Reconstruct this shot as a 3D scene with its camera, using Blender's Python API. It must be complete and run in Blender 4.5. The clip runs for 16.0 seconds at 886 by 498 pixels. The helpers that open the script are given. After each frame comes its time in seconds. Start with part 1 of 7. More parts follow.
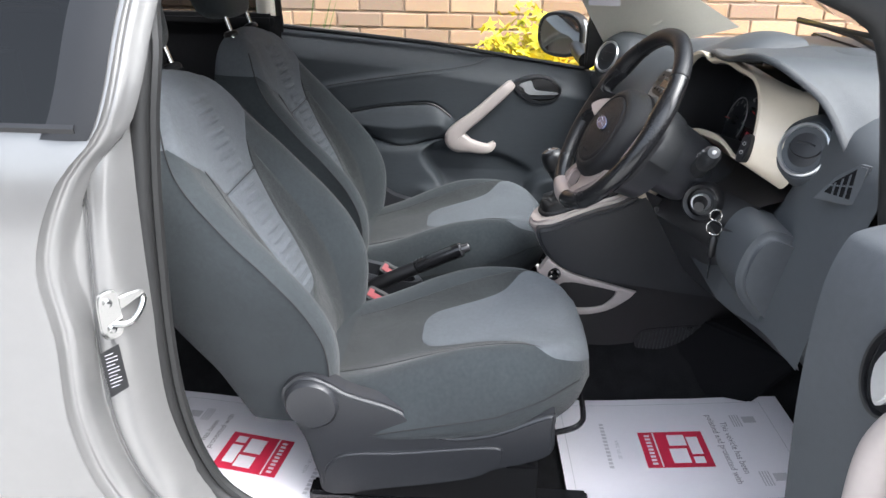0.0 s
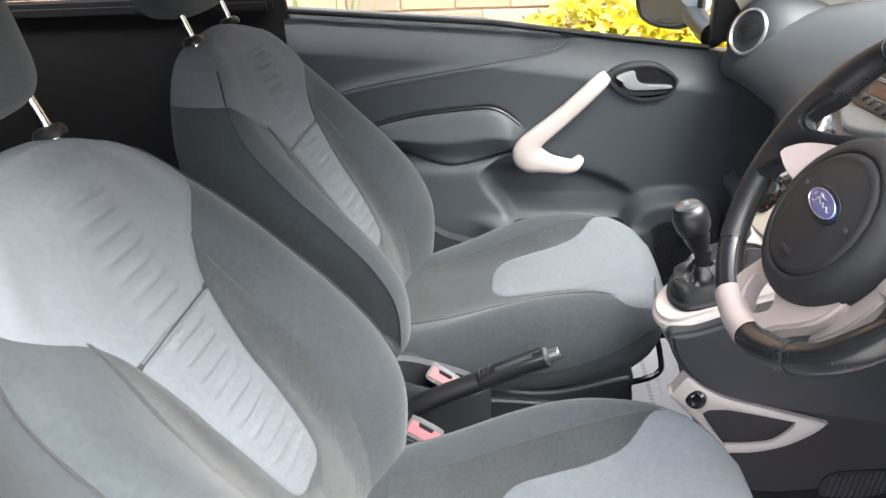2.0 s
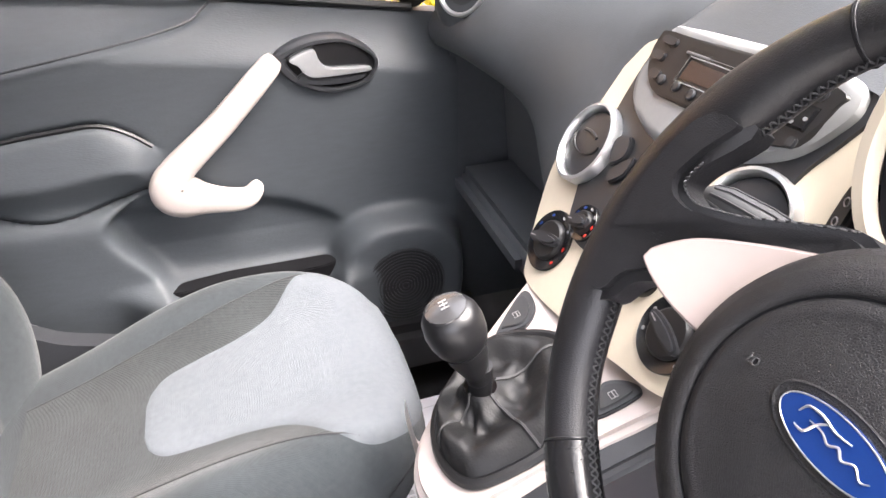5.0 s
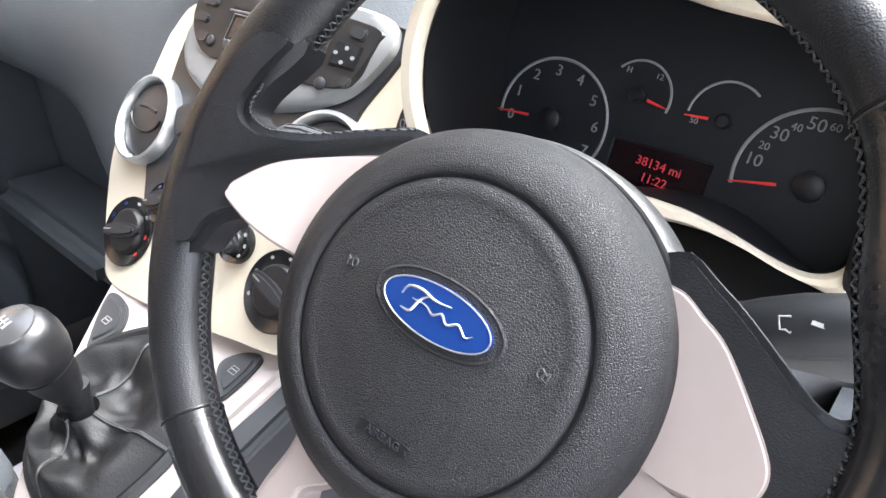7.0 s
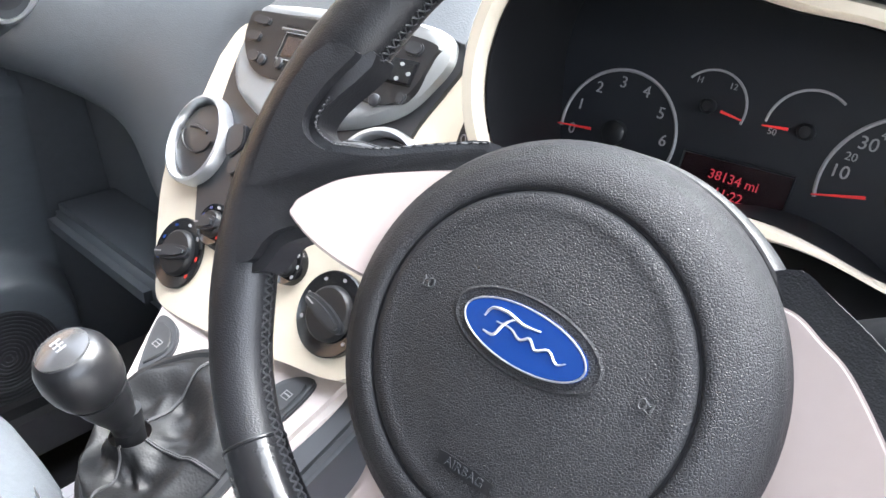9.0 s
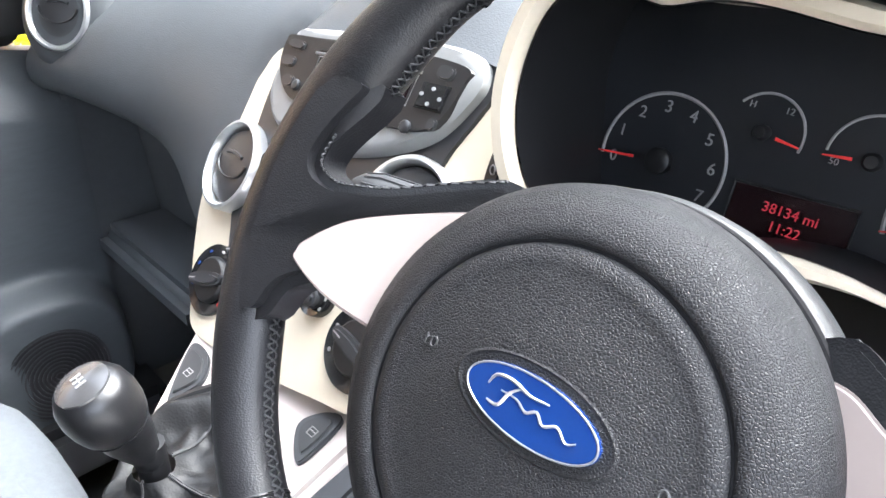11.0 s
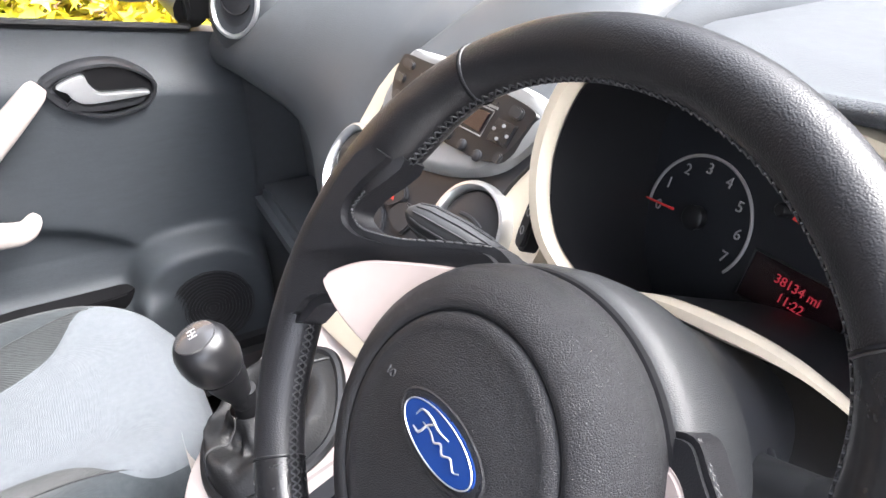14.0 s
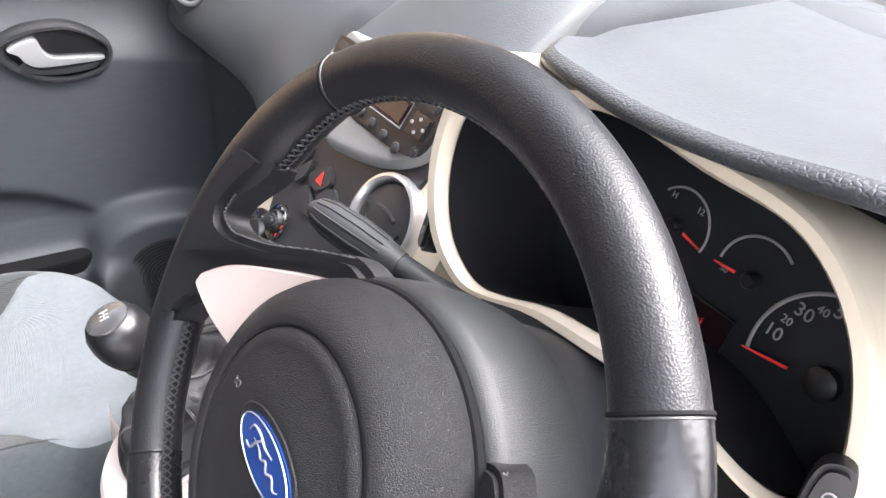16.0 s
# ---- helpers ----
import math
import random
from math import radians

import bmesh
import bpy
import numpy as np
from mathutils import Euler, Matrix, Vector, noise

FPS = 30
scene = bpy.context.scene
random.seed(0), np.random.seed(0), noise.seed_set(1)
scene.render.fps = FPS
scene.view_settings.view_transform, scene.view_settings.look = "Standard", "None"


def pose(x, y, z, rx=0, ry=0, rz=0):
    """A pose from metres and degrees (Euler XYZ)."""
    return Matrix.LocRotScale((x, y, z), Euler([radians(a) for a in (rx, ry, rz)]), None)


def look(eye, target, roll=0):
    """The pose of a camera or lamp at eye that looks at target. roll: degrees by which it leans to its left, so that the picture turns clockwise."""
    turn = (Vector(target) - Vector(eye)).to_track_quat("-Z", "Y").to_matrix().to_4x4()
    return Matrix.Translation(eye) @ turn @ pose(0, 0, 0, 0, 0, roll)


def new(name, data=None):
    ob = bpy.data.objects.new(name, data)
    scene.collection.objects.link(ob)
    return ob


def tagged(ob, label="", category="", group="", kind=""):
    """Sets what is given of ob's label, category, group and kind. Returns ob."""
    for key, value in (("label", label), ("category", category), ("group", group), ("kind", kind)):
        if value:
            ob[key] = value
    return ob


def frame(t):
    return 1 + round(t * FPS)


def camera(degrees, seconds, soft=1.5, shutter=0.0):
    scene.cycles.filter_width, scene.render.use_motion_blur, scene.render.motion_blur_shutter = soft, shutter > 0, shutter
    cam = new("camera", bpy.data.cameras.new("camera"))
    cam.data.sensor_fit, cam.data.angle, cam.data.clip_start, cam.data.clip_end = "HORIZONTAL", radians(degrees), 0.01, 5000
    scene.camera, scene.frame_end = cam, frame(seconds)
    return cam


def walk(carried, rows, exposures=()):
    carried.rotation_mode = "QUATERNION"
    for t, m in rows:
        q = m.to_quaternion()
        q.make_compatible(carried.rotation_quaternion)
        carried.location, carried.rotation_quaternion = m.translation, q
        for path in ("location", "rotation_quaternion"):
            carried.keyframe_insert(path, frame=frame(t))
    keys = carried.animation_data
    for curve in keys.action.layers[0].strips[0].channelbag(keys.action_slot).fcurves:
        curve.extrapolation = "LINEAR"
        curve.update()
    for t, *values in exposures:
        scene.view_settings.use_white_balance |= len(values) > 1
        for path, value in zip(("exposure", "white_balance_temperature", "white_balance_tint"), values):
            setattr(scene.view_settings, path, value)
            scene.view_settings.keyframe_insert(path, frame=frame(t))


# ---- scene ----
# Car interior seen through its open driver's door. x: towards the car's nose, y: across it, z: up.
cam = camera(63.5, 16.0)
PATH = [
    (0, (0.117, 0.057, 1.365), (0.028, 1.879, 0.545), 0.9),
    (0.5, (0.042, 0.176, 1.377), (-0.031, 1.995, 0.549), -0.4),
    (1, (0.039, 0.338, 1.379), (-0.072, 2.144, 0.527), -1.8),
    (1.5, (0.066, 0.57, 1.37), (-0.122, 2.35, 0.477), -3.1),
    (2, (0.059, 0.741, 1.352), (-0.195, 2.485, 0.407), -3.4),
    (2.5, (0.009, 0.945, 1.328), (-0.299, 2.652, 0.332), -3.8),
    (3, (-0.004, 1.047, 1.319), (-0.299, 2.739, 0.292), -3.8),
    (3.5, (0.03, 1.149, 1.309), (-0.191, 2.835, 0.257), -3.8),
    (4, (0.112, 1.237, 1.288), (0.029, 2.927, 0.223), -3.5),
    (4.5, (0.15, 1.278, 1.273), (0.336, 2.949, 0.189), -2.3),
    (5, (0.145, 1.32, 1.247), (0.645, 2.927, 0.165), -0.5),
    (5.2, (0.142, 1.33, 1.237), (0.771, 2.891, 0.156), 0.3),
    (7.3, (0.161, 1.318, 1.199), (1.596, 2.285, 0.196), 6.6),
    (7.5, (0.168, 1.328, 1.198), (1.617, 2.281, 0.202), 6.7),
    (8, (0.162, 1.325, 1.185), (1.621, 2.281, 0.207), 6.6),
    (8.5, (0.163, 1.32, 1.192), (1.595, 2.325, 0.223), 5.9),
    (9, (0.155, 1.346, 1.186), (1.509, 2.452, 0.214), 4.4),
    (9.2, (0.159, 1.351, 1.199), (1.493, 2.482, 0.227), 4.0),
    (11.3, (0.2, 1.352, 1.188), (1.437, 2.604, 0.237), 2.3),
    (11.5, (0.203, 1.345, 1.192), (1.431, 2.606, 0.243), 2.5),
    (12, (0.215, 1.327, 1.213), (1.4, 2.634, 0.27), 2.8),
    (12.5, (0.231, 1.318, 1.227), (1.345, 2.68, 0.277), 3.0),
    (13, (0.242, 1.31, 1.244), (1.258, 2.729, 0.267), 2.7),
    (13.5, (0.239, 1.302, 1.25), (1.153, 2.757, 0.226), 2.2),
    (14, (0.24, 1.262, 1.276), (1.084, 2.726, 0.206), 1.8),
    (14.5, (0.25, 1.239, 1.314), (1.05, 2.694, 0.199), 1.5),
    (15, (0.279, 1.248, 1.314), (1.069, 2.687, 0.172), 1.6),
    (15.5, (0.303, 1.239, 1.301), (1.101, 2.658, 0.138), 2.6),
    (16, (0.319, 1.24, 1.303), (1.127, 2.653, 0.142), 4.0),
]
EXPOSURES = [(0, 1.95, 6050, 9), (1, 2.17, 6100, 9), (1.5, 2.52, 6200, 8), (2, 2.95, 6350, 9), (2.5, 3.13, 6500, 12), (3, 3.37, 6650, 14), (3.5, 3.58, 6750, 16), (4.2, 3.58, 6800, 16), (5, 3.42, 6650, 16),
             (7.5, 3.68, 6120, 9), (9, 3.72, 6030, 9), (12.5, 3.70, 6080, 10), (14, 3.42, 6280, 13), (16, 3.32, 6350, 14)]
walk(cam, [(t, look(eye, target, roll)) for t, eye, target, roll in PATH], EXPOSURES)

# ---- world and light: bright overcast day ----
SKY_STRENGTH, SUN_STRENGTH = 0.215, 0.22
world = bpy.data.worlds.new("overcast_sky")
scene.world = world
world.use_nodes = True
wn, wl = world.node_tree.nodes, world.node_tree.links
sky = wn.new("ShaderNodeTexSky")
sky.sky_type, sky.sun_disc = "NISHITA", False
sky.sun_elevation, sky.sun_rotation = radians(55), radians(118)
sky.air_density, sky.dust_density, sky.ozone_density = 1.0, 6.0, 0.6
soften = wn.new("ShaderNodeHueSaturation")
soften.inputs["Saturation"].default_value = 0.35
wl.new(sky.outputs[0], soften.inputs["Color"])
wl.new(soften.outputs[0], wn["Background"].inputs[0])
wn["Background"].inputs[1].default_value = SKY_STRENGTH
sun = new("sun", bpy.data.lights.new("sun", "SUN"))
sun.data.energy, sun.data.angle, sun.data.color = SUN_STRENGTH, radians(60), (1.0, 0.97, 0.94)
sun.matrix_world = look((0.4 + 3.04, 1.6 - 1.62, 0.8 + 4.92), (0.4, 1.6, 0.8))

# ---- materials ----
def material(name, color, rough=0.5, metal=0.0, vary=0.0, vary_scale=20.0, bump=0.0, bump_scale=300.0,
             kind="noise", spec=0.5, coat=0.0, sheen=0.0, emit=None, emit_strength=0.0, stretch=(1, 1, 1), rough_vary=0.0):
    """A surface with colour variation at two scales, grain relief and uneven gloss."""
    m = bpy.data.materials.new(name)
    m.use_nodes = True
    n, l = m.node_tree.nodes, m.node_tree.links
    b = n["Principled BSDF"]
    b.inputs["Base Color"].default_value = (*color, 1)
    b.inputs["Roughness"].default_value = rough
    b.inputs["Metallic"].default_value = metal
    b.inputs["Specular IOR Level"].default_value = spec
    b.inputs["Coat Weight"].default_value = coat
    b.inputs["Sheen Weight"].default_value = sheen
    if emit:
        b.inputs["Emission Color"].default_value = (*emit, 1)
        b.inputs["Emission Strength"].default_value = emit_strength
    co = n.new("ShaderNodeTexCoord")
    mp = n.new("ShaderNodeMapping")
    mp.inputs["Scale"].default_value = stretch
    l.new(co.outputs["Object"], mp.inputs[0])
    if vary or rough_vary:
        big, small = n.new("ShaderNodeTexNoise"), n.new("ShaderNodeTexNoise")
        big.inputs["Scale"].default_value, small.inputs["Scale"].default_value = vary_scale, vary_scale * 14
        big.inputs["Detail"].default_value = small.inputs["Detail"].default_value = 4
        l.new(mp.outputs[0], big.inputs[0]), l.new(mp.outputs[0], small.inputs[0])
        add = n.new("ShaderNodeMath")
        add.operation = "ADD"
        l.new(big.outputs[0], add.inputs[0]), l.new(small.outputs[0], add.inputs[1])
        if vary:
            ramp = n.new("ShaderNodeMapRange")
            ramp.inputs["From Min"].default_value, ramp.inputs["From Max"].default_value = 0.6, 1.4
            ramp.inputs["To Min"].default_value, ramp.inputs["To Max"].default_value = 1 - vary, 1 + vary
            l.new(add.outputs[0], ramp.inputs["Value"])
            mul = n.new("ShaderNodeVectorMath")
            mul.operation = "SCALE"
            mul.inputs[0].default_value = color
            l.new(ramp.outputs[0], mul.inputs["Scale"])
            l.new(mul.outputs[0], b.inputs["Base Color"])
        if rough_vary:
            rr = n.new("ShaderNodeMapRange")
            rr.inputs["From Min"].default_value, rr.inputs["From Max"].default_value = 0.6, 1.4
            rr.inputs["To Min"].default_value, rr.inputs["To Max"].default_value = rough - rough_vary, rough + rough_vary
            l.new(add.outputs[0], rr.inputs["Value"])
            l.new(rr.outputs[0], b.inputs["Roughness"])
    if bump:
        bp = n.new("ShaderNodeBump")
        bp.inputs["Strength"].default_value = bump
        bp.inputs["Distance"].default_value = 0.0006 if kind != "pebble" else 0.0004
        if kind in ("leather", "pebble"):
            t = n.new("ShaderNodeTexVoronoi")
            t.feature = "DISTANCE_TO_EDGE" if kind == "pebble" else "SMOOTH_F1"
            t.inputs["Scale"].default_value = bump_scale
            l.new(mp.outputs[0], t.inputs["Vector"])
            flat = n.new("ShaderNodeMapRange")
            flat.inputs["From Max"].default_value = 0.22 if kind == "pebble" else 1.0
            l.new(t.outputs["Distance"], flat.inputs["Value"])
            l.new(flat.outputs[0], bp.inputs["Height"])
        elif kind == "weave":
            parts = []
            for direction in ("X", "Z"):
                t = n.new("ShaderNodeTexWave")
                t.bands_direction = direction
                t.inputs["Scale"].default_value = bump_scale
                t.inputs["Distortion"].default_value = 1.5
                l.new(mp.outputs[0], t.inputs["Vector"])
                parts.append(t)
            ad = n.new("ShaderNodeMath")
            l.new(parts[0].outputs["Fac"], ad.inputs[0]), l.new(parts[1].outputs["Fac"], ad.inputs[1])
            l.new(ad.outputs[0], bp.inputs["Height"])
        else:
            t = n.new("ShaderNodeTexNoise")
            t.inputs["Scale"].default_value = bump_scale
            t.inputs["Detail"].default_value = 3
            l.new(mp.outputs[0], t.inputs["Vector"])
            l.new(t.outputs[0], bp.inputs["Height"])
        l.new(bp.outputs[0], b.inputs["Normal"])
    return m


def glass_material(name, color, rough=0.0):
    m = bpy.data.materials.new(name)
    m.use_nodes = True
    n, l = m.node_tree.nodes, m.node_tree.links
    out = n["Material Output"]
    tr, gl, mix, fr = (n.new("ShaderNodeBsdf" + k) if k in ("Transparent", "Glossy") else n.new("ShaderNode" + k)
                       for k in ("Transparent", "Glossy", "MixShader", "Fresnel"))
    tr.inputs[0].default_value = (*color, 1)
    gl.inputs["Roughness"].default_value = rough
    fr.inputs[0].default_value = 1.45
    l.new(fr.outputs[0], mix.inputs[0]), l.new(tr.outputs[0], mix.inputs[1]), l.new(gl.outputs[0], mix.inputs[2])
    l.new(mix.outputs[0], out.inputs[0])
    return m


FABRIC_DARK = material("charcoal_seat_fabric", (0.028, 0.033, 0.036), 0.9, vary=0.22, vary_scale=9, bump=0.35, bump_scale=330, kind="weave", spec=0.2, sheen=0.12)
FABRIC_MID = material("dark_centre_fabric", (0.026, 0.029, 0.030), 0.92, vary=0.35, vary_scale=12, bump=0.7, bump_scale=260, kind="weave", spec=0.2, sheen=0.12)
FABRIC_LIGHT = material("grey_seat_fabric", (0.102, 0.111, 0.122), 0.9, vary=0.12, vary_scale=9, bump=0.5, bump_scale=420, kind="weave", spec=0.15, sheen=0.05)
STITCH = material("grey_thread", (0.028, 0.028, 0.030), 0.75)
WHEEL_THREAD = material("dark_grey_thread", (0.022, 0.022, 0.024), 0.5)
PIPING = material("seam_thread", (0.012, 0.012, 0.013), 0.85)
DASH = material("grained_charcoal_plastic", (0.060, 0.065, 0.071), 0.52, vary=0.10, vary_scale=6, bump=0.3, bump_scale=700, kind="leather", spec=0.25, rough_vary=0.05)
# Coarse grain; darker than the dash because the lip's shade is in the colour.
HOOD_GRAIN = material("coarse_grained_shaded_plastic", (0.034, 0.037, 0.041), 0.46, vary=0.10, vary_scale=6, bump=0.6, bump_scale=330, kind="pebble", spec=0.45)
DOOR_PLASTIC = material("grained_door_plastic", (0.044, 0.050, 0.056), 0.52, vary=0.12, vary_scale=5, bump=0.3, bump_scale=380, kind="leather", spec=0.32, stretch=(0.5, 1, 2.2), rough_vary=0.05)
STALK = material("matt_stalk_plastic", (0.022, 0.023, 0.025), 0.5, vary=0.1, vary_scale=12, bump=0.1, bump_scale=900, spec=0.35)
# Dark joints and black pedal cover; also the door pocket's shade as colour.
GAP_DARK = material("dull_dark_joint_and_shade", (0.006, 0.006, 0.007), 0.8, vary=0.1, vary_scale=12, bump=0.05, bump_scale=900, spec=0.1)
SMOOTH_DARK = material("smooth_dark_plastic", (0.022, 0.023, 0.026), 0.38, vary=0.1, vary_scale=9, bump=0.12, bump_scale=700, spec=0.45)
BLACK = material("black_plastic", (0.006, 0.006, 0.007), 0.45, vary=0.15, vary_scale=10, bump=0.1, bump_scale=600)
GLOSS_BLACK = material("gloss_black_plastic", (0.01, 0.01, 0.011), 0.14, vary=0.1, vary_scale=20)
LEATHER = material("black_leather", (0.009, 0.009, 0.0105), 0.40, vary=0.15, vary_scale=14, bump=0.34, bump_scale=1250, kind="leather", spec=0.36, rough_vary=0.08)
LEATHER_WORN = material("worn_smooth_leather", (0.009, 0.009, 0.010), 0.24, vary=0.15, vary_scale=18, bump=0.15, bump_scale=420, kind="leather", spec=0.5, rough_vary=0.06)
GAITER = material("soft_black_leather", (0.0084, 0.0084, 0.0091), 0.52, vary=0.15, vary_scale=16, bump=0.4, bump_scale=480, kind="leather", spec=0.3, rough_vary=0.06)
HUB = material("pebbled_black_vinyl", (0.011, 0.011, 0.0125), 0.50, vary=0.08, vary_scale=10, bump=0.62, bump_scale=820, kind="pebble", spec=0.30)
BAND = material("fine_grained_vinyl", (0.012, 0.013, 0.0145), 0.48, vary=0.08, vary_scale=10, bump=0.3, bump_scale=800, kind="pebble", spec=0.45)
KNOB_SKIN = material("worn_knob_leather", (0.007, 0.007, 0.008), 0.34, vary=0.15, vary_scale=30, bump=0.12, bump_scale=700, kind="leather", spec=0.5, rough_vary=0.08)
KNOB_CAP = material("satin_knob_cap", (0.035, 0.035, 0.037), 0.25, vary=0.08, vary_scale=40, coat=0.3)
CREAM = material("cream_gloss_trim", (0.58, 0.51, 0.40), 0.30, vary=0.03, vary_scale=8, coat=0.3, bump=0.04, bump_scale=200)
WHITE_TRIM = material("white_gloss_trim", (0.385, 0.338, 0.316), 0.42, vary=0.03, vary_scale=8, coat=0.05, bump=0.04, bump_scale=200)
# Darker, pinker copy of the white trim: offsets overbright wheel light in colour.
SPOKE_TRIM = material("dimmed_white_gloss_trim", (0.265, 0.218, 0.205), 0.42, vary=0.03, vary_scale=8, coat=0.05, bump=0.04, bump_scale=200)
GREY_TRIM = material("satin_grey_trim", (0.21, 0.214, 0.217), 0.42, vary=0.05, vary_scale=10, bump=0.06, bump_scale=900)
SILVER = material("satin_silver_trim", (0.62, 0.63, 0.64), 0.30, metal=0.85, vary=0.05, vary_scale=10)
CHROME = material("polished_steel", (0.46, 0.46, 0.45), 0.20, metal=1.0, vary=0.08, vary_scale=30, rough_vary=0.06)
PAINT = material("silver_car_paint", (0.225, 0.222, 0.218), 0.24, metal=0.55, vary=0.03, vary_scale=3, coat=0.6, bump=0.03, bump_scale=1500)
# Same plastic as the door trim; the rear cabin's shade is in the colour.
SHADED_REAR_TRIM = material("shade_darkened_rear_trim", (0.010, 0.010, 0.011), 0.8, vary=0.15, vary_scale=8, bump=0.2, bump_scale=500, spec=0.15)
RUBBER = material("black_door_rubber", (0.009, 0.009, 0.009), 0.6, vary=0.2, vary_scale=12, bump=0.2, bump_scale=300)
CARPET = material("black_floor_carpet", (0.012, 0.012, 0.013), 0.98, vary=0.4, vary_scale=30, bump=1.0, bump_scale=900, spec=0.1)
PAPER = material("white_floor_paper", (0.70, 0.68, 0.72), 0.6, vary=0.02, vary_scale=5, bump=0.1, bump_scale=60)
RED_PRINT = material("red_print", (0.55, 0.02, 0.06), 0.55, vary=0.05, vary_scale=20)
GREY_PRINT = material("grey_print", (0.16, 0.15, 0.17), 0.6)
PALE_PRINT = material("pale_print", (0.45, 0.44, 0.47), 0.6)
BUCKLE_RED = material("faded_red_button", (0.20, 0.018, 0.026), 0.5, vary=0.08, vary_scale=40)
SIGNAL_RED = material("red_plastic", (0.55, 0.03, 0.02), 0.35)
HEADLINER = material("pale_headlining", (0.56, 0.53, 0.48), 0.95, vary=0.05, vary_scale=20, bump=0.5, bump_scale=600)
PILLAR_TRIM = material("ivory_pillar_trim", (0.78, 0.74, 0.64), 0.5, vary=0.04, vary_scale=10, bump=0.2, bump_scale=500)
GLASS = glass_material("clear_car_glass", (0.93, 0.96, 0.95))
SCREEN_GLASS = glass_material("tinted_windscreen_glass", (0.87, 0.885, 0.875))
TINTED = glass_material("dark_tinted_glass", (0.035, 0.038, 0.042))
MIRROR = material("mirror_glass", (0.85, 0.85, 0.85), 0.01, metal=1.0)
DIAL_FACE = material("matt_black_dial", (0.007, 0.008, 0.011), 0.4, vary=0.1, vary_scale=30)
LCD = material("dark_display", (0.010, 0.004, 0.005), 0.2)
DIAL_WHITE = material("dial_lettering", (0.26, 0.25, 0.25), 0.5)
DIAL_RED = material("dial_needle_red", (0.75, 0.03, 0.03), 0.45)
LCD_RED = material("lit_display_red", (0.09, 0.006, 0.009), 0.5, emit=(1.0, 0.06, 0.10), emit_strength=0.028)
BADGE_BLUE = material("blue_enamel", (0.007, 0.028, 0.135), 0.2, vary=0.06, vary_scale=60, coat=0.4)
BADGE_SILVER = material("brushed_badge_silver", (0.46, 0.47, 0.49), 0.28, metal=0.8)
MORTAR = material("pale_mortar", (0.36, 0.27, 0.20), 0.95, vary=0.15, vary_scale=12, bump=0.8, bump_scale=250)
# Made-up pale tone: the unseen ground reflects light up into the cabin.
BOUNCE_GROUND = material("pale_bounce_ground", (0.42, 0.41, 0.39), 0.9, vary=0.2, vary_scale=4, bump=0.8, bump_scale=120)
FENCE = material("dark_fence_timber", (0.045, 0.034, 0.026), 0.85, vary=0.3, vary_scale=6, bump=0.5, bump_scale=90, stretch=(1, 1, 0.15))
STEM = material("brown_stem", (0.10, 0.07, 0.04), 0.85, vary=0.2, vary_scale=30)


def random_tint(name, colors, rough=0.9, bump=0.6, bump_scale=120, trans=0.0):
    """A surface whose colour differs from piece to piece."""
    m = material(name, colors[0], rough, bump=bump, bump_scale=bump_scale)
    n, l = m.node_tree.nodes, m.node_tree.links
    b = n["Principled BSDF"]
    info, geo, ramp = n.new("ShaderNodeObjectInfo"), n.new("ShaderNodeNewGeometry"), n.new("ShaderNodeValToRGB")
    add, fr = n.new("ShaderNodeMath"), n.new("ShaderNodeMath")
    fr.operation = "FRACT"
    l.new(info.outputs["Random"], add.inputs[0]), l.new(geo.outputs["Random Per Island"], add.inputs[1])
    l.new(add.outputs[0], fr.inputs[0]), l.new(fr.outputs[0], ramp.inputs[0])
    el = ramp.color_ramp.elements
    while len(el) < len(colors):
        el.new(0.5)
    for i, c in enumerate(colors):
        el[i].position, el[i].color = i / (len(colors) - 1), (*c, 1)
    noise_t, mixc = n.new("ShaderNodeTexNoise"), n.new("ShaderNodeMix")
    noise_t.inputs["Scale"].default_value, noise_t.inputs["Detail"].default_value = 14, 6
    mixc.data_type, mixc.blend_type = "RGBA", "MULTIPLY"
    mixc.inputs["Factor"].default_value = 0.55
    l.new(ramp.outputs[0], mixc.inputs["A"]), l.new(noise_t.outputs["Color"], mixc.inputs["B"])
    bright = n.new("ShaderNodeVectorMath")
    bright.operation = "SCALE"
    bright.inputs["Scale"].default_value = 1.35
    l.new(mixc.outputs["Result"], bright.inputs[0])
    l.new(bright.outputs[0], b.inputs["Base Color"])
    if trans:
        b.inputs["Transmission Weight"].default_value = 0.0
        b.inputs["Subsurface Weight"].default_value = 0.0
    return m


BRICK = random_tint("weathered_buff_brick", [(0.40, 0.25, 0.15), (0.31, 0.19, 0.115), (0.44, 0.29, 0.18), (0.35, 0.22, 0.14), (0.23, 0.16, 0.115)])
LEAF_YELLOW = random_tint("yellow_green_leaf", [(0.60, 0.50, 0.02), (0.75, 0.64, 0.03), (0.48, 0.46, 0.03), (0.70, 0.55, 0.04)], 0.6, 0.2)
LEAF_GREEN = random_tint("green_leaf", [(0.05, 0.10, 0.02), (0.09, 0.16, 0.03), (0.12, 0.20, 0.05)], 0.6, 0.2)

# ---- building helpers ----
def thing(name, at, label="", category="", group="", kind=""):
    ob = new(name)
    ob.empty_display_size = 0.05
    ob.location = at
    return tagged(ob, label, category, group, kind)


def root_offset(ob):
    o = Vector((0, 0, 0))
    while ob:
        o += ob.location
        ob = ob.parent
    return o


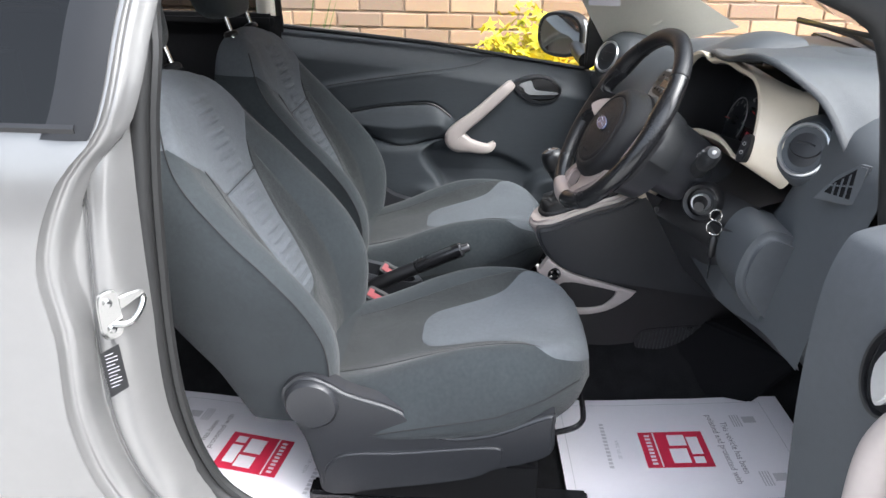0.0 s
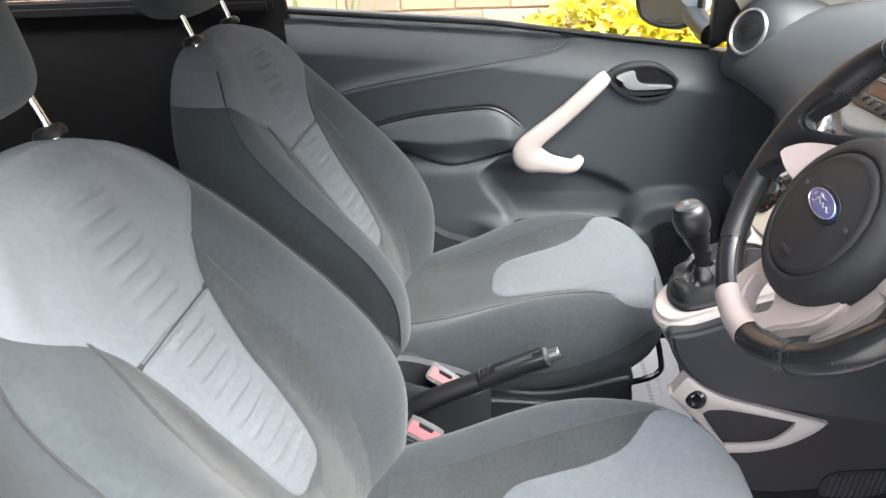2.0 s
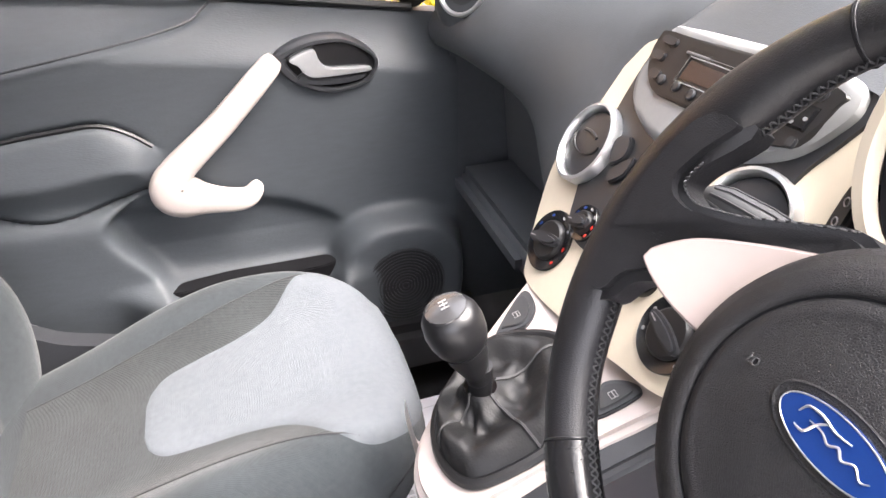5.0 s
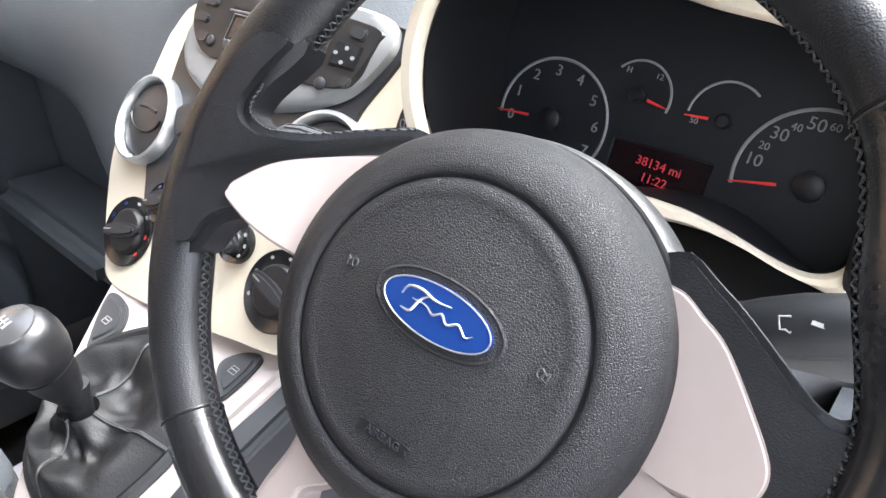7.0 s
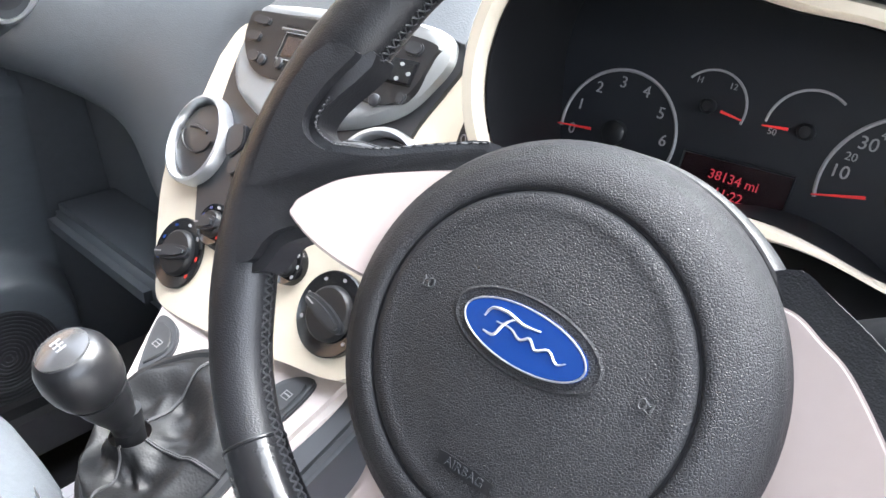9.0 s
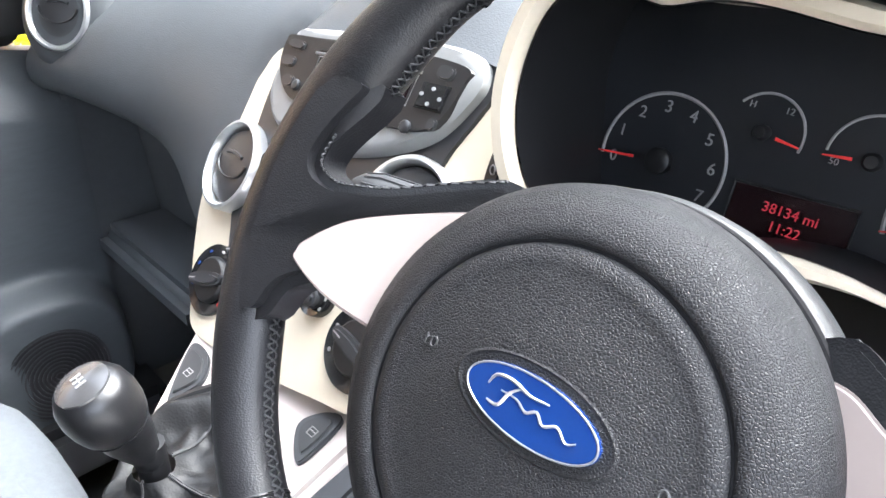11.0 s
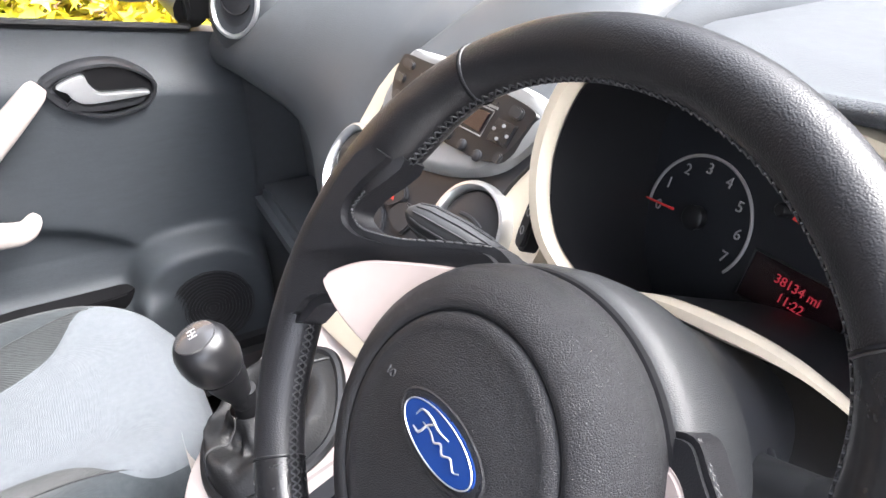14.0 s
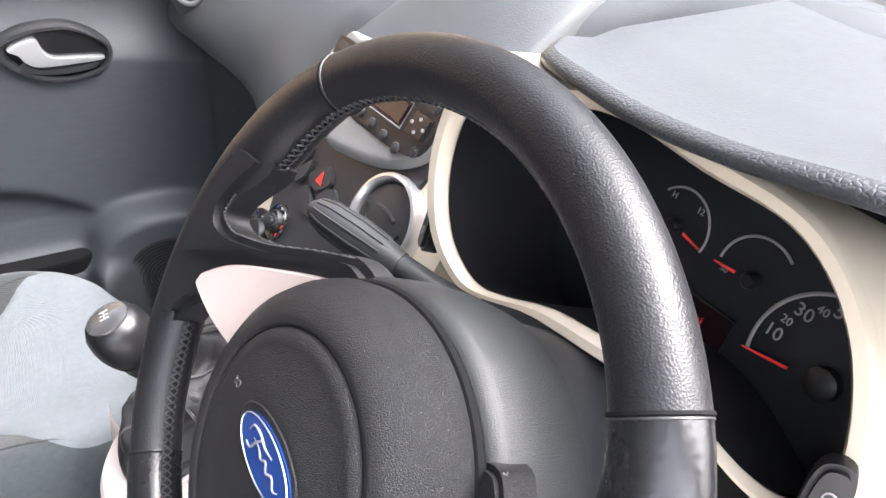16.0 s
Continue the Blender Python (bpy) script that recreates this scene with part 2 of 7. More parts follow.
def part(name, bm, mat, parent=None, label="", smooth=True, angle=40):
    """One mesh object; the bmesh is given in world places."""
    if parent:
        bmesh.ops.translate(bm, verts=bm.verts, vec=-root_offset(parent))
    me = bpy.data.meshes.new(name)
    bmesh.ops.recalc_face_normals(bm, faces=bm.faces)
    if smooth:
        for f in bm.faces:
            f.smooth = True
        for e in bm.edges:
            if len(e.link_faces) == 2 and e.calc_face_angle(0) > radians(angle):
                e.smooth = False
    bm.to_mesh(me)
    bm.free()
    me.materials.append(mat)
    ob = new(name, me)
    if parent:
        ob.parent = parent
    return tagged(ob, label)


def solo(name, bm, mat, label, category, kind="", group="", angle=40):
    return tagged(part(name, bm, mat, angle=angle), label, category, group, kind)


def axes(o, n, up=(0, 0, 1)):
    """A frame on a surface: x to the viewer's right, y up, z out of it."""
    n = Vector(n).normalized()
    x = Vector(up).cross(n).normalized()
    y = n.cross(x)
    m = Matrix((x, y, n)).transposed().to_4x4()
    m.translation = Vector(o)
    return m


def grid(fn, nu, nv, wrap=False, cap=False):
    """A sheet from fn(u, v), u and v from 0 to 1; wrap closes it round u, cap fills its two ends."""
    bm = bmesh.new()
    rows = []
    for j in range(nv + 1):
        rows.append([bm.verts.new(fn(i / nu, j / nv)) for i in range(nu if wrap else nu + 1)])
    for a, b in zip(rows, rows[1:]):
        k = len(a)
        for i in range(k if wrap else k - 1):
            bm.faces.new((a[i], a[(i + 1) % k], b[(i + 1) % k], b[i]))
    if cap:
        bm.faces.new(rows[0][::-1])
        bm.faces.new(rows[-1])
    return bm


def smooth_line(pts, n, closed=False):
    """n + 1 places on a smooth curve through the points (n if closed)."""
    p = [Vector(q) for q in pts]
    out, k = [], len(p)
    segs = k if closed else k - 1
    for i in range(n if closed else n + 1):
        t = i / n * segs
        a = min(int(t), segs - 1)
        f = t - a
        if closed:
            q = [p[(a + d) % k] for d in (-1, 0, 1, 2)]
        else:
            q = [p[max(a - 1, 0)], p[a], p[a + 1], p[min(a + 2, k - 1)]]
        out.append(0.5 * (2 * q[1] + (q[2] - q[0]) * f + (2 * q[0] - 5 * q[1] + 4 * q[2] - q[3]) * f * f
                          + (3 * q[1] - q[0] - 3 * q[2] + q[3]) * f ** 3))
    return out


def curve(table, t):
    """Smooth value of a table of (t, value)."""
    ts = [a for a, _ in table]
    if t <= ts[0]:
        return table[0][1]
    if t >= ts[-1]:
        return table[-1][1]
    k = max(i for i in range(len(ts) - 1) if ts[i] <= t)
    f = (t - ts[k]) / (ts[k + 1] - ts[k])
    v = [table[max(k - 1, 0)][1], table[k][1], table[k + 1][1], table[min(k + 2, len(ts) - 1)][1]]
    h = ts[k + 1] - ts[k]
    m0 = (v[2] - v[0]) / (ts[k + 1] - ts[max(k - 1, 0)]) * h
    m1 = (v[3] - v[1]) / (ts[min(k + 2, len(ts) - 1)] - ts[k]) * h
    return ((2 * f ** 3 - 3 * f * f + 1) * v[1] + (f ** 3 - 2 * f * f + f) * m0 + (3 * f * f - 2 * f ** 3) * v[2] + (f ** 3 - f * f) * m1)


def tube(pts, r, seg=8, closed=False, flat=1.0, up=None):
    """A round bar along the points; r a number or one for each point; flat squashes it along up."""
    pts = [Vector(p) for p in pts]
    n = len(pts)
    bm = bmesh.new()
    rings, side = [], None
    for i, p in enumerate(pts):
        a, b = (pts[i - 1], pts[(i + 1) % n]) if closed else (pts[max(i - 1, 0)], pts[min(i + 1, n - 1)])
        d = (b - a).normalized()
        if up is not None:
            side = Vector(up).cross(d).normalized()
        elif side is None:
            side = d.orthogonal().normalized()
        else:
            side = (side - d * side.dot(d)).normalized()
        w = d.cross(side)
        rr = r[i] if isinstance(r, (list, tuple)) else r
        rings.append([bm.verts.new(p + rr * (math.cos(2 * math.pi * k / seg) * side + flat * math.sin(2 * math.pi * k / seg) * w)) for k in range(seg)])
    for i in range(n if closed else n - 1):
        a, b = rings[i], rings[(i + 1) % n]
        for k in range(seg):
            bm.faces.new((a[k], a[(k + 1) % seg], b[(k + 1) % seg], b[k]))
    if not closed:
        bm.faces.new(rings[0][::-1]), bm.faces.new(rings[-1])
    return bm


def lathe(profile, m, seg=32):
    """A turned body: profile of (radius, height) about the frame's z."""
    bm = bmesh.new()
    rings = []
    for r, h in profile:
        rings.append([bm.verts.new(m @ Vector((max(r, 1e-5) * math.cos(2 * math.pi * k / seg), max(r, 1e-5) * math.sin(2 * math.pi * k / seg), h))) for k in range(seg)])
    for a, b in zip(rings, rings[1:]):
        for k in range(seg):
            bm.faces.new((a[k], a[(k + 1) % seg], b[(k + 1) % seg], b[k]))
    bm.faces.new(rings[0][::-1]), bm.faces.new(rings[-1])
    return bm


def slab(outline, m, depth, bevel=0.002, seg=2):
    """A plate with that outline (x, y in the frame m), from z = 0 back to -depth, its front edge rounded."""
    bm = bmesh.new()
    front = [bm.verts.new((p[0], p[1], 0)) for p in outline]
    back = [bm.verts.new((p[0], p[1], -depth)) for p in outline]
    f = bm.faces.new(front)
    bm.faces.new(back[::-1])
    k = len(front)
    for i in range(k):
        bm.faces.new((front[i], back[i], back[(i + 1) % k], front[(i + 1) % k]))
    bmesh.ops.recalc_face_normals(bm, faces=bm.faces)
    if bevel:
        bmesh.ops.bevel(bm, geom=list(f.edges), offset=bevel, segments=seg, affect="EDGES", clamp_overlap=True)
    bmesh.ops.transform(bm, matrix=m, verts=bm.verts)
    return bm


def frame_ring(outer, inner, m, front=0.0, depth=0.01, bulge=0.002):
    """A ring between two outlines with the same number of places, rounded towards the viewer."""
    def fn(u, v):
        i = int(round(u * len(outer))) % len(outer)
        o, q = Vector((*outer[i], 0)), Vector((*inner[i], 0))
        steps = [(o, -depth), (o, front), (o.lerp(q, 0.25), front + bulge), (o.lerp(q, 0.75), front + bulge), (q, front), (q, -depth)]
        p, z = steps[int(round(v * 5))]
        return m @ Vector((p.x, p.y, z))
    return grid(fn, len(outer), 5, wrap=True)


def block(lo, hi, bevel=0.01, seg=2):
    bm = bmesh.new()
    bmesh.ops.create_cube(bm, size=1)
    for v in bm.verts:
        v.co = Vector([lo[k] if v.co[k] < 0 else hi[k] for k in range(3)])
    if bevel:
        bmesh.ops.bevel(bm, geom=bm.edges[:], offset=bevel, segments=seg, affect="EDGES", clamp_overlap=True)
    return bm


def merge(*bms):
    out = bmesh.new()
    for b in bms:
        me = bpy.data.meshes.new("tmp")
        b.to_mesh(me)
        b.free()
        out.from_mesh(me)
        bpy.data.meshes.remove(me)
    return out


def ellipse(rx, ry, n=40, cx=0.0, cy=0.0, power=2.0):
    out = []
    for i in range(n):
        c, s = math.cos(2 * math.pi * i / n), math.sin(2 * math.pi * i / n)
        out.append((cx + rx * math.copysign(abs(c) ** (2 / power), c), cy + ry * math.copysign(abs(s) ** (2 / power), s)))
    return out


def rounded(pts, n=48):
    """A closed smooth outline through 2D points."""
    return [(p.x, p.y) for p in smooth_line([(*q, 0) for q in pts], n, closed=True)]


def lettering(text, size, m, depth=0.0004, align="CENTER"):
    """Letters as a mesh, their middle at the frame's origin."""
    cu = bpy.data.curves.new("letters", "FONT")
    cu.body, cu.size, cu.extrude, cu.align_x, cu.align_y = text, size, depth, align, "CENTER"
    cu.resolution_u = 3
    ob = bpy.data.objects.new("letters", cu)
    me = ob.to_mesh()
    bm = bmesh.new()
    bm.from_mesh(me)
    ob.to_mesh_clear()
    bpy.data.objects.remove(ob)
    bmesh.ops.transform(bm, matrix=m, verts=bm.verts)
    return bm


def bars(rows, m, height=0.006):
    """Unreadable print: plain bars of (x, y, length) in the frame m."""
    return merge(*[slab([(x, y - height / 2), (x + w, y - height / 2), (x + w, y + height / 2), (x, y + height / 2)], m, 0.0004, 0) for x, y, w in rows])

# ---- ground and surroundings ----
def flat(x0, x1, y0, y1, z, n=1):
    return grid(lambda u, v: (x0 + (x1 - x0) * u, y0 + (y1 - y0) * v, z), n, n)


solo("ground", flat(-400, 400, -400, 400, 0.0, 4), BOUNCE_GROUND, "unseen ground made pale to bounce light into the car", "ground", "structure")

WALL_Y = 3.75
garden_wall = thing("garden_wall", (0, WALL_Y, 0), "weathered buff brick garden wall with pale mortar", "wall", kind="structure")
part("mortar", block((-6, WALL_Y + 0.012, 0), (7, WALL_Y + 0.22, 1.95), 0), MORTAR, garden_wall)

fence = thing("boundary_fence", (0, -4.6, 0), "dark timber boundary fence behind the drive", "fence", kind="structure")
for i in range(44):
    h = 1.6 + 0.05 * math.sin(i * 1.7)
    part("board", block((-5 + i * 0.2, -4.6, 0), (-4.805 + i * 0.2, -4.575, h), 0.004, 1), FENCE, fence)

# ---- car shell ----
YC = 1.743
NEAR, FAR = 0.93, 2.556


def skin_y(z):
    """Half width of the body at a height: bulged at the belt, leaning in above it."""
    return curve([(0.18, 0.74), (0.32, 0.79), (0.6, 0.822), (0.85, 0.815), (1.02, 0.80), (1.11, 0.776), (1.28, 0.715), (1.38, 0.66), (1.47, 0.58)], z)


def roof_z(x):
    return curve([(-1.9, 1.30), (-1.4, 1.46), (-0.6, 1.52), (0.1, 1.49), (0.45, 1.42)], x)


car = thing("car_body", (0, YC, 0), "silver three-door hatchback with its driver's door open", "car", kind="structure")
part("roof", grid(lambda u, v: (-1.75 + 1.95 * u, YC + (v - 0.5) * 1.06, roof_z(-1.75 + 1.95 * u) - 0.10 * abs(2 * v - 1) ** 3), 24, 16), PAINT, car)
part("headlining", grid(lambda u, v: (-1.75 + 1.95 * u, YC + (v - 0.5) * 1.06, roof_z(-1.75 + 1.95 * u) - 0.035 - 0.08 * abs(2 * v - 1) ** 3), 24, 16), HEADLINER, car)
# floor pan with raised tunnel, toe board and rear seat step


def floor_z(x, y):
    tunnel = 0.16 * math.exp(-((y - YC) / 0.11) ** 4) * (1 if x < 0.75 else 1)
    toe = 0.55 * max(0, min(1, (x - 0.88) / 0.35)) ** 1.5
    return 0.235 + tunnel + toe


part("floor_carpet", grid(lambda u, v: (-1.7 + 2.95 * u, NEAR + 0.11 + (FAR - NEAR - 0.22) * v, floor_z(-1.7 + 2.95 * u, NEAR + 0.11 + (FAR - NEAR - 0.22) * v)), 60, 48), CARPET, car)
part("footwell_side", block((0.500, FAR - 0.112, 0.25), (1.2, FAR - 0.05, 0.985), 0.01), DASH, car)
part("footwell_side", block((0.72, NEAR + 0.06, 0.25), (1.2, NEAR + 0.12, 0.95), 0.01), BLACK, car)
part("underbody", block((-1.7, NEAR + 0.1, 0.17), (1.25, FAR - 0.1, 0.2), 0.01), BLACK, car)
part("bulkhead", block((1.15, NEAR + 0.1, 0.3), (1.2, FAR - 0.1, 1.08), 0.005), BLACK, car)
part("tailgate", block((-1.8, NEAR + 0.2, 0.3), (-1.72, FAR - 0.2, 1.0), 0.02), BLACK, car)


def sill(y0, y1):
    return grid(lambda u, v: (-0.25 + 1.05 * u, y0 + (y1 - y0) * math.cos(math.pi * v) * 0.5 + (y1 - y0) * 0.5, 0.27 + 0.13 * math.sin(math.pi * v)), 8, 12)


part("sill", sill(NEAR + 0.0, NEAR + 0.13), PAINT, car)
part("sill", sill(FAR - 0.13, FAR), PAINT, car)


# near rear quarter: outer skin, door jamb and the pillar beside the opening
def jamb_x(z):
    return curve([(0.2, -0.24), (0.40, -0.355), (0.48, -0.40), (0.60, -0.428), (0.72, -0.433), (0.85, -0.428), (0.98, -0.418), (1.10, -0.405), (1.19, -0.395), (1.28, -0.392), (1.42, -0.375)], z)


def edge_x(z):
    return curve([(0.2, -0.33), (0.50, -0.471), (0.65, -0.498), (0.80, -0.493), (0.92, -0.50), (1.04, -0.455), (1.11, -0.40), (1.28, -0.36), (1.42, -0.31)], z)


def quarter(u, v):
    z = 0.2 + 1.22 * v
    e, j, w = edge_x(z), jamb_x(z), skin_y(z)
    prof = [(-1.75, w - 0.06), (-1.0, w - 0.01), (e - 0.05, w), (e - 0.006, w - 0.001), (e, w - 0.006), (e + 0.005, w - 0.017), (e + 0.013, w - 0.019), (e + 0.021, w - 0.028), (e + 0.030, w - 0.050),
            (j - 0.030, w - 0.054), (j - 0.014, w - 0.043), (j + 0.006, w - 0.047), (j + 0.026, w - 0.078), (j + 0.04, w - 0.105)]
    p = smooth_line([(a, b, 0) for a, b in prof], 52)[int(round(u * 52))]
    return (p.x, YC - p.y, z)


qp = grid(quarter, 52, 48)
# window opening in the quarter
for f in [f for f in qp.faces if f.calc_center_median().z > 1.115 and f.calc_center_median().x < edge_x(f.calc_center_median().z) - 0.03]:
    qp.faces.remove(f)
part("rear_quarter_panel", qp, PAINT, car)
qw = grid(lambda u, v: (-1.5 + u * (1.5 + edge_x(1.10 + 0.3 * v) - 0.006), YC - skin_y(1.10 + 0.3 * v) + 0.004 + 0.012 * (1 - u), 1.10 + 0.3 * v - 0.0 * u), 12, 8)
part("quarter_window", qw, TINTED, car, "dark tinted rear quarter window")
part("window_frame", grid(lambda u, v: (lambda z, k: (edge_x(z) + 0.002 - 0.066 * k, YC - skin_y(z) - 0.003 - 0.004 * math.sin(math.pi * k), z))(1.098 + 0.30 * v, u), 6, 16), BLACK, car, "black window frame")
part("window_frame", tube([(-1.5 + k * 0.108, YC - skin_y(1.11) - 0.003, 1.112) for k in range(11)], 0.007, 6), BLACK, car)
# rubber seal round the opening
seal_pts = [(-0.345, 1.15, 1.40), (-0.365, 1.095, 1.27), (-0.362, 1.062, 1.19), (-0.373, 1.047, 1.10), (-0.385, 1.042, 0.98), (-0.395, 1.042, 0.84), (-0.40, 1.042, 0.71), (-0.395, 1.042, 0.59), (-0.37, 1.042, 0.48),
            (-0.325, 1.042, 0.405), (-0.23, 1.04, 0.36), (0.0, 1.04, 0.355), (0.4, 1.04, 0.355), (0.55, 1.03, 0.40)]
SEAL = [Vector((x, y, z)) for x, y, z in seal_pts]
door_seal = part("door_seal", tube(smooth_line(SEAL, 80), 0.014, 10), RUBBER, car, "black rubber door seal")
part("door_seal", tube([p + Vector((0.016, 0.012, 0.004)) for p in smooth_line(SEAL, 80)], 0.010, 8), RUBBER, car)
# latch striker and plate
latch = thing("door_striker", (-0.42, 0.95, 0.82), "polished steel door striker loop bolted to the jamb", "latch")
LM = axes((-0.427, 0.968, 0.828), (0.75, -0.66, 0))
part("plate", slab(rounded([(-0.014, -0.035), (0.012, -0.036), (0.016, 0), (0.013, 0.036), (-0.013, 0.035), (-0.018, 0)], 32), LM @ Matrix.Translation((0, 0, 0.006)), 0.006), CHROME, latch)
part("loop", tube(smooth_line([LM @ Vector(p) for p in ((0.0, -0.016, 0.002), (0.012, -0.017, 0.012), (0.026, -0.015, 0.014), (0.040, -0.004, 0.012), (0.050, 0.008, 0.006), (0.054, 0.012, -0.004))], 26), 0.0052, 10), CHROME, latch)
part("bracket", slab(rounded([(0.0, 0.012), (0.014, 0.024), (0.046, 0.026), (0.054, 0.018), (0.036, 0.010), (0.01, 0.002)], 28), LM @ Matrix.Translation((0, 0, 0.004)), 0.004), CHROME, latch)
for dy in (-0.022, 0.022):
    part("bolt", lathe([(0.006, 0), (0.006, 0.004), (0.0035, 0.005)], LM @ Matrix.Translation((-0.002, dy, 0.006)), 12), CHROME, latch)
sticker = thing("tyre_pressure_sticker", (-0.432, 0.975, 0.715), "black data sticker with unreadable white rows", "sticker")
SM = axes((-0.418, 0.936, 0.752), (0.72, -0.69, 0.05))
part("label_sheet", slab([(-0.013, -0.045), (0.016, -0.038), (0.014, 0.038), (-0.015, 0.032)], SM, 0.0006, 0), BLACK, sticker)
part("print", bars([(-0.009, 0.026 - 0.006 * k, 0.017 if k % 3 else 0.012) for k in range(10)], SM @ Matrix.Translation((0, 0, 0.0005)), 0.0009), PALE_PRINT, sticker)


# roof rail over the near opening, screen pillars, far side
def pillar(pts, r, flat_k, mat, name, label=""):
    return part(name, tube(smooth_line(pts, 24), r, 10, flat=flat_k), mat, car, label)


pillar([(-0.25, 1.17, 1.42), (0.1, 1.19, 1.44), (0.35, 1.17, 1.40)], 0.035, 1.0, PAINT, "roof_rail")
pillar([(-0.6, FAR - 0.22, 1.42), (0.1, FAR - 0.24, 1.44), (0.35, FAR - 0.22, 1.40)], 0.035, 1.0, HEADLINER, "roof_rail")
# near screen pillar: paint outside, seal inside
pillar([(0.38, 1.13, 1.44), (0.62, 0.99, 1.35), (0.74, 0.95, 1.25), (0.81, 0.93, 1.08), (0.82, 0.93, 0.9)], 0.03, 1.0, PAINT, "screen_pillar")
pillar([(0.36, 1.19, 1.40), (0.49, 1.08, 1.335), (0.606, 1.035, 1.285), (0.652, 1.03, 1.228), (0.684, 1.03, 1.12), (0.716, 1.03, 0.985), (0.752, 1.03, 0.86), (0.80, 1.02, 0.62), (0.74, 1.01, 0.42), (0.60, 1.01, 0.37)], 0.026, 1.0, RUBBER, "front_door_seal", "black rubber door seal")
# far screen pillar, with ivory trim, round cap
pillar([(0.30, FAR - 0.19, 1.42), (0.50, FAR - 0.10, 1.20), (0.62, FAR - 0.08, 1.02)], 0.05, 1.0, PILLAR_TRIM, "screen_pillar")
apm = grid(lambda u, v: Vector((0.53, 2.47, 1.0)).lerp(Vector((0.25, 2.36, 1.42)), v) + Vector((0.37 * u * (1 - 0.78 * v), -0.10 * u - 0.03 * math.sin(math.pi * u), 0.10 * u * (1 - v))), 10, 10)
part("pillar_trim", apm, PILLAR_TRIM, car, "ivory plastic windscreen pillar trim")
part("trim_cap", lathe([(0.026, -0.01), (0.026, 0.004), (0.023, 0.006), (0.0, 0.006)], axes((0.645, 2.385, 1.122), (-0.5, -0.8, 0.2)), 32), PILLAR_TRIM, car)
# windscreen, far window glass
part("windscreen", grid(lambda u, v: (0.20 + 1.17 * v - 0.05 * (2 * u - 1) ** 2 * (1 - v), YC + (u - 0.5) * (1.06 + 0.3 * v), 1.475 - 0.405 * v ** 1.1), 14, 10), SCREEN_GLASS, car, "clear windscreen")
part("door_window", grid(lambda u, v: (-0.57 + 1.06 * u, 2.53 - 0.13 * v, 0.93 + 0.12 * (1 - u) + 0.46 * v), 6, 6), GLASS, car, "clear passenger door window")
part("rear_side_window", grid(lambda u, v: (-1.75 + 1.12 * u, 2.52 - 0.13 * v, 1.10 + 0.35 * v), 4, 4), TINTED, car, "dark tinted rear side window")
# Out of view: dark pane added to hold light out of the rear cabin.
part("tailgate_window", grid(lambda u, v: (-1.78 + 0.22 * v, NEAR + 0.2 + (FAR - NEAR - 0.4) * u, 1.0 + 0.45 * v), 4, 4), TINTED, car, "unseen dark tailgate glass added to keep the rear dim")
for p0, p1, w in (((-0.60, 2.50, 1.02), (-0.56, 2.37, 1.43), 0.03),):
    part("pillar_trim", tube([p0, p1], [w, w], 10), PILLAR_TRIM, car)
part("window_channel", tube([(-0.555, 2.505, 1.04), (-0.54, 2.38, 1.43)], 0.011, 8), BLACK, car)
part("mirror_sail", slab([(0, 0), (0.10, 0.0), (0.085, 0.17), (0.02, 0.22), (0.0, 0.12)], Matrix(((1, 0, 0, 0.458), (0, 0, -1, 2.49), (0, 1, 0, 0.955), (0, 0, 0, 1))), 0.03, 0.006), BLACK, car)
part("rear_side_trim", grid(lambda u, v: (-1.7 + 1.16 * u, 2.40 + 0.05 * v, 0.25 + 0.845 * v + 0.012 * (1 - u)), 12, 10), SHADED_REAR_TRIM, car)
part("rear_side_trim", grid(lambda u, v: (-1.7 + 1.30 * u, 1.09 - 0.05 * v, 0.25 + 0.85 * v), 12, 10), SHADED_REAR_TRIM, car)
for z, y in ((1.092, 2.46), (1.05, 1.03)):
    part("trim_ledge", block((-1.7, y - 0.03, z - 0.03), (-0.56 if y > 2 else -0.42, y + 0.05, z + 0.01), 0.012), SHADED_REAR_TRIM, car)
part("scuttle", block((0.9, NEAR + 0.15, 1.03), (1.35, FAR - 0.15, 1.075), 0.01), BLACK, car)
wiper = thing("windscreen_wiper", (0.95, 1.7, 1.09), "black windscreen wiper parked at the glass", "wiper")
part("wiper_arm", tube([(1.02, 1.75, 1.125), (1.06, 2.0, 1.13), (1.04, 2.3, 1.135)], [0.011, 0.009, 0.006], 8), BLACK, wiper)
part("wiper_blade", tube([(0.99, 1.25, 1.12), (1.03, 1.7, 1.15), (1.0, 2.2, 1.14)], 0.007, 6), BLACK, wiper)

# ---- seats ----
# side shape of the backrest: height above the ground -> x of the front middle, bolster forwardness, rear, half width
BACK_MID = [(0.44, -0.235), (0.55, -0.247), (0.65, -0.275), (0.75, -0.315), (0.85, -0.367), (0.95, -0.418), (1.02, -0.446), (1.075, -0.475), (1.105, -0.510)]
BACK_BOLSTER = [(0.44, 0.02), (0.55, 0.055), (0.65, 0.085), (0.72, 0.088), (0.77, 0.080), (0.82, 0.066), (0.86, 0.048), (0.90, 0.033), (0.94, 0.017), (0.97, 0.006), (1.0, -0.002), (1.04, -0.004), (1.105, -0.004)]
BACK_REAR = [(0.44, -0.37), (0.565, -0.425), (0.67, -0.485), (0.78, -0.53), (0.90, -0.558), (1.0, -0.565), (1.08, -0.560), (1.125, -0.54)]
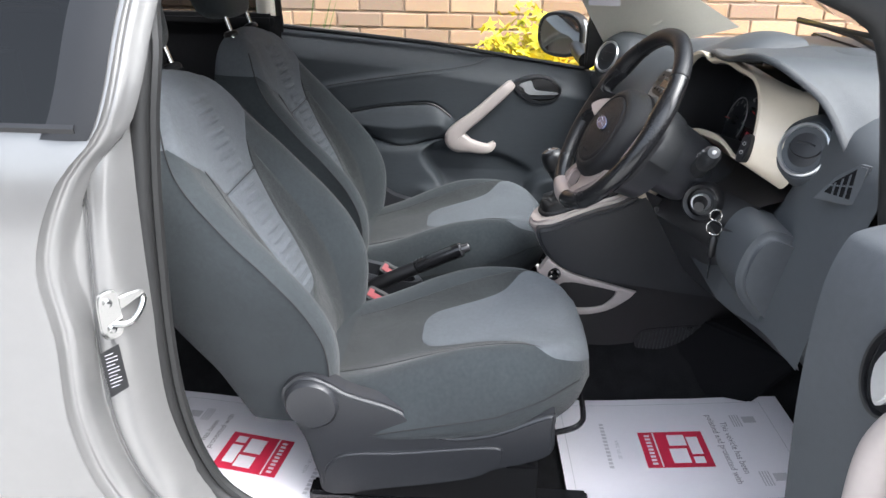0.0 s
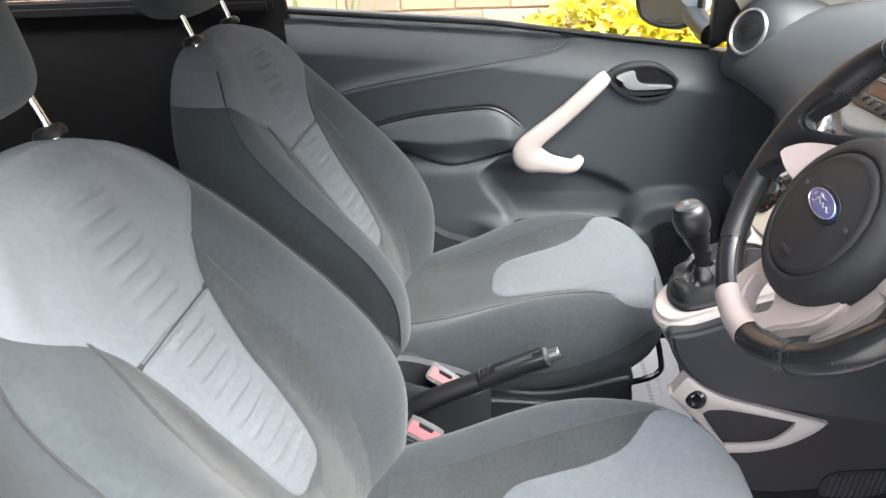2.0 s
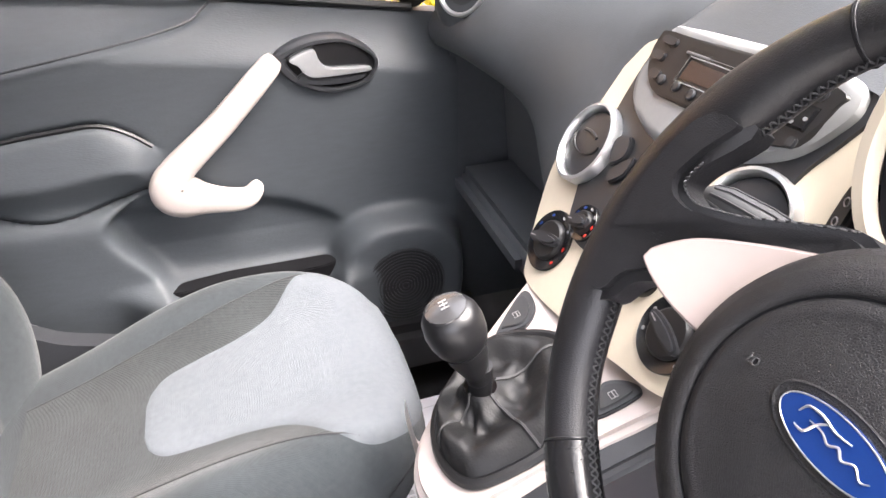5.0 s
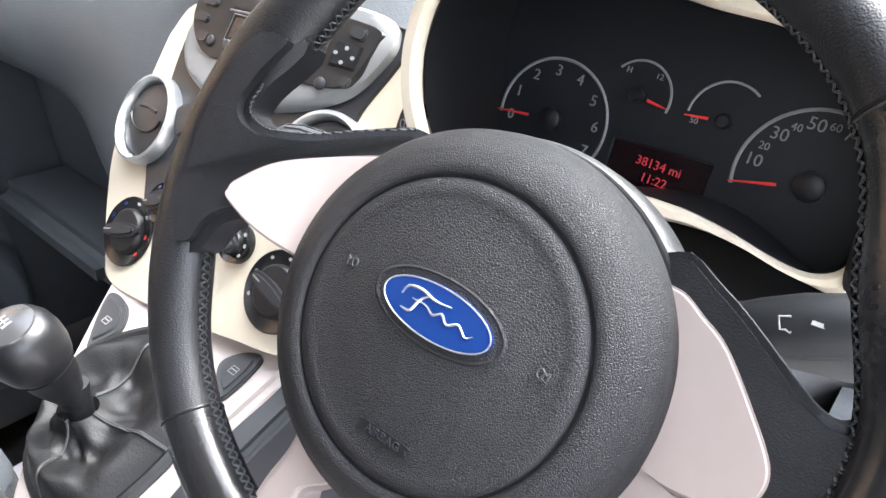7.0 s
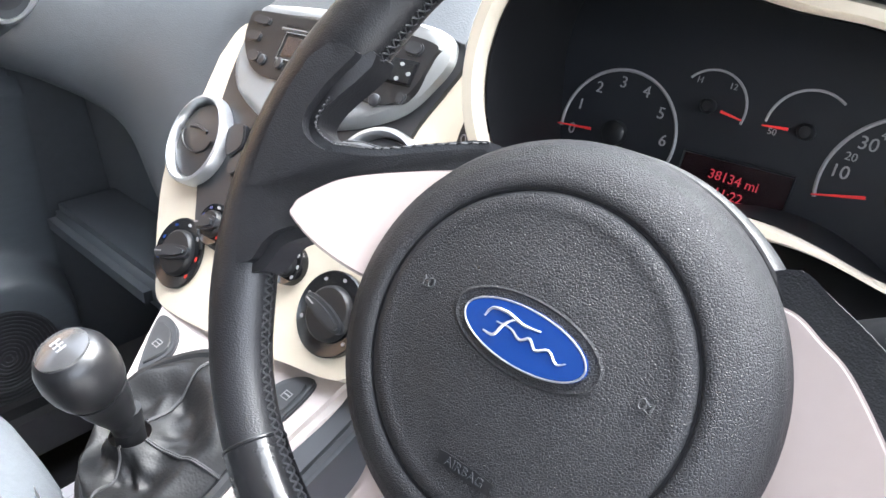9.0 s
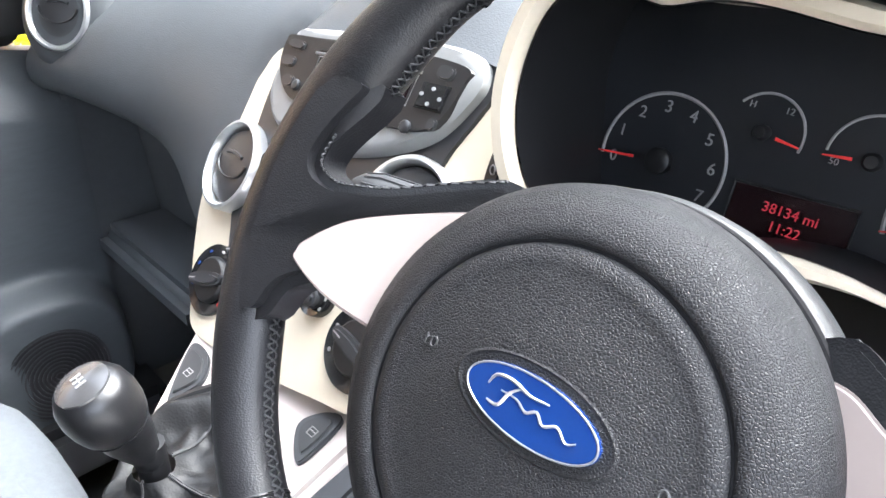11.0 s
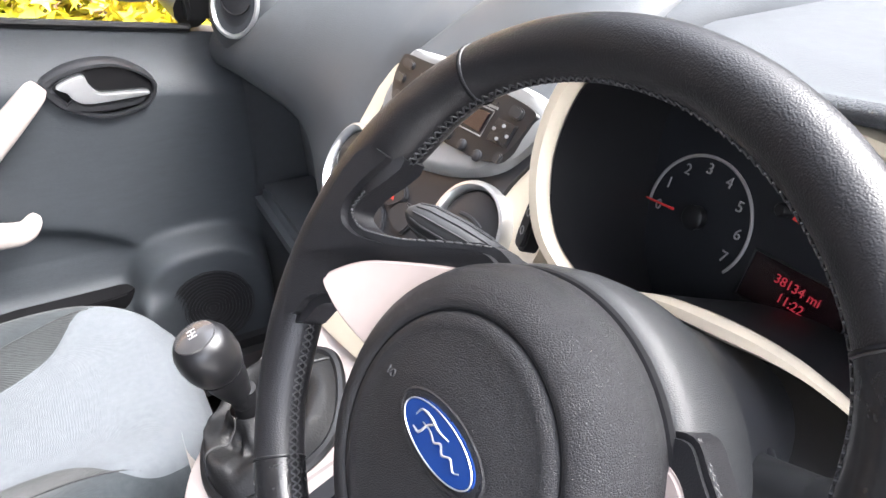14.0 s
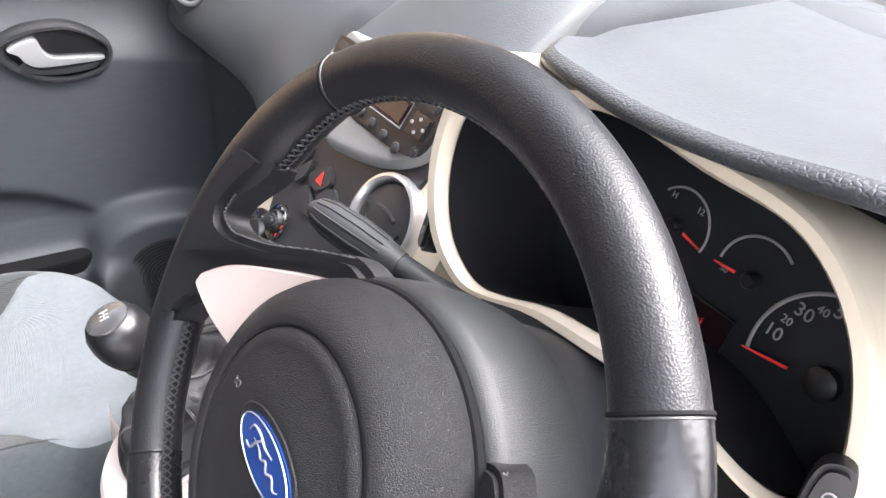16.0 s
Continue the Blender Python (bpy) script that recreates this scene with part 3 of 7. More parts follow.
BACK_WIDE = [(0.44, 0.190), (0.55, 0.215), (0.62, 0.228), (0.70, 0.238), (0.78, 0.243), (0.86, 0.243), (0.92, 0.236), (0.965, 0.222), (1.0, 0.200), (1.035, 0.172), (1.07, 0.136), (1.095, 0.096), (1.105, 0.075)]
BACK_DEEP = [(0.44, 0.17), (0.55, 0.185), (0.70, 0.198), (0.80, 0.196), (0.90, 0.184), (1.0, 0.160), (1.06, 0.132), (1.09, 0.100), (1.105, 0.065)]
Z0, Z1 = 0.44, 1.105


def back_front(s, z):
    """x of the backrest's front at s (-1 to 1 across) and height z."""
    a = abs(s)
    rise = min(1.0, max(0.0, (a - 0.34) / 0.44))
    rise = rise * rise * (3 - 2 * rise)
    crest = 0.010 * math.exp(-((a - 0.84) / 0.12) ** 2) * min(1.0, (1.12 - z) / 0.2)
    edge = max(0.0, a - 0.90) / 0.10
    return curve(BACK_MID, z) + curve(BACK_BOLSTER, z) * rise + crest - 0.008 * edge ** 2


def back_ring(u, z):
    """Closed cross-section of the backrest, u from 0 to 1 round it."""
    w = curve(BACK_WIDE, z)
    r = curve(BACK_REAR, z)
    if u < 0.5:
        s = -1 + 4 * u
        return Vector((back_front(s, z), s * w, z))
    t = (u - 0.5) * 2
    xe, deep = back_front(1, z), curve(BACK_DEEP, z)
    if 0.36 < t < 0.64:
        return Vector((r - 0.006 * math.cos((t - 0.5) / 0.14 * math.pi / 2), deep * (0.5 - t) / 0.14, z))
    k = (t if t < 0.5 else 1 - t) / 0.36 * math.pi / 2
    return Vector((xe + (r - xe) * math.sin(k) ** 1.1, (1 if t < 0.5 else -1) * (deep + (w - deep) * max(0.0, math.cos(k)) ** 0.75), z))


def on_back(s, z, lift=0.0):
    w = curve(BACK_WIDE, z)
    return Vector((back_front(s, z) + lift, s * w, z + lift * 0.35))


def light_half(z):
    """Half width of the grey panel on the backrest, as a share of its half width."""
    return curve([(0.645, 0.10), (0.655, 0.17), (0.68, 0.21), (0.75, 0.245), (0.83, 0.28), (0.90, 0.36), (0.935, 0.45), (0.96, 0.57), (0.985, 0.76), (1.005, 0.92), (1.018, 0.985), (1.06, 0.985), (1.11, 0.96)], z)


CUSH_MID = [(-0.24, 0.50), (-0.12, 0.528), (0.0, 0.560), (0.12, 0.590), (0.20, 0.606), (0.27, 0.606), (0.305, 0.585), (0.325, 0.545)]
CUSH_BOLSTER = [(-0.24, 0.01), (-0.12, 0.022), (0.0, 0.042), (0.08, 0.045), (0.18, 0.028), (0.27, 0.004), (0.325, -0.01)]
CUSH_WIDE = [(-0.24, 0.225), (-0.1, 0.245), (0.08, 0.255), (0.17, 0.245), (0.22, 0.228), (0.27, 0.188), (0.30, 0.148), (0.325, 0.085)]
CUSH_UNDER = [(-0.24, 0.40), (-0.05, 0.42), (0.06, 0.435), (0.2, 0.452), (0.26, 0.462), (0.30, 0.478), (0.325, 0.505)]


def cush_top(s, x):
    a = abs(s)
    hump = math.exp(-((a - 0.72) / 0.22) ** 2)
    edge = max(0.0, a - 0.68) / 0.32
    return curve(CUSH_MID, x) + curve(CUSH_BOLSTER, x) * hump - 0.07 * edge ** 2.4 * min(1, 0.4 + (0.33 - x) * 3)


def cush_ring(u, x):
    w, zb = curve(CUSH_WIDE, x), curve(CUSH_UNDER, x)
    if u < 0.5:
        s = -1 + 4 * u
        return Vector((x, s * w, cush_top(s, x)))
    t = (u - 0.5) * 2
    a = math.pi * (1 - t)
    bulge = max(0.0, math.sin(a))
    ze = cush_top(1, x)
    return Vector((x, -math.cos(a) * w * (1 + 0.03 * math.sin(math.pi * min(1, bulge * 1.2)) - 0.05 * bulge), ze + (zb - ze) * min(1, bulge * 1.7) ** 0.8))


def patch_half(x):
    return curve([(-0.032, 0.10), (-0.025, 0.20), (-0.005, 0.29), (0.04, 0.33), (0.10, 0.37), (0.15, 0.46), (0.19, 0.66), (0.225, 0.80), (0.26, 0.86), (0.30, 0.88), (0.318, 0.8)], x)


def car_seat(at, label, driver):
    seat = thing("bucket_seat", at, label, "car seat", "front seats")
    o = Vector(at)
    L = lambda p: o + p
    B = lambda p: L(p) + Vector((0, -0.030 * min(1.0, max(0.0, (p.z - 0.55) / 0.25)), 0))
    split = 1.014
    # backrest: dark lower cover, grey upper cap
    back = part("backrest", grid(lambda u, v: B(back_ring(u, Z0 + (split - Z0) * v + 0.0)), 72, 36, wrap=True, cap=True), FABRIC_DARK, seat)

    def cap_fn(u, v):
        z = split + (Z1 - split) * math.sin(v * math.pi / 2)
        p = back_ring(u, z)
        k = 1 - 0.45 * max(0, v - 0.72) / 0.28
        c = Vector((-0.515, 0, z))
        q = c + (p - c) * (k if v > 0.72 else 1)
        q.z += 0.012 * (1 - k) - (0.025 * (abs(p.y) / 0.2) ** 2 if v > 0.5 else 0) * (v - 0.5) * 2
        return B(q)
    part("backrest_cap", grid(cap_fn, 72, 18, wrap=True, cap=True), FABRIC_LIGHT, back, "grey fabric upper cover")

    def panel_fn(u, v):
        z = 0.645 + (1.086 - 0.645) * v
        h = light_half(z)
        s = (2 * u - 1) * h
        e = min(1, (1 - abs(2 * u - 1)) * 7) * min(1, (1 - v) * 14) * min(1, v * 40)
        rib = 0.0
        w = curve(BACK_WIDE, z)
        if abs(s * w) < 0.042 and 0.67 < z < 1.07:
            rib = 0.0050 * max(0.0, math.sin(2 * math.pi * z / 0.0215 + 12 * s * w)) ** 0.7 * (1 - (abs(s * w) / 0.042) ** 4)
        return B(on_back(s, z, 0.0010 + 0.0035 * e ** 0.5 + rib - (0.004 if abs(z - 0.90) < 0.003 else 0)))
    part("centre_panel", grid(panel_fn, 46, 190), FABRIC_LIGHT, back, "grey fabric panel with sewn ribs")

    def dark_panel(side):
        def fn(u, v):
            z = 0.50 + (0.965 - 0.50) * v
            h0 = light_half(max(z, 0.66)) * (1 if z > 0.665 else max(0, (z - 0.63) / 0.035) ** 0.5 if z > 0.63 else 0) if z > 0.6 else 0.0
            h1 = curve([(0.5, 0.50), (0.7, 0.52), (0.85, 0.52), (0.93, 0.50), (0.965, 0.55)], z)
            h0 = min(h0, h1 - 0.02)
            s = side * (h0 + (h1 - h0) * u)
            return B(on_back(s, z, 0.0006 + 0.0022 * min(1, u * 8, (1 - u) * 8)))
        return grid(fn, 14, 60)
    for side in (-1, 1):
        part("inner_panel", dark_panel(side), FABRIC_MID, back, "darker ribbed fabric panel")
        part("piping", tube([B(on_back(side, 0.47 + 0.0078 * k, 0.0018)) for k in range(77)], 0.0015, 6), PIPING, back)
    part("cross_seam", tube([B(on_back(-0.36 + 0.72 * k / 40, 0.90, 0.0022)) for k in range(41)], 0.0009, 6), PIPING, back)
    # cushion
    cush = part("cushion", grid(lambda u, v: L(cush_ring(u, -0.24 + 0.565 * (1 - (1 - v) ** 1.5))), 72, 44, wrap=True, cap=True), FABRIC_DARK, seat)

    def patch_fn(u, v):
        x = -0.032 + 0.350 * v
        s = (2 * u - 1) * patch_half(x)
        e = min(1, (1 - abs(2 * u - 1)) * 8) * min(1, v * 16)
        return L(Vector((x + (0.004 if x > 0.3 else 0), s * curve(CUSH_WIDE, x), cush_top(s, x) + 0.0008 + 0.003 * e ** 0.5)))
    part("light_panel", grid(patch_fn, 36, 48), FABRIC_LIGHT, cush, "grey fabric front panel")

    def dark_top(u, v):
        x = -0.20 + 0.43 * v
        h = curve([(-0.2, 0.50), (0.0, 0.54), (0.12, 0.60), (0.2, 0.70), (0.23, 0.78)], x)
        s = (2 * u - 1) * h
        return L(Vector((x, s * curve(CUSH_WIDE, x), cush_top(s, x) + 0.0004 + 0.0008 * min(1, (1 - abs(2 * u - 1)) * 9))))
    part("inner_panel", grid(dark_top, 30, 40), FABRIC_MID, cush, "darker ribbed fabric panel")
    for side in (-1, 1):
        part("piping", tube([L(cush_ring(0.995 if side < 0 else 0.505, -0.22 + 0.0095 * k)) for k in range(55)], 0.0014, 6), PIPING, cush)
        part("stitching", tube([L(Vector((x, side * curve([(-0.2, 0.50), (0.0, 0.54), (0.12, 0.60), (0.2, 0.70), (0.23, 0.78)], x) * curve(CUSH_WIDE, x),
                                       cush_top(curve([(-0.2, 0.50), (0.0, 0.54), (0.12, 0.60), (0.2, 0.70), (0.23, 0.78)], x), x) + 0.001))) for x in [-0.2 + 0.009 * k for k in range(48)]], 0.0011, 5), STITCH, cush)
    # head restraint on two posts
    for dy in (-0.085, 0.085):
        part("post", tube([B(Vector((-0.532, dy, 1.09))), B(Vector((-0.566, dy, 1.20)))], 0.0065, 10), CHROME, seat)
        part("post_collar", lathe([(0.019, 0), (0.02, 0.006), (0.016, 0.012), (0.009, 0.014)], Matrix.Translation(B(Vector((-0.536, dy, 1.098)))) @ Euler((0, -0.25, 0)).to_matrix().to_4x4(), 20), BLACK, seat)

    def rest(u, v):
        a, b = 2 * math.pi * u, math.pi * (v - 0.5)
        cb = abs(math.cos(b)) ** 0.45
        f = lambda c, k: math.copysign(abs(c) ** k, c)
        return B(Vector((-0.592 + 0.055 * f(math.cos(a), 0.75) * cb - 0.02 * math.sin(b), 0.128 * f(math.sin(a), 0.6) * cb * (1 - 0.08 * math.sin(b)), 1.222 + 0.085 * f(math.sin(b), 0.7))))
    part("headrest", grid(rest, 40, 24, wrap=True, cap=True), FABRIC_DARK, seat, "charcoal fabric head restraint")
    # plastic base
    for side in ((-1, 1) if driver else (1, -1)):
        ys = o.y + side * 0.245
        S = Matrix(((1, 0, 0, o.x), (0, 0, side, ys), (0, 1, 0, 0), (0, 0, 0, 1)))
        outer_side = (side < 0) == driver
        cover = part("side_cover", slab(rounded([(-0.285, 0.47), (-0.25, 0.505), (-0.2, 0.512), (-0.15, 0.50), (-0.06, 0.47), (0.05, 0.455), (0.13, 0.465), (0.232, 0.50), (0.242, 0.47), (0.235, 0.42), (0.14, 0.385), (0.0, 0.345), (-0.195, 0.30), (-0.245, 0.40)] if not outer_side else [(-0.285, 0.53), (-0.262, 0.575), (-0.225, 0.588), (-0.185, 0.572), (-0.15, 0.552), (-0.06, 0.522), (0.0, 0.475), (0.05, 0.462), (0.13, 0.478),
                                                   (0.232, 0.525), (0.242, 0.49), (0.235, 0.425), (0.14, 0.385), (0.0, 0.345), (-0.195, 0.30), (-0.225, 0.36), (-0.245, 0.44)], 90), S, 0.04, 0.008, 3), SMOOTH_DARK, seat)
        if not outer_side:
            continue
        part("recliner_disc", lathe([(0.052, -0.004), (0.052, 0.004), (0.047, 0.010), (0.0, 0.011)], S @ Matrix.Translation((-0.225, 0.527, 0)), 40), SMOOTH_DARK, cover)
        part("raised_panel", slab(rounded([(-0.20, 0.385), (-0.16, 0.415), (-0.05, 0.425), (0.12, 0.448), (0.145, 0.43), (0.135, 0.40), (0.08, 0.365), (-0.06, 0.335), (-0.19, 0.315), (-0.21, 0.35)], 60), S @ Matrix.Translation((0, 0, 0.006)), 0.01, 0.004, 3), SMOOTH_DARK, cover)
    part("pan", block((o.x - 0.22, o.y - 0.21, 0.36), (o.x + 0.24, o.y + 0.21, 0.46), 0.03), BLACK, seat)
    for dy in (-0.2, 0.2):
        part("floor_rail", block((o.x - 0.25, o.y + dy - 0.025, 0.235), (o.x + 0.33, o.y + dy + 0.025, 0.29), 0.006), GLOSS_BLACK, seat)
        part("rail_foot", block((o.x - 0.2, o.y + dy - 0.02, 0.28), (o.x + 0.22, o.y + dy + 0.02, 0.38), 0.006), BLACK, seat)
    part("adjuster_bar", tube(smooth_line([(o.x + 0.24, o.y - 0.19, 0.44), (o.x + 0.30, o.y - 0.17, 0.45), (o.x + 0.315, o.y - 0.1, 0.45), (o.x + 0.315, o.y + 0.1, 0.45), (o.x + 0.3, o.y + 0.17, 0.45)], 30), 0.006, 8), GLOSS_BLACK, seat)
    return seat


car_seat((0.04, 1.417, 0), "charcoal and grey fabric driver's seat with ribbed backrest panel", True)
car_seat((0.0, 2.07, 0), "charcoal and grey fabric front passenger seat with ribbed backrest panel", False)

# rear bench
bench = thing("rear_bench", (-1.2, YC, 0.3), "charcoal fabric rear bench seat in shade", "seat")
part("bench_cushion", block((-1.35, NEAR + 0.18, 0.35), (-0.86, FAR - 0.18, 0.58), 0.06, 4), FABRIC_DARK, bench)
part("bench_back", block((-1.62, NEAR + 0.18, 0.5), (-1.36, FAR - 0.18, 1.05), 0.06, 4), FABRIC_DARK, bench)
part("bench_panel", block((-1.30, FAR - 0.62, 0.56), (-0.90, FAR - 0.30, 0.592), 0.012, 2), FABRIC_MID, bench)

# ---- passenger door trim ----
door = thing("passenger_door", (0.0, 2.47, 0.4), "charcoal moulded passenger door trim with white pull handle", "door", kind="structure")
DY = 2.43


def belt_z(x):
    return 1.003 - 0.086 * x - 0.054 * max(0.0, x + 0.05)


def door_y(x, z):
    """Depth of the door trim: belt roll, ridge, armrest swell, speaker pod, pocket."""
    y = DY
    ridge = curve([(-0.6, 0.80), (-0.454, 0.86), (-0.356, 0.886), (-0.098, 0.927), (0.103, 0.956), (0.2, 1.0)], x)
    up = 1 / (1 + math.exp(-(z - ridge) / 0.006))
    fade = 1 / (1 + math.exp((x - 0.15) / 0.03))
    y += 0.026 * up * fade
    lip = math.exp(-((z - ridge + 0.006) / 0.007) ** 2) * fade
    y -= 0.006 * lip
    y += 0.075 * max(0, (z - belt_z(x) + 0.085) / 0.085) ** 1.4
    # armrest swell
    ax = 1 / (1 + math.exp((x - 0.012) / 0.008)) / (1 + math.exp(-(x + 0.39) / 0.02))
    top = curve([(-0.42, 0.75), (-0.369, 0.777), (-0.238, 0.810), (-0.072, 0.828), (-0.039, 0.824), (-0.007, 0.807), (0.03, 0.775)], x)
    bot = curve([(-0.42, 0.74), (-0.305, 0.725), (-0.152, 0.686), (0.003, 0.715), (0.03, 0.72)], x)
    t = (z - bot) / max(0.02, top - bot)
    if 0 < t < 1:
        y -= ax * 0.034 * min(1.0, t / 0.45) ** 0.6 * min(1.0, (1 - t) / 0.5) ** 0.55
    for edge in (top, bot):
        y += 0.006 * ax * math.exp(-((z - edge) / 0.005) ** 2)
    # lower swell of the trim, behind the recess line
    rec = curve([(0.40, 0.08), (0.564, -0.012), (0.655, -0.068), (0.70, -0.02), (0.72, 0.1)], z)
    k = 1 / (1 + math.exp((x - rec) / 0.004)) * (1 / (1 + math.exp((z - 0.69) / 0.008)))
    y -= 0.034 * k
    # hollow right of it, under a soft overhang
    over = curve([(-0.10, 0.672), (0.0, 0.672), (0.10, 0.668), (0.20, 0.650), (0.27, 0.618), (0.32, 0.59)], x)
    y += 0.016 * (1 - k) / (1 + math.exp((z - over) / 0.006)) / (1 + math.exp((x - 0.29) / 0.012)) / (1 + math.exp(-(x + 0.09) / 0.01)) * min(1.0, max(0.0, (z - 0.50) / 0.10))
    # speaker pod
    d = (abs((x - 0.398) / 0.122) ** 2.6 + abs((z - 0.475) / 0.132) ** 2.6) ** (1 / 2.6)
    y -= 0.062 / (1 + math.exp((d - 1.0) / 0.035))
    # pocket swell at the foot
    pk = 1 / (1 + math.exp((z - 0.528 - 0.1 * max(0, 0.1 - x)) / 0.007))
    y -= 0.05 * pk * (1 / (1 + math.exp((x - 0.30) / 0.02))) * (1 / (1 + math.exp(-(x + 0.05) / 0.02)))
    return y


def door_pt(x, z, lift=0.0):
    return Vector((x, door_y(x, z) - lift, z))


dp = grid(lambda u, v: door_pt(-0.60 + 1.12 * u, 0.33 + (belt_z(-0.60 + 1.12 * u) - 0.33) * v), 230, 170)
part("trim_panel", dp, DOOR_PLASTIC, door, angle=60)
part("window_strip", tube([(x, 2.502, belt_z(x) + 0.006) for x in [-0.58 + 0.02 * k for k in range(53)]], 0.007, 8), BLACK, door)
part("belt_roll", grid(lambda u, v: (-0.60 + 1.12 * u, door_y(-0.6 + 1.16 * u, belt_z(-0.6 + 1.16 * u)) + 0.07 * v, belt_z(-0.6 + 1.16 * u) + 0.004 * math.sin(math.pi * v)), 40, 4), DOOR_PLASTIC, door)
part("ridge_line", tube([door_pt(x, curve([(-0.6, 0.80), (-0.454, 0.86), (-0.356, 0.886), (-0.098, 0.927), (0.103, 0.956), (0.151, 0.984)], x) - 0.002, 0.0005) for x in [-0.6 + 0.0125 * k for k in range(60)]], 0.0022, 6), SMOOTH_DARK, door)
arm_top = [door_pt(x, curve([(-0.42, 0.75), (-0.369, 0.777), (-0.238, 0.810), (-0.072, 0.828), (-0.039, 0.824), (-0.007, 0.807), (0.03, 0.775)], x), 0.001) for x in [-0.40 + 0.014 * k for k in range(31)]]
part("armrest_joint", tube([Vector((p.x, DY - 0.0015, p.z)) for p in arm_top], 0.0036, 6), BLACK, door)
arm_bot = [door_pt(x, curve([(-0.42, 0.74), (-0.305, 0.725), (-0.152, 0.686), (0.003, 0.715), (0.03, 0.72)], x)) for x in [-0.36 + 0.014 * k for k in range(27)]]
part("armrest_joint", tube(arm_bot, 0.0030, 6), BLACK, door)
part("lower_edge", block((-0.58, 2.33, 0.29), (0.55, 2.47, 0.40), 0.02), BLACK, door)
# pull handle
def handle_bar(pts, widths, depths):
    c = smooth_line(pts, 60)
    k = len(c) - 1
    bm = bmesh.new()
    rings = []
    for i, p in enumerate(c):
        a, b = c[max(i - 1, 0)], c[min(i + 1, k)]
        d = (b - a)
        d = Vector((d.x, 0, d.z)).normalized()
        side = Vector((-d.z, 0, d.x))
        w = curve(widths, i / k)
        h = curve(depths, i / k)
        ring = []
        for j in range(16):
            t = 2 * math.pi * j / 16
            cx, sy = math.cos(t), math.sin(t)
            ring.append(bm.verts.new(p + side * w * math.copysign(abs(cx) ** 0.6, cx) + Vector((0, -h * math.copysign(abs(sy) ** 0.6, sy), 0))))
        rings.append(ring)
    for a, b in zip(rings, rings[1:]):
        for j in range(16):
            bm.faces.new((a[j], a[(j + 1) % 16], b[(j + 1) % 16], b[j]))
    bm.faces.new(rings[0][::-1]), bm.faces.new(rings[-1])
    return bm


pull = part("pull_handle", handle_bar([(0.222, 2.412, 0.906), (0.19, 2.402, 0.878), (0.12, 2.398, 0.812), (0.050, 2.396, 0.752), (0.037, 2.396, 0.718), (0.072, 2.396, 0.702), (0.12, 2.396, 0.690), (0.150, 2.398, 0.690), (0.170, 2.405, 0.708)],
                                      [(0, 0.012), (0.05, 0.017), (0.35, 0.023), (0.48, 0.034), (0.58, 0.034), (0.68, 0.022), (0.85, 0.017), (0.96, 0.012), (1, 0.007)],
                                      [(0, 0.008), (0.1, 0.013), (0.5, 0.02), (0.8, 0.014), (1, 0.008)]), WHITE_TRIM, door, "glossy white pull handle")
# inner release handle in its cup
CUP = rounded([(0.219, 0.901), (0.240, 0.915), (0.285, 0.926), (0.335, 0.922), (0.381, 0.890), (0.374, 0.858), (0.345, 0.843), (0.297, 0.839), (0.25, 0.858), (0.228, 0.88)], 60)
DM = Matrix(((1, 0, 0, 0), (0, 0, -1, DY - 0.004), (0, 1, 0, 0), (0, 0, 0, 1)))
mid = Vector((0.305, 0.883, 0))
inner_cup = [((p[0] - mid.x) * 0.84 + mid.x + 0.006, (p[1] - mid.y) * 0.80 + mid.y) for p in CUP]
bezel = part("release_bezel", frame_ring(CUP, inner_cup, DM, 0.0, 0.03, 0.004), SMOOTH_DARK, door)
part("release_cup", slab(inner_cup, DM @ Matrix.Translation((0, 0, 0.0005)), 0.01, 0), GLOSS_BLACK, door)
part("release_lever", slab(rounded([(0.243, 0.898), (0.262, 0.908), (0.282, 0.911), (0.288, 0.895), (0.30, 0.882), (0.330, 0.879), (0.366, 0.876), (0.366, 0.870), (0.33, 0.868), (0.28, 0.868), (0.262, 0.878), (0.256, 0.888)], 60), DM @ Matrix.Translation((0, 0, 0.010)), 0.012, 0.003), SILVER, door, "satin silver door release lever")
part("release_pad", slab(rounded([(0.262, 0.876), (0.28, 0.866), (0.33, 0.866), (0.362, 0.869), (0.352, 0.856), (0.30, 0.852), (0.25, 0.861)], 40), DM @ Matrix.Translation((0, 0, 0.006)), 0.008, 0.003), SMOOTH_DARK, door)
# speaker
SPK = Matrix(((1, 0, 0, 0.398), (0, 0, -1, DY - 0.062), (0, 1, 0, 0.478), (0, 0, 0, 1)))
speaker = part("speaker_grille", slab(ellipse(0.079, 0.081, 56), SPK @ Matrix.Translation((0, 0, 0.003)), 0.01, 0.003), BLACK, door, "black round speaker grille with fine ridges")
for k in range(1, 13):
    r = 0.0061 * k
    part("ridge", tube([SPK @ Vector((r * math.cos(a), r * 1.04 * math.sin(a), 0.0034)) for a in [2 * math.pi * i / 40 for i in range(40)]], 0.0016, 4, closed=True), SMOOTH_DARK, speaker)
# map pocket: a near-black slab fills it, its inner shade put into the colour
part("pocket_shade", slab(rounded([(-0.03, 2.440), (0.10, 2.442), (0.22, 2.442), (0.272, 2.432), (0.285, 2.412), (0.268, 2.392), (0.20, 2.385), (0.08, 2.385), (-0.03, 2.386)], 50), Matrix.Translation((0, 0, 0.537)), 0.03, 0.002), GAP_DARK, door, "dark slab painted as the shaded opening of the door pocket")

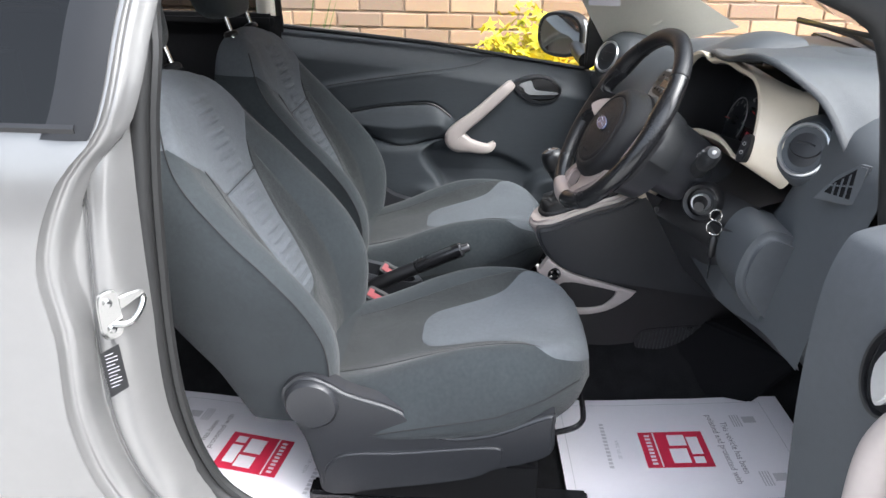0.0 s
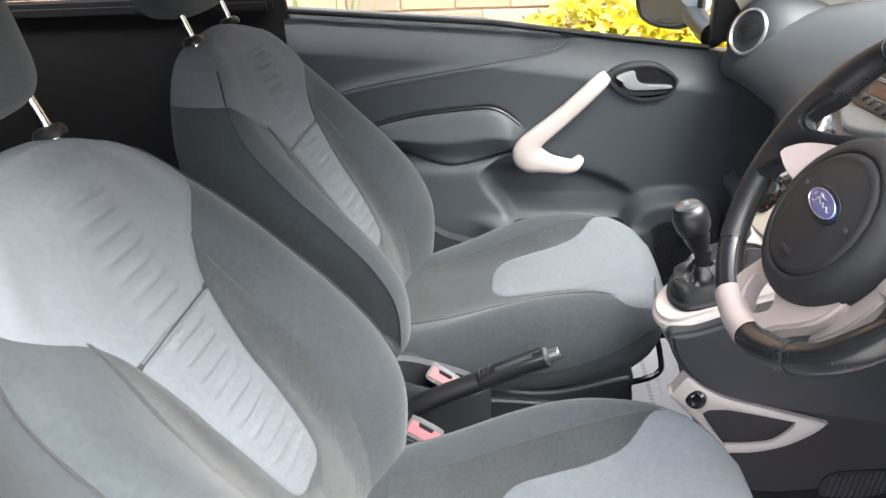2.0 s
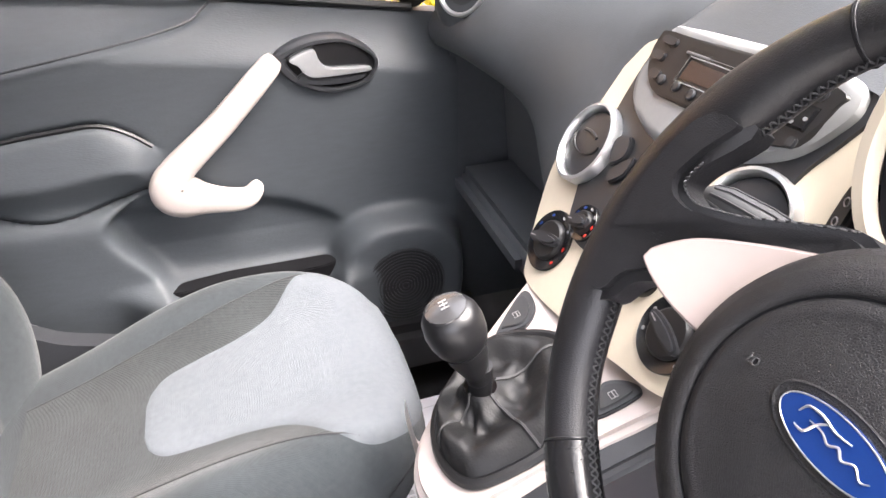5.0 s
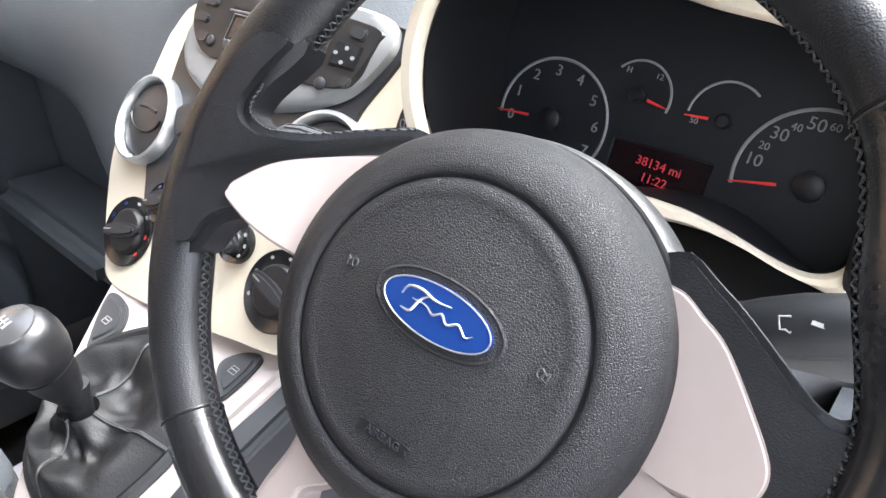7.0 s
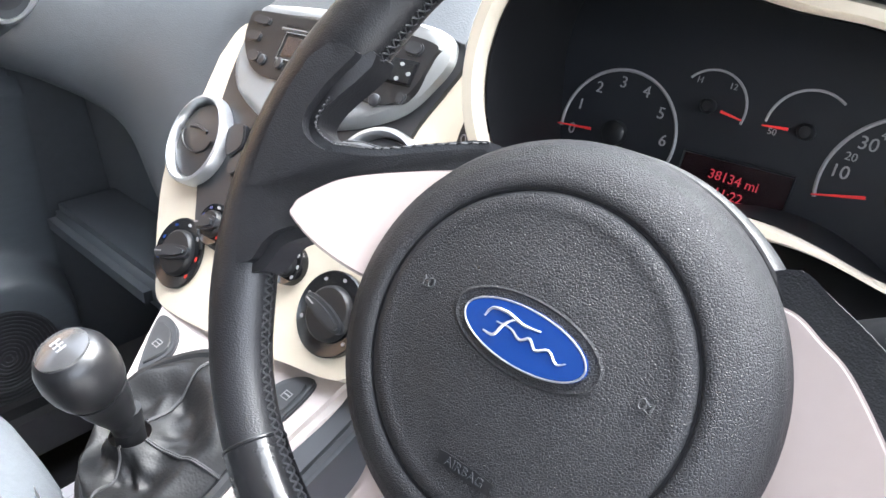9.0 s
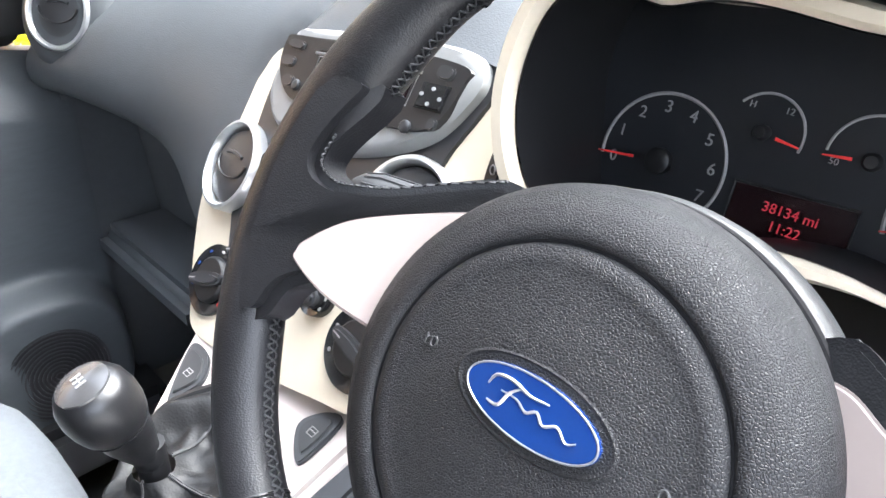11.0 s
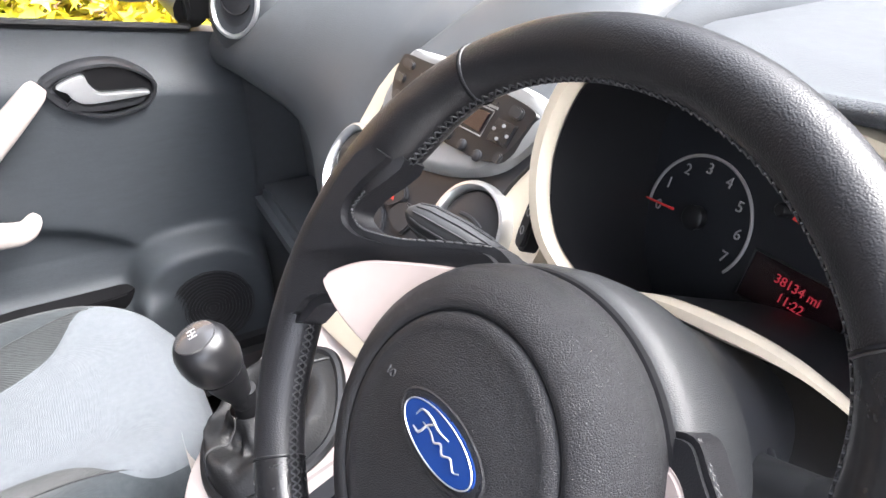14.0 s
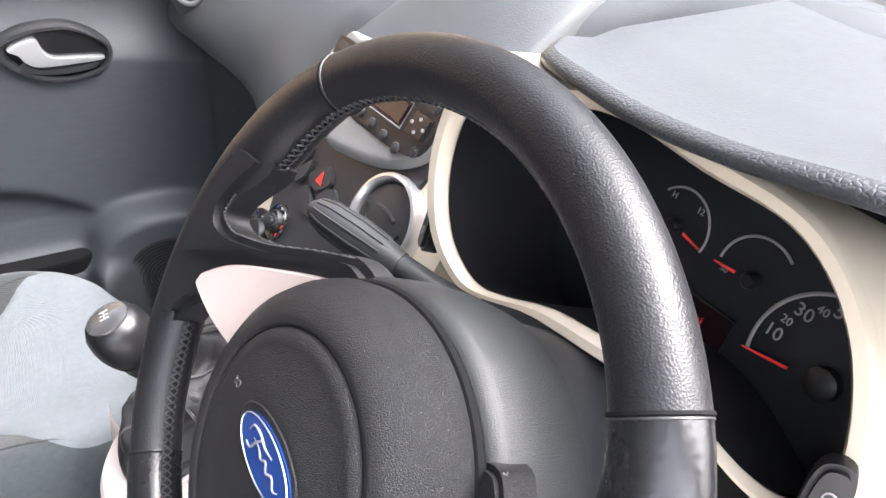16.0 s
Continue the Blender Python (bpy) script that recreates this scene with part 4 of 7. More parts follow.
# exterior mirror on the far door
mirror = thing("door_mirror", (0.42, 2.65, 0.95), "black-rimmed passenger door mirror", "mirror")


MM = axes((0.405, 2.715, 1.025), (-0.62, -0.78, -0.02))
part("housing", grid(lambda u, v: MM @ Vector(((0.092 * (1 - 0.35 * v ** 2)) * math.copysign(abs(math.cos(2 * math.pi * u)) ** 0.75, math.cos(2 * math.pi * u)) + 0.03 * v,
                                              (0.075 * (1 - 0.5 * v ** 2)) * math.copysign(abs(math.sin(2 * math.pi * u)) ** 0.75, math.sin(2 * math.pi * u)), 0.02 - 0.09 * v)), 40, 10, wrap=True, cap=True), PAINT, mirror)
part("rim", frame_ring(ellipse(0.095, 0.078, 48, power=2.6), ellipse(0.080, 0.064, 48, power=2.6), MM, 0.024, 0.02, 0.004), BLACK, mirror)
part("mirror_glass", slab(ellipse(0.081, 0.065, 48, power=2.6), MM @ Matrix.Translation((0, 0, 0.026)), 0.003, 0), MIRROR, mirror, "silvered mirror glass")
part("mirror_arm", tube([(0.47, 2.52, 0.965), (0.46, 2.60, 0.97), (0.45, 2.68, 0.99)], [0.03, 0.026, 0.03], 12), BLACK, mirror)

# ---- dashboard ----
dash = thing("dashboard", (0.7, YC, 0.9), "grained charcoal dashboard moulding", "dashboard", kind="structure")
# cross-sections (x, z) from the windscreen over the top and down the face, by place across the car
SECTIONS = [
    (2.50, [(1.05, 1.06), (0.88, 1.055), (0.72, 1.045), (0.61, 1.03), (0.535, 1.00), (0.495, 0.955), (0.473, 0.915), (0.495, 0.880), (0.60, 0.87)]),
    (2.34, [(1.05, 1.07), (0.88, 1.07), (0.72, 1.06), (0.61, 1.04), (0.542, 1.005), (0.507, 0.960), (0.495, 0.918), (0.52, 0.885), (0.60, 0.87)]),
    (2.20, [(1.05, 1.08), (0.90, 1.09), (0.77, 1.085), (0.67, 1.06), (0.60, 1.015), (0.555, 0.96), (0.535, 0.905), (0.545, 0.865), (0.60, 0.845)]),
    (2.06, [(1.05, 1.09), (0.90, 1.105), (0.78, 1.10), (0.69, 1.075), (0.62, 1.03), (0.565, 0.965), (0.53, 0.90), (0.51, 0.83), (0.53, 0.77)]),
    (1.995, [(1.05, 1.09), (0.90, 1.112), (0.79, 1.115), (0.70, 1.090), (0.629, 1.046), (0.590, 0.986), (0.533, 0.898), (0.502, 0.833), (0.505, 0.768)]),
    (1.86, [(1.05, 1.09), (0.92, 1.115), (0.81, 1.12), (0.72, 1.10), (0.655, 1.055), (0.59, 0.965), (0.545, 0.89), (0.505, 0.82), (0.48, 0.76)]),
    (1.74, [(1.05, 1.09), (0.92, 1.12), (0.83, 1.13), (0.76, 1.12), (0.70, 1.08), (0.63, 0.98), (0.575, 0.90), (0.535, 0.82), (0.50, 0.74)]),
    (1.69, [(1.05, 1.09), (0.93, 1.12), (0.87, 1.14), (0.82, 1.14), (0.77, 1.10), (0.74, 0.99), (0.70, 0.90), (0.60, 0.82), (0.56, 0.74)]),
    (1.50, [(1.05, 1.09), (0.95, 1.12), (0.90, 1.145), (0.85, 1.155), (0.80, 1.13), (0.76, 1.00), (0.72, 0.90), (0.64, 0.80), (0.60, 0.70)]),
    (1.35, [(1.05, 1.08), (0.95, 1.11), (0.88, 1.13), (0.82, 1.13), (0.77, 1.09), (0.74, 1.0), (0.69, 0.91), (0.62, 0.80), (0.60, 0.70)]),
    (1.30, [(1.05, 1.08), (0.95, 1.11), (0.86, 1.125), (0.77, 1.12), (0.72, 1.08), (0.695, 1.0), (0.665, 0.91), (0.63, 0.80), (0.61, 0.70)]),
    (1.18, [(1.05, 1.07), (0.95, 1.095), (0.86, 1.105), (0.77, 1.095), (0.705, 1.06), (0.685, 0.98), (0.66, 0.90), (0.64, 0.80), (0.63, 0.72)]),
    (1.06, [(1.05, 1.05), (0.95, 1.07), (0.86, 1.08), (0.77, 1.07), (0.71, 1.03), (0.69, 0.97), (0.67, 0.90), (0.65, 0.80), (0.64, 0.72)]),
]


def dash_pt(y, v):
    ys = [-s[0] for s in SECTIONS]
    rows = []
    for k in range(9):
        rows.append((curve([(a, s[1][k][0]) for a, s in zip(ys, SECTIONS)], -y), y, curve([(a, s[1][k][1]) for a, s in zip(ys, SECTIONS)], -y)))
    return smooth_line(rows, 48)[int(round(v * 48))]


part("moulding", grid(lambda u, v: dash_pt(2.46 - 1.40 * u, v), 84, 48), DASH, dash, angle=70)
# shelf and void below it on the passenger side
part("glove_recess", grid(lambda u, v: (0.60 + 0.03 * v, 2.46 - 0.40 * u, 0.90 - 0.30 * v), 8, 8), DASH, dash)
part("shelf", block((0.513, 2.12, 0.615), (0.80, 2.445, 0.672), 0.02, 3), DASH, dash)
part("kick_panel", block((0.75, 1.98, 0.25), (0.78, 2.46, 0.85), 0.01), BLACK, dash)
part("red_connector", block((0.60, 2.155, 0.60), (0.615, 2.185, 0.65), 0.004), SIGNAL_RED, dash)

# passenger side air vent
vent_far = thing("side_air_vent", (0.48, 2.31, 1.0), "round passenger side air vent with silver ring", "air vent", "air vents")


def round_vent(owner, m, r, face=DASH):
    part("ring", lathe([(r, -0.012), (r, 0.003), (r * 0.975, 0.006), (r * 0.91, 0.007), (r * 0.86, 0.004), (r * 0.84, -0.005)], m, 56), SILVER, owner, "satin silver ring")
    disc = part("disc", lathe([(r * 0.83, -0.03), (r * 0.83, -0.004), (r * 0.80, -0.001), (r * 0.55, 0.002), (0.0, 0.003)], m, 40), SMOOTH_DARK, owner)
    part("flap_line", tube([m @ Vector((r * 0.6 * math.cos(a), r * (0.10 - 0.38 * math.sin(a)), 0.0030)) for a in [math.pi * k / 16 for k in range(17)]], 0.0013, 5), BLACK, disc)
    part("thumb_ridge", tube([m @ Vector((r * 0.34 * (k / 6 - 0.5) * 2, r * (0.22 + 0.05 * math.sin(math.pi * k / 6)), 0.0028)) for k in range(7)], 0.0020, 6), SMOOTH_DARK, disc)


round_vent(vent_far, axes((0.510, 2.376, 1.002), (-0.80, -0.42, 0.32)), 0.050)
part("pod", lathe([(0.112, -0.15), (0.105, -0.085), (0.090, -0.035), (0.068, -0.008), (0.051, 0.001)], axes((0.510, 2.376, 1.002), (-0.80, -0.42, 0.32)), 40), DASH, vent_far)

# ---- centre stack ----
FM = axes((0.52, 1.86, 0.905), (-0.84, 0, 0.545))


def F(x, y, z=0.0):
    return FM @ Vector((x, y, z))


stack = thing("centre_stack", (0.52, 1.86, 0.75), "cream centre console fascia with grey radio pod", "fascia")
CREAM_OUT = rounded([(-0.142, 0.140), (-0.163, 0.105), (-0.180, 0.055), (-0.185, 0.0), (-0.176, -0.045), (-0.146, -0.095), (-0.108, -0.142), (-0.085, -0.163), (-0.04, -0.163), (0.03, -0.153), (0.11, -0.138), (0.175, -0.120),
                     (0.20, -0.06), (0.205, 0.02), (0.20, 0.09), (0.195, 0.15), (0.17, 0.178), (0.10, 0.180), (0.0, 0.170), (-0.07, 0.158)], 110)


def bowed(bm, k=0.35):
    """Bows a fascia piece round the car's middle so that its edges fall away."""
    inv = FM.inverted()
    for v in bm.verts:
        p = inv @ v.co
        p.z -= k * (p.x - 0.015) ** 2
        v.co = FM @ p
    return bm


def fan(outline, m, depth, bevel=0.004):
    """Like slab, with a fine front so that it can be bowed."""
    c = Vector((sum(p[0] for p in outline) / len(outline), sum(p[1] for p in outline) / len(outline)))
    n = len(outline)

    def fn(u, v):
        p = Vector(outline[int(round(u * n)) % n])
        if v < 0.2:
            return m @ Vector((p.x, p.y, -depth))
        k = (v - 0.2) / 0.8
        q = p.lerp(c, k * 0.98)
        edge = (p - c).length * k
        z = -bevel * max(0.0, 1 - edge / bevel) ** 2 if bevel else 0.0
        return m @ Vector((q.x, q.y, z))
    return grid(fn, n, 22, wrap=True, cap=True)


part("cream_panel", bowed(fan(CREAM_OUT, FM, 0.06, 0.008)), CREAM, stack, "cream gloss panel")
GREY_OUT = rounded([(-0.104, 0.155), (-0.110, 0.125), (-0.112, 0.095), (-0.095, 0.071), (-0.062, 0.056), (-0.02, 0.048), (0.030, 0.058), (0.080, 0.075), (0.122, 0.101), (0.142, 0.135), (0.147, 0.160), (0.130, 0.178), (0.06, 0.177), (-0.03, 0.168), (-0.08, 0.161)], 80)
DARK_OUT = rounded([(-0.122, 0.147), (-0.125, 0.112), (-0.122, 0.070), (-0.112, 0.020), (-0.100, -0.030), (-0.088, -0.052), (-0.066, -0.080), (-0.025, -0.086), (0.030, -0.074), (0.068, -0.040), (0.100, -0.015), (0.135, 0.004), (0.142, 0.045), (0.137, 0.090), (0.150, 0.135), (0.156, 0.165), (0.135, 0.183), (0.0, 0.174), (-0.09, 0.161)], 110)
part("dark_surround", bowed(fan(DARK_OUT, FM @ Matrix.Translation((0, 0, 0.004)), 0.02, 0.003)), SMOOTH_DARK, stack, "dark grey plastic surround")
part("radio_pod", bowed(fan(GREY_OUT, FM @ Matrix.Translation((0, 0, 0.016)), 0.03, 0.012)), GREY_TRIM, stack, "satin grey radio pod")
# dome of the pod, running back to the windscreen


def dome(u, v):
    k = 2 * u - 1
    core = max(-1.0, min(1.0, k / 0.86))
    x0 = 0.020 + 0.128 * core
    front = F(x0, curve([(-0.11, 0.150), (-0.06, 0.163), (0.0, 0.170), (0.08, 0.176), (0.15, 0.172)], x0), 0.007 - 0.35 * (x0 - 0.015) ** 2)
    back = Vector((0.86, 1.86 - 0.020 - 0.128 * core * 0.55, 1.142))
    p = front.lerp(back, v)
    p.z = front.z + (back.z - front.z) * math.sin(math.pi / 2 * v) + 0.024 * math.sin(math.pi * v) * (1 - 0.5 * core * core) - 0.02 * v * core ** 4
    # skirt down to the dash
    e = max(0.0, abs(k) - 0.86) / 0.14
    p.z -= 0.07 * e
    p.y -= math.copysign(0.012, k) * e
    return p


part("pod_dome", grid(dome, 40, 20), DASH, stack, "smooth grey dome behind the radio", angle=70)
# radio
radio = thing("car_radio", F(0.01, 0.12), "dark grey car radio and CD player with round buttons", "radio")
RM = FM @ Matrix.Translation((0.0, 0.0, 0.0185))
RAD = rounded([(-0.108, 0.142), (-0.104, 0.120), (-0.086, 0.100), (-0.060, 0.088), (-0.02, 0.089), (0.05, 0.094), (0.110, 0.102), (0.129, 0.118), (0.136, 0.150), (0.131, 0.164), (0.06, 0.163), (0.0, 0.158), (-0.05, 0.152), (-0.10, 0.148)], 90)
part("face", bowed(fan(RAD, RM, 0.01, 0.003)), BLACK, radio)


def rp(outline, z, depth=0.003, bevel=0.001):
    return bowed(slab(outline, RM @ Matrix.Translation((0, 0, z)), depth, bevel))


def box2(x0, x1, y0, y1, skew=0.083):
    return [(x0, y0 + skew * x0), (x1, y0 + skew * x1), (x1, y1 + skew * x1), (x0, y1 + skew * x0)]


part("disc_slot", rp(box2(-0.045, 0.086, 0.143, 0.1475), 0.0012), BLACK, radio)
part("slot_trim", rp(box2(-0.048, 0.089, 0.1395, 0.142), 0.0022), GREY_TRIM, radio)
part("display", rp(box2(-0.035, 0.083, 0.1145, 0.1345), 0.0015), LCD, radio, "dark radio display")
part("display_rim", bowed(tube([RM @ Vector((*p, 0.001)) for p in box2(-0.039, 0.087, 0.1115, 0.1375)], 0.0008, 6, closed=True)), GREY_TRIM, radio)
for k in range(7):
    part("preset_button", bowed(lathe([(0.0056, 0), (0.0056, 0.002), (0.0045, 0.003), (0, 0.0032)], RM @ Matrix.Translation((-0.057 + 0.0255 * k, 0.1035 - 0.002 * abs(k - 1) * 0.5 + 0.0035 * (k / 5), 0.0)), 16)), SMOOTH_DARK, radio)
part("arrow_pad", rp(box2(0.095, 0.123, 0.112, 0.134), 0.0025, 0.003, 0.002), GLOSS_BLACK, radio)
for dx, dy in ((0.0, 0.008), (0.0, -0.008), (0.012, 0.0), (-0.012, 0.0)):
    part("pad_mark", rp(ellipse(0.0022, 0.0018, 10, 0.109 + dx * 0.8, 0.123 + dy * 0.8 + 0.0088), 0.003, 0.001, 0), GREY_TRIM, radio)
for x, y, rx, ry in ((0.112, 0.1535, 0.009, 0.006), (-0.082, 0.139, 0.014, 0.005), (-0.085, 0.122, 0.012, 0.0055), (-0.072, 0.104, 0.010, 0.006), (0.120, 0.1115, 0.005, 0.005)):
    part("button", rp(ellipse(rx, ry, 24, x, y, power=3), 0.0025, 0.003, 0.0015), SMOOTH_DARK, radio)
# vents
for i, (x, y) in enumerate(((-0.1165, 0.006), (0.122, 0.040))):
    v = thing("centre_air_vent", F(x, y), "round centre air vent with satin silver ring", "air vent", "air vents")
    round_vent(v, FM @ Matrix.Translation((x, y, 0.004)) @ Euler((0, -0.10 if x < 0 else 0.08, 0)).to_matrix().to_4x4(), 0.0475)
# hazard and function buttons between the vents
pad = thing("switch_pad", F(0.0, 0.01), "dark button cluster with red hazard triangle", "switch")
for pts, mat in (([(-0.028, 0.010), (-0.002, 0.034), (0.022, 0.024), (0.0, 0.002)], SMOOTH_DARK), ([(-0.055, 0.0), (-0.034, 0.026), (-0.030, 0.006), (-0.046, -0.012)], SMOOTH_DARK),
                 ([(0.026, 0.022), (0.05, 0.012), (0.040, -0.010), (0.006, 0.0)], SMOOTH_DARK), ([(-0.022, 0.0), (0.0, -0.004), (0.012, -0.022), (-0.014, -0.022)], SMOOTH_DARK),
                 ([(-0.075, 0.03), (-0.055, 0.04), (-0.045, 0.02), (-0.062, 0.004)], SMOOTH_DARK)):
    c = Vector((sum(p[0] for p in pts) / 4, sum(p[1] for p in pts) / 4))
    part("button", slab(rounded([tuple(Vector(p).lerp(c, 0.04)) for p in pts], 24), FM @ Matrix.Translation((0, 0, 0.0085)), 0.006, 0.0016), mat, pad)
part("hazard_mark", slab([(-0.008, 0.012), (0.006, 0.013), (-0.002, 0.026)], FM @ Matrix.Translation((0, 0, 0.0092)), 0.001, 0), SIGNAL_RED, pad, "red triangle")
# heater dials
for x, y, r in ((-0.077, -0.104, 0.036), (-0.040, -0.060, 0.0205), (0.070, -0.056, 0.0185), (0.132, -0.075, 0.037)):
    d = thing("heater_dial", F(x, y), "black rotary heater dial set in cream trim", "dial", "heater dials")
    m = FM @ Matrix.Translation((x, y, -0.35 * (x - 0.015) ** 2 + (0.006 if r < 0.03 else 0.002)))
    base = part("dial_plate", lathe([(r, -0.01), (r, 0.002), (r * 0.97, 0.003), (r * 0.66, 0.001), (0, 0.001)], m, 44), GLOSS_BLACK, d)
    knob = part("knob", lathe([(r * 0.66, 0), (r * 0.64, 0.005), (r * 0.58, 0.007), (0, 0.007)], m, 36), BLACK, d)
    a = 0.35 if x < 0 else -0.25
    part("grip", slab(rounded([(-r * 0.60, -0.005), (0, -0.0075), (r * 0.60, -0.005), (r * 0.62, 0.004), (0, 0.0075), (-r * 0.62, 0.004)], 30), m @ Euler((0, 0, a)).to_matrix().to_4x4() @ Matrix.Translation((0, 0, 0.014)), 0.008, 0.003), SMOOTH_DARK, knob)
    part("pointer", slab([(-r * 0.56, -0.0006), (-r * 0.3, -0.0006), (-r * 0.3, 0.0006), (-r * 0.56, 0.0006)], m @ Euler((0, 0, a)).to_matrix().to_4x4() @ Matrix.Translation((0, 0, 0.0146)), 0.001, 0), DIAL_WHITE, knob)
    for k in range(7):
        t = math.pi * (1.15 - 0.22 * k)
        col = BADGE_BLUE if x < 0 and k < 3 else (SIGNAL_RED if x < 0 and k > 4 else DIAL_WHITE)
        part("scale_mark", slab(ellipse(0.0026 if x < 0 else 0.002, 0.0016, 10), m @ Matrix.Translation((r * 0.83 * math.cos(t), r * 0.83 * math.sin(t), 0.0028)) @ Euler((0, 0, t + math.pi / 2)).to_matrix().to_4x4(), 0.0008, 0), col, base)

# ---- gear console ----
CM = axes((0.40, 1.80, 0.755), (-0.35, 0, 0.94))
console = thing("gear_console", (0.4, 1.80, 0.55), "cream-edged gear lever console below the fascia", "console")


def C(x, y, z=0.0):
    return CM @ Vector((x, y, z))


TOP = rounded([(-0.145, 0.062), (-0.130, 0.030), (-0.097, -0.020), (-0.062, -0.070), (-0.018, -0.124), (0.012, -0.148), (0.045, -0.158), (0.080, -0.152), (0.098, -0.125), (0.096, -0.04), (0.096, 0.02), (0.098, 0.075), (0.09, 0.10), (0.0, 0.11), (-0.12, 0.10)], 90)
part("top_panel", fan(TOP, CM, 0.03, 0.006), WHITE_TRIM, console, "cream gloss console top")
part("skirt", grid(lambda u, v: (lambda p: C(p[0] * (1 - 0.25 * v), p[1] * (1 - 0.10 * v) + 0.0, -0.012 - 0.16 * v))(TOP[int(round(u * 90)) % 90]), 90, 8, wrap=True), SMOOTH_DARK, console)
part("edge_band", tube([C(p[0] * 0.985, p[1] * 0.985, -0.014) for p in TOP], 0.008, 8, closed=True), WHITE_TRIM, console)
# pale chin that runs from the front of the top down to the pocket
CHIN = [[(0.272, 1.872, 0.690), (0.270, 1.82, 0.682), (0.272, 1.76, 0.688), (0.283, 1.712, 0.700)], [(0.276, 1.878, 0.640), (0.275, 1.82, 0.630), (0.280, 1.755, 0.636), (0.293, 1.705, 0.650)],
        [(0.308, 1.872, 0.580), (0.304, 1.81, 0.575), (0.312, 1.745, 0.585), (0.328, 1.700, 0.602)], [(0.345, 1.868, 0.520), (0.338, 1.80, 0.520), (0.340, 1.735, 0.540), (0.352, 1.692, 0.565)]]
part("chin", grid(lambda u, v: smooth_line([smooth_line(row, 12)[int(round(u * 12))] for row in CHIN], 18)[int(round(v * 18))], 12, 18), WHITE_TRIM, console, "cream gloss console front")
for outline, label in ([(-0.119, 0.028), (-0.090, 0.031), (-0.068, 0.010), (-0.074, -0.016), (-0.082, -0.019)], "grey"), ([(0.046, 0.040), (0.058, 0.062), (0.077, 0.064), (0.079, 0.022), (0.070, 0.018)], "grey"):
    c = (sum(p[0] for p in outline) / 5, sum(p[1] for p in outline) / 5)
    sw = thing("window_switch", C(*c), "dark grey electric window switch in the console", "switch", "window switches")
    m = CM @ Matrix.Translation((0, 0, 0.0045))
    shrink = lambda k: [(c[0] + (p[0] - c[0]) * k, c[1] + (p[1] - c[1]) * k) for p in outline]
    body = part("bezel", slab(rounded(shrink(1.0), 40), m, 0.008, 0.0015), SMOOTH_DARK, sw)
    part("rocker", slab(rounded(shrink(0.72), 40), m @ Matrix.Translation((0, 0, 0.0022)), 0.004, 0.0018, 3), STALK, body)
    part("mark", tube([m @ Vector((c[0] + dx, c[1] + dy, 0.0024)) for dx, dy in ((-0.004, -0.003), (0.004, -0.003), (0.004, 0.004), (-0.004, 0.004))], 0.0005, 5, closed=True), DIAL_WHITE, body)
    part("mark", tube([m @ Vector((c[0] - 0.004, c[1] + 0.001, 0.0024)), m @ Vector((c[0] + 0.004, c[1] + 0.001, 0.0024))], 0.0005, 5), DIAL_WHITE, body)

lever = thing("gear_lever", C(0.01, -0.045), "black gear lever with stitched leather gaiter", "gear lever")
GB = rounded([(-0.070, -0.026), (-0.056, -0.066), (-0.036, -0.094), (-0.010, -0.117), (0.030, -0.127), (0.066, -0.120), (0.083, -0.098), (0.084, -0.04), (0.070, -0.004), (0.030, 0.022), (-0.018, 0.034), (-0.048, 0.016)], 72)
COLLAR = Vector((0.332, 1.803, 0.752))


def gaiter_fn(u, v):
    """Soft leather: a rolled foot, a low slack slope and a neck gathered at the collar."""
    p = C(*GB[int(round(u * 72)) % 72], 0.003)
    a = 2 * math.pi * u
    out = Vector((p.x - COLLAR.x, p.y - COLLAR.y, 0)).normalized()
    ring = COLLAR + out * 0.0165 + Vector((0, 0, 0.004))
    s = v ** 0.85
    m = p.lerp(ring, s)
    up = CM.to_3x3() @ Vector((0, 0, 1))
    slack = math.sin(math.pi * min(1.0, v / 0.55))
    sag = math.sin(math.pi * v)
    m += up * (0.013 * slack * (1 - 0.4 * v) - 0.012 * sag * max(0.0, v - 0.3) * 2)
    m += out * 0.004 * slack
    fold = 0.0042 * math.sin(3 * a + 5 * v) * sag + 0.0030 * math.sin(7 * a - 9 * v) * sag ** 2 + 0.0016 * math.sin(13 * a + 14 * v) * sag ** 2
    return m + (out * 0.5 + up * 0.8) * fold


gaiter = part("gaiter", grid(gaiter_fn, 72, 26, wrap=True), GAITER, lever, "stitched black leather gaiter")
for k in (6, 24, 42, 60):
    for off in (-0.6, 0.6):
        part("seam", tube([Vector(gaiter_fn(k / 72, v / 26)) + Vector((0.0012 * off, 0.0012 * off, 0.001)) for v in range(27)], 0.0011, 5), STITCH, gaiter)
part("gaiter_ring", tube([C(p[0], p[1], 0.003) for p in GB], 0.006, 8, closed=True), BLACK, lever)
part("stick", tube([COLLAR - Vector((0, 0, 0.05)), COLLAR + Vector((0, 0, 0.03))], 0.012, 16), BLACK, lever)
KM = axes(COLLAR + Vector((0, 0, 0.012)), (-0.37, 0.0, 1), (1, 0, 0))
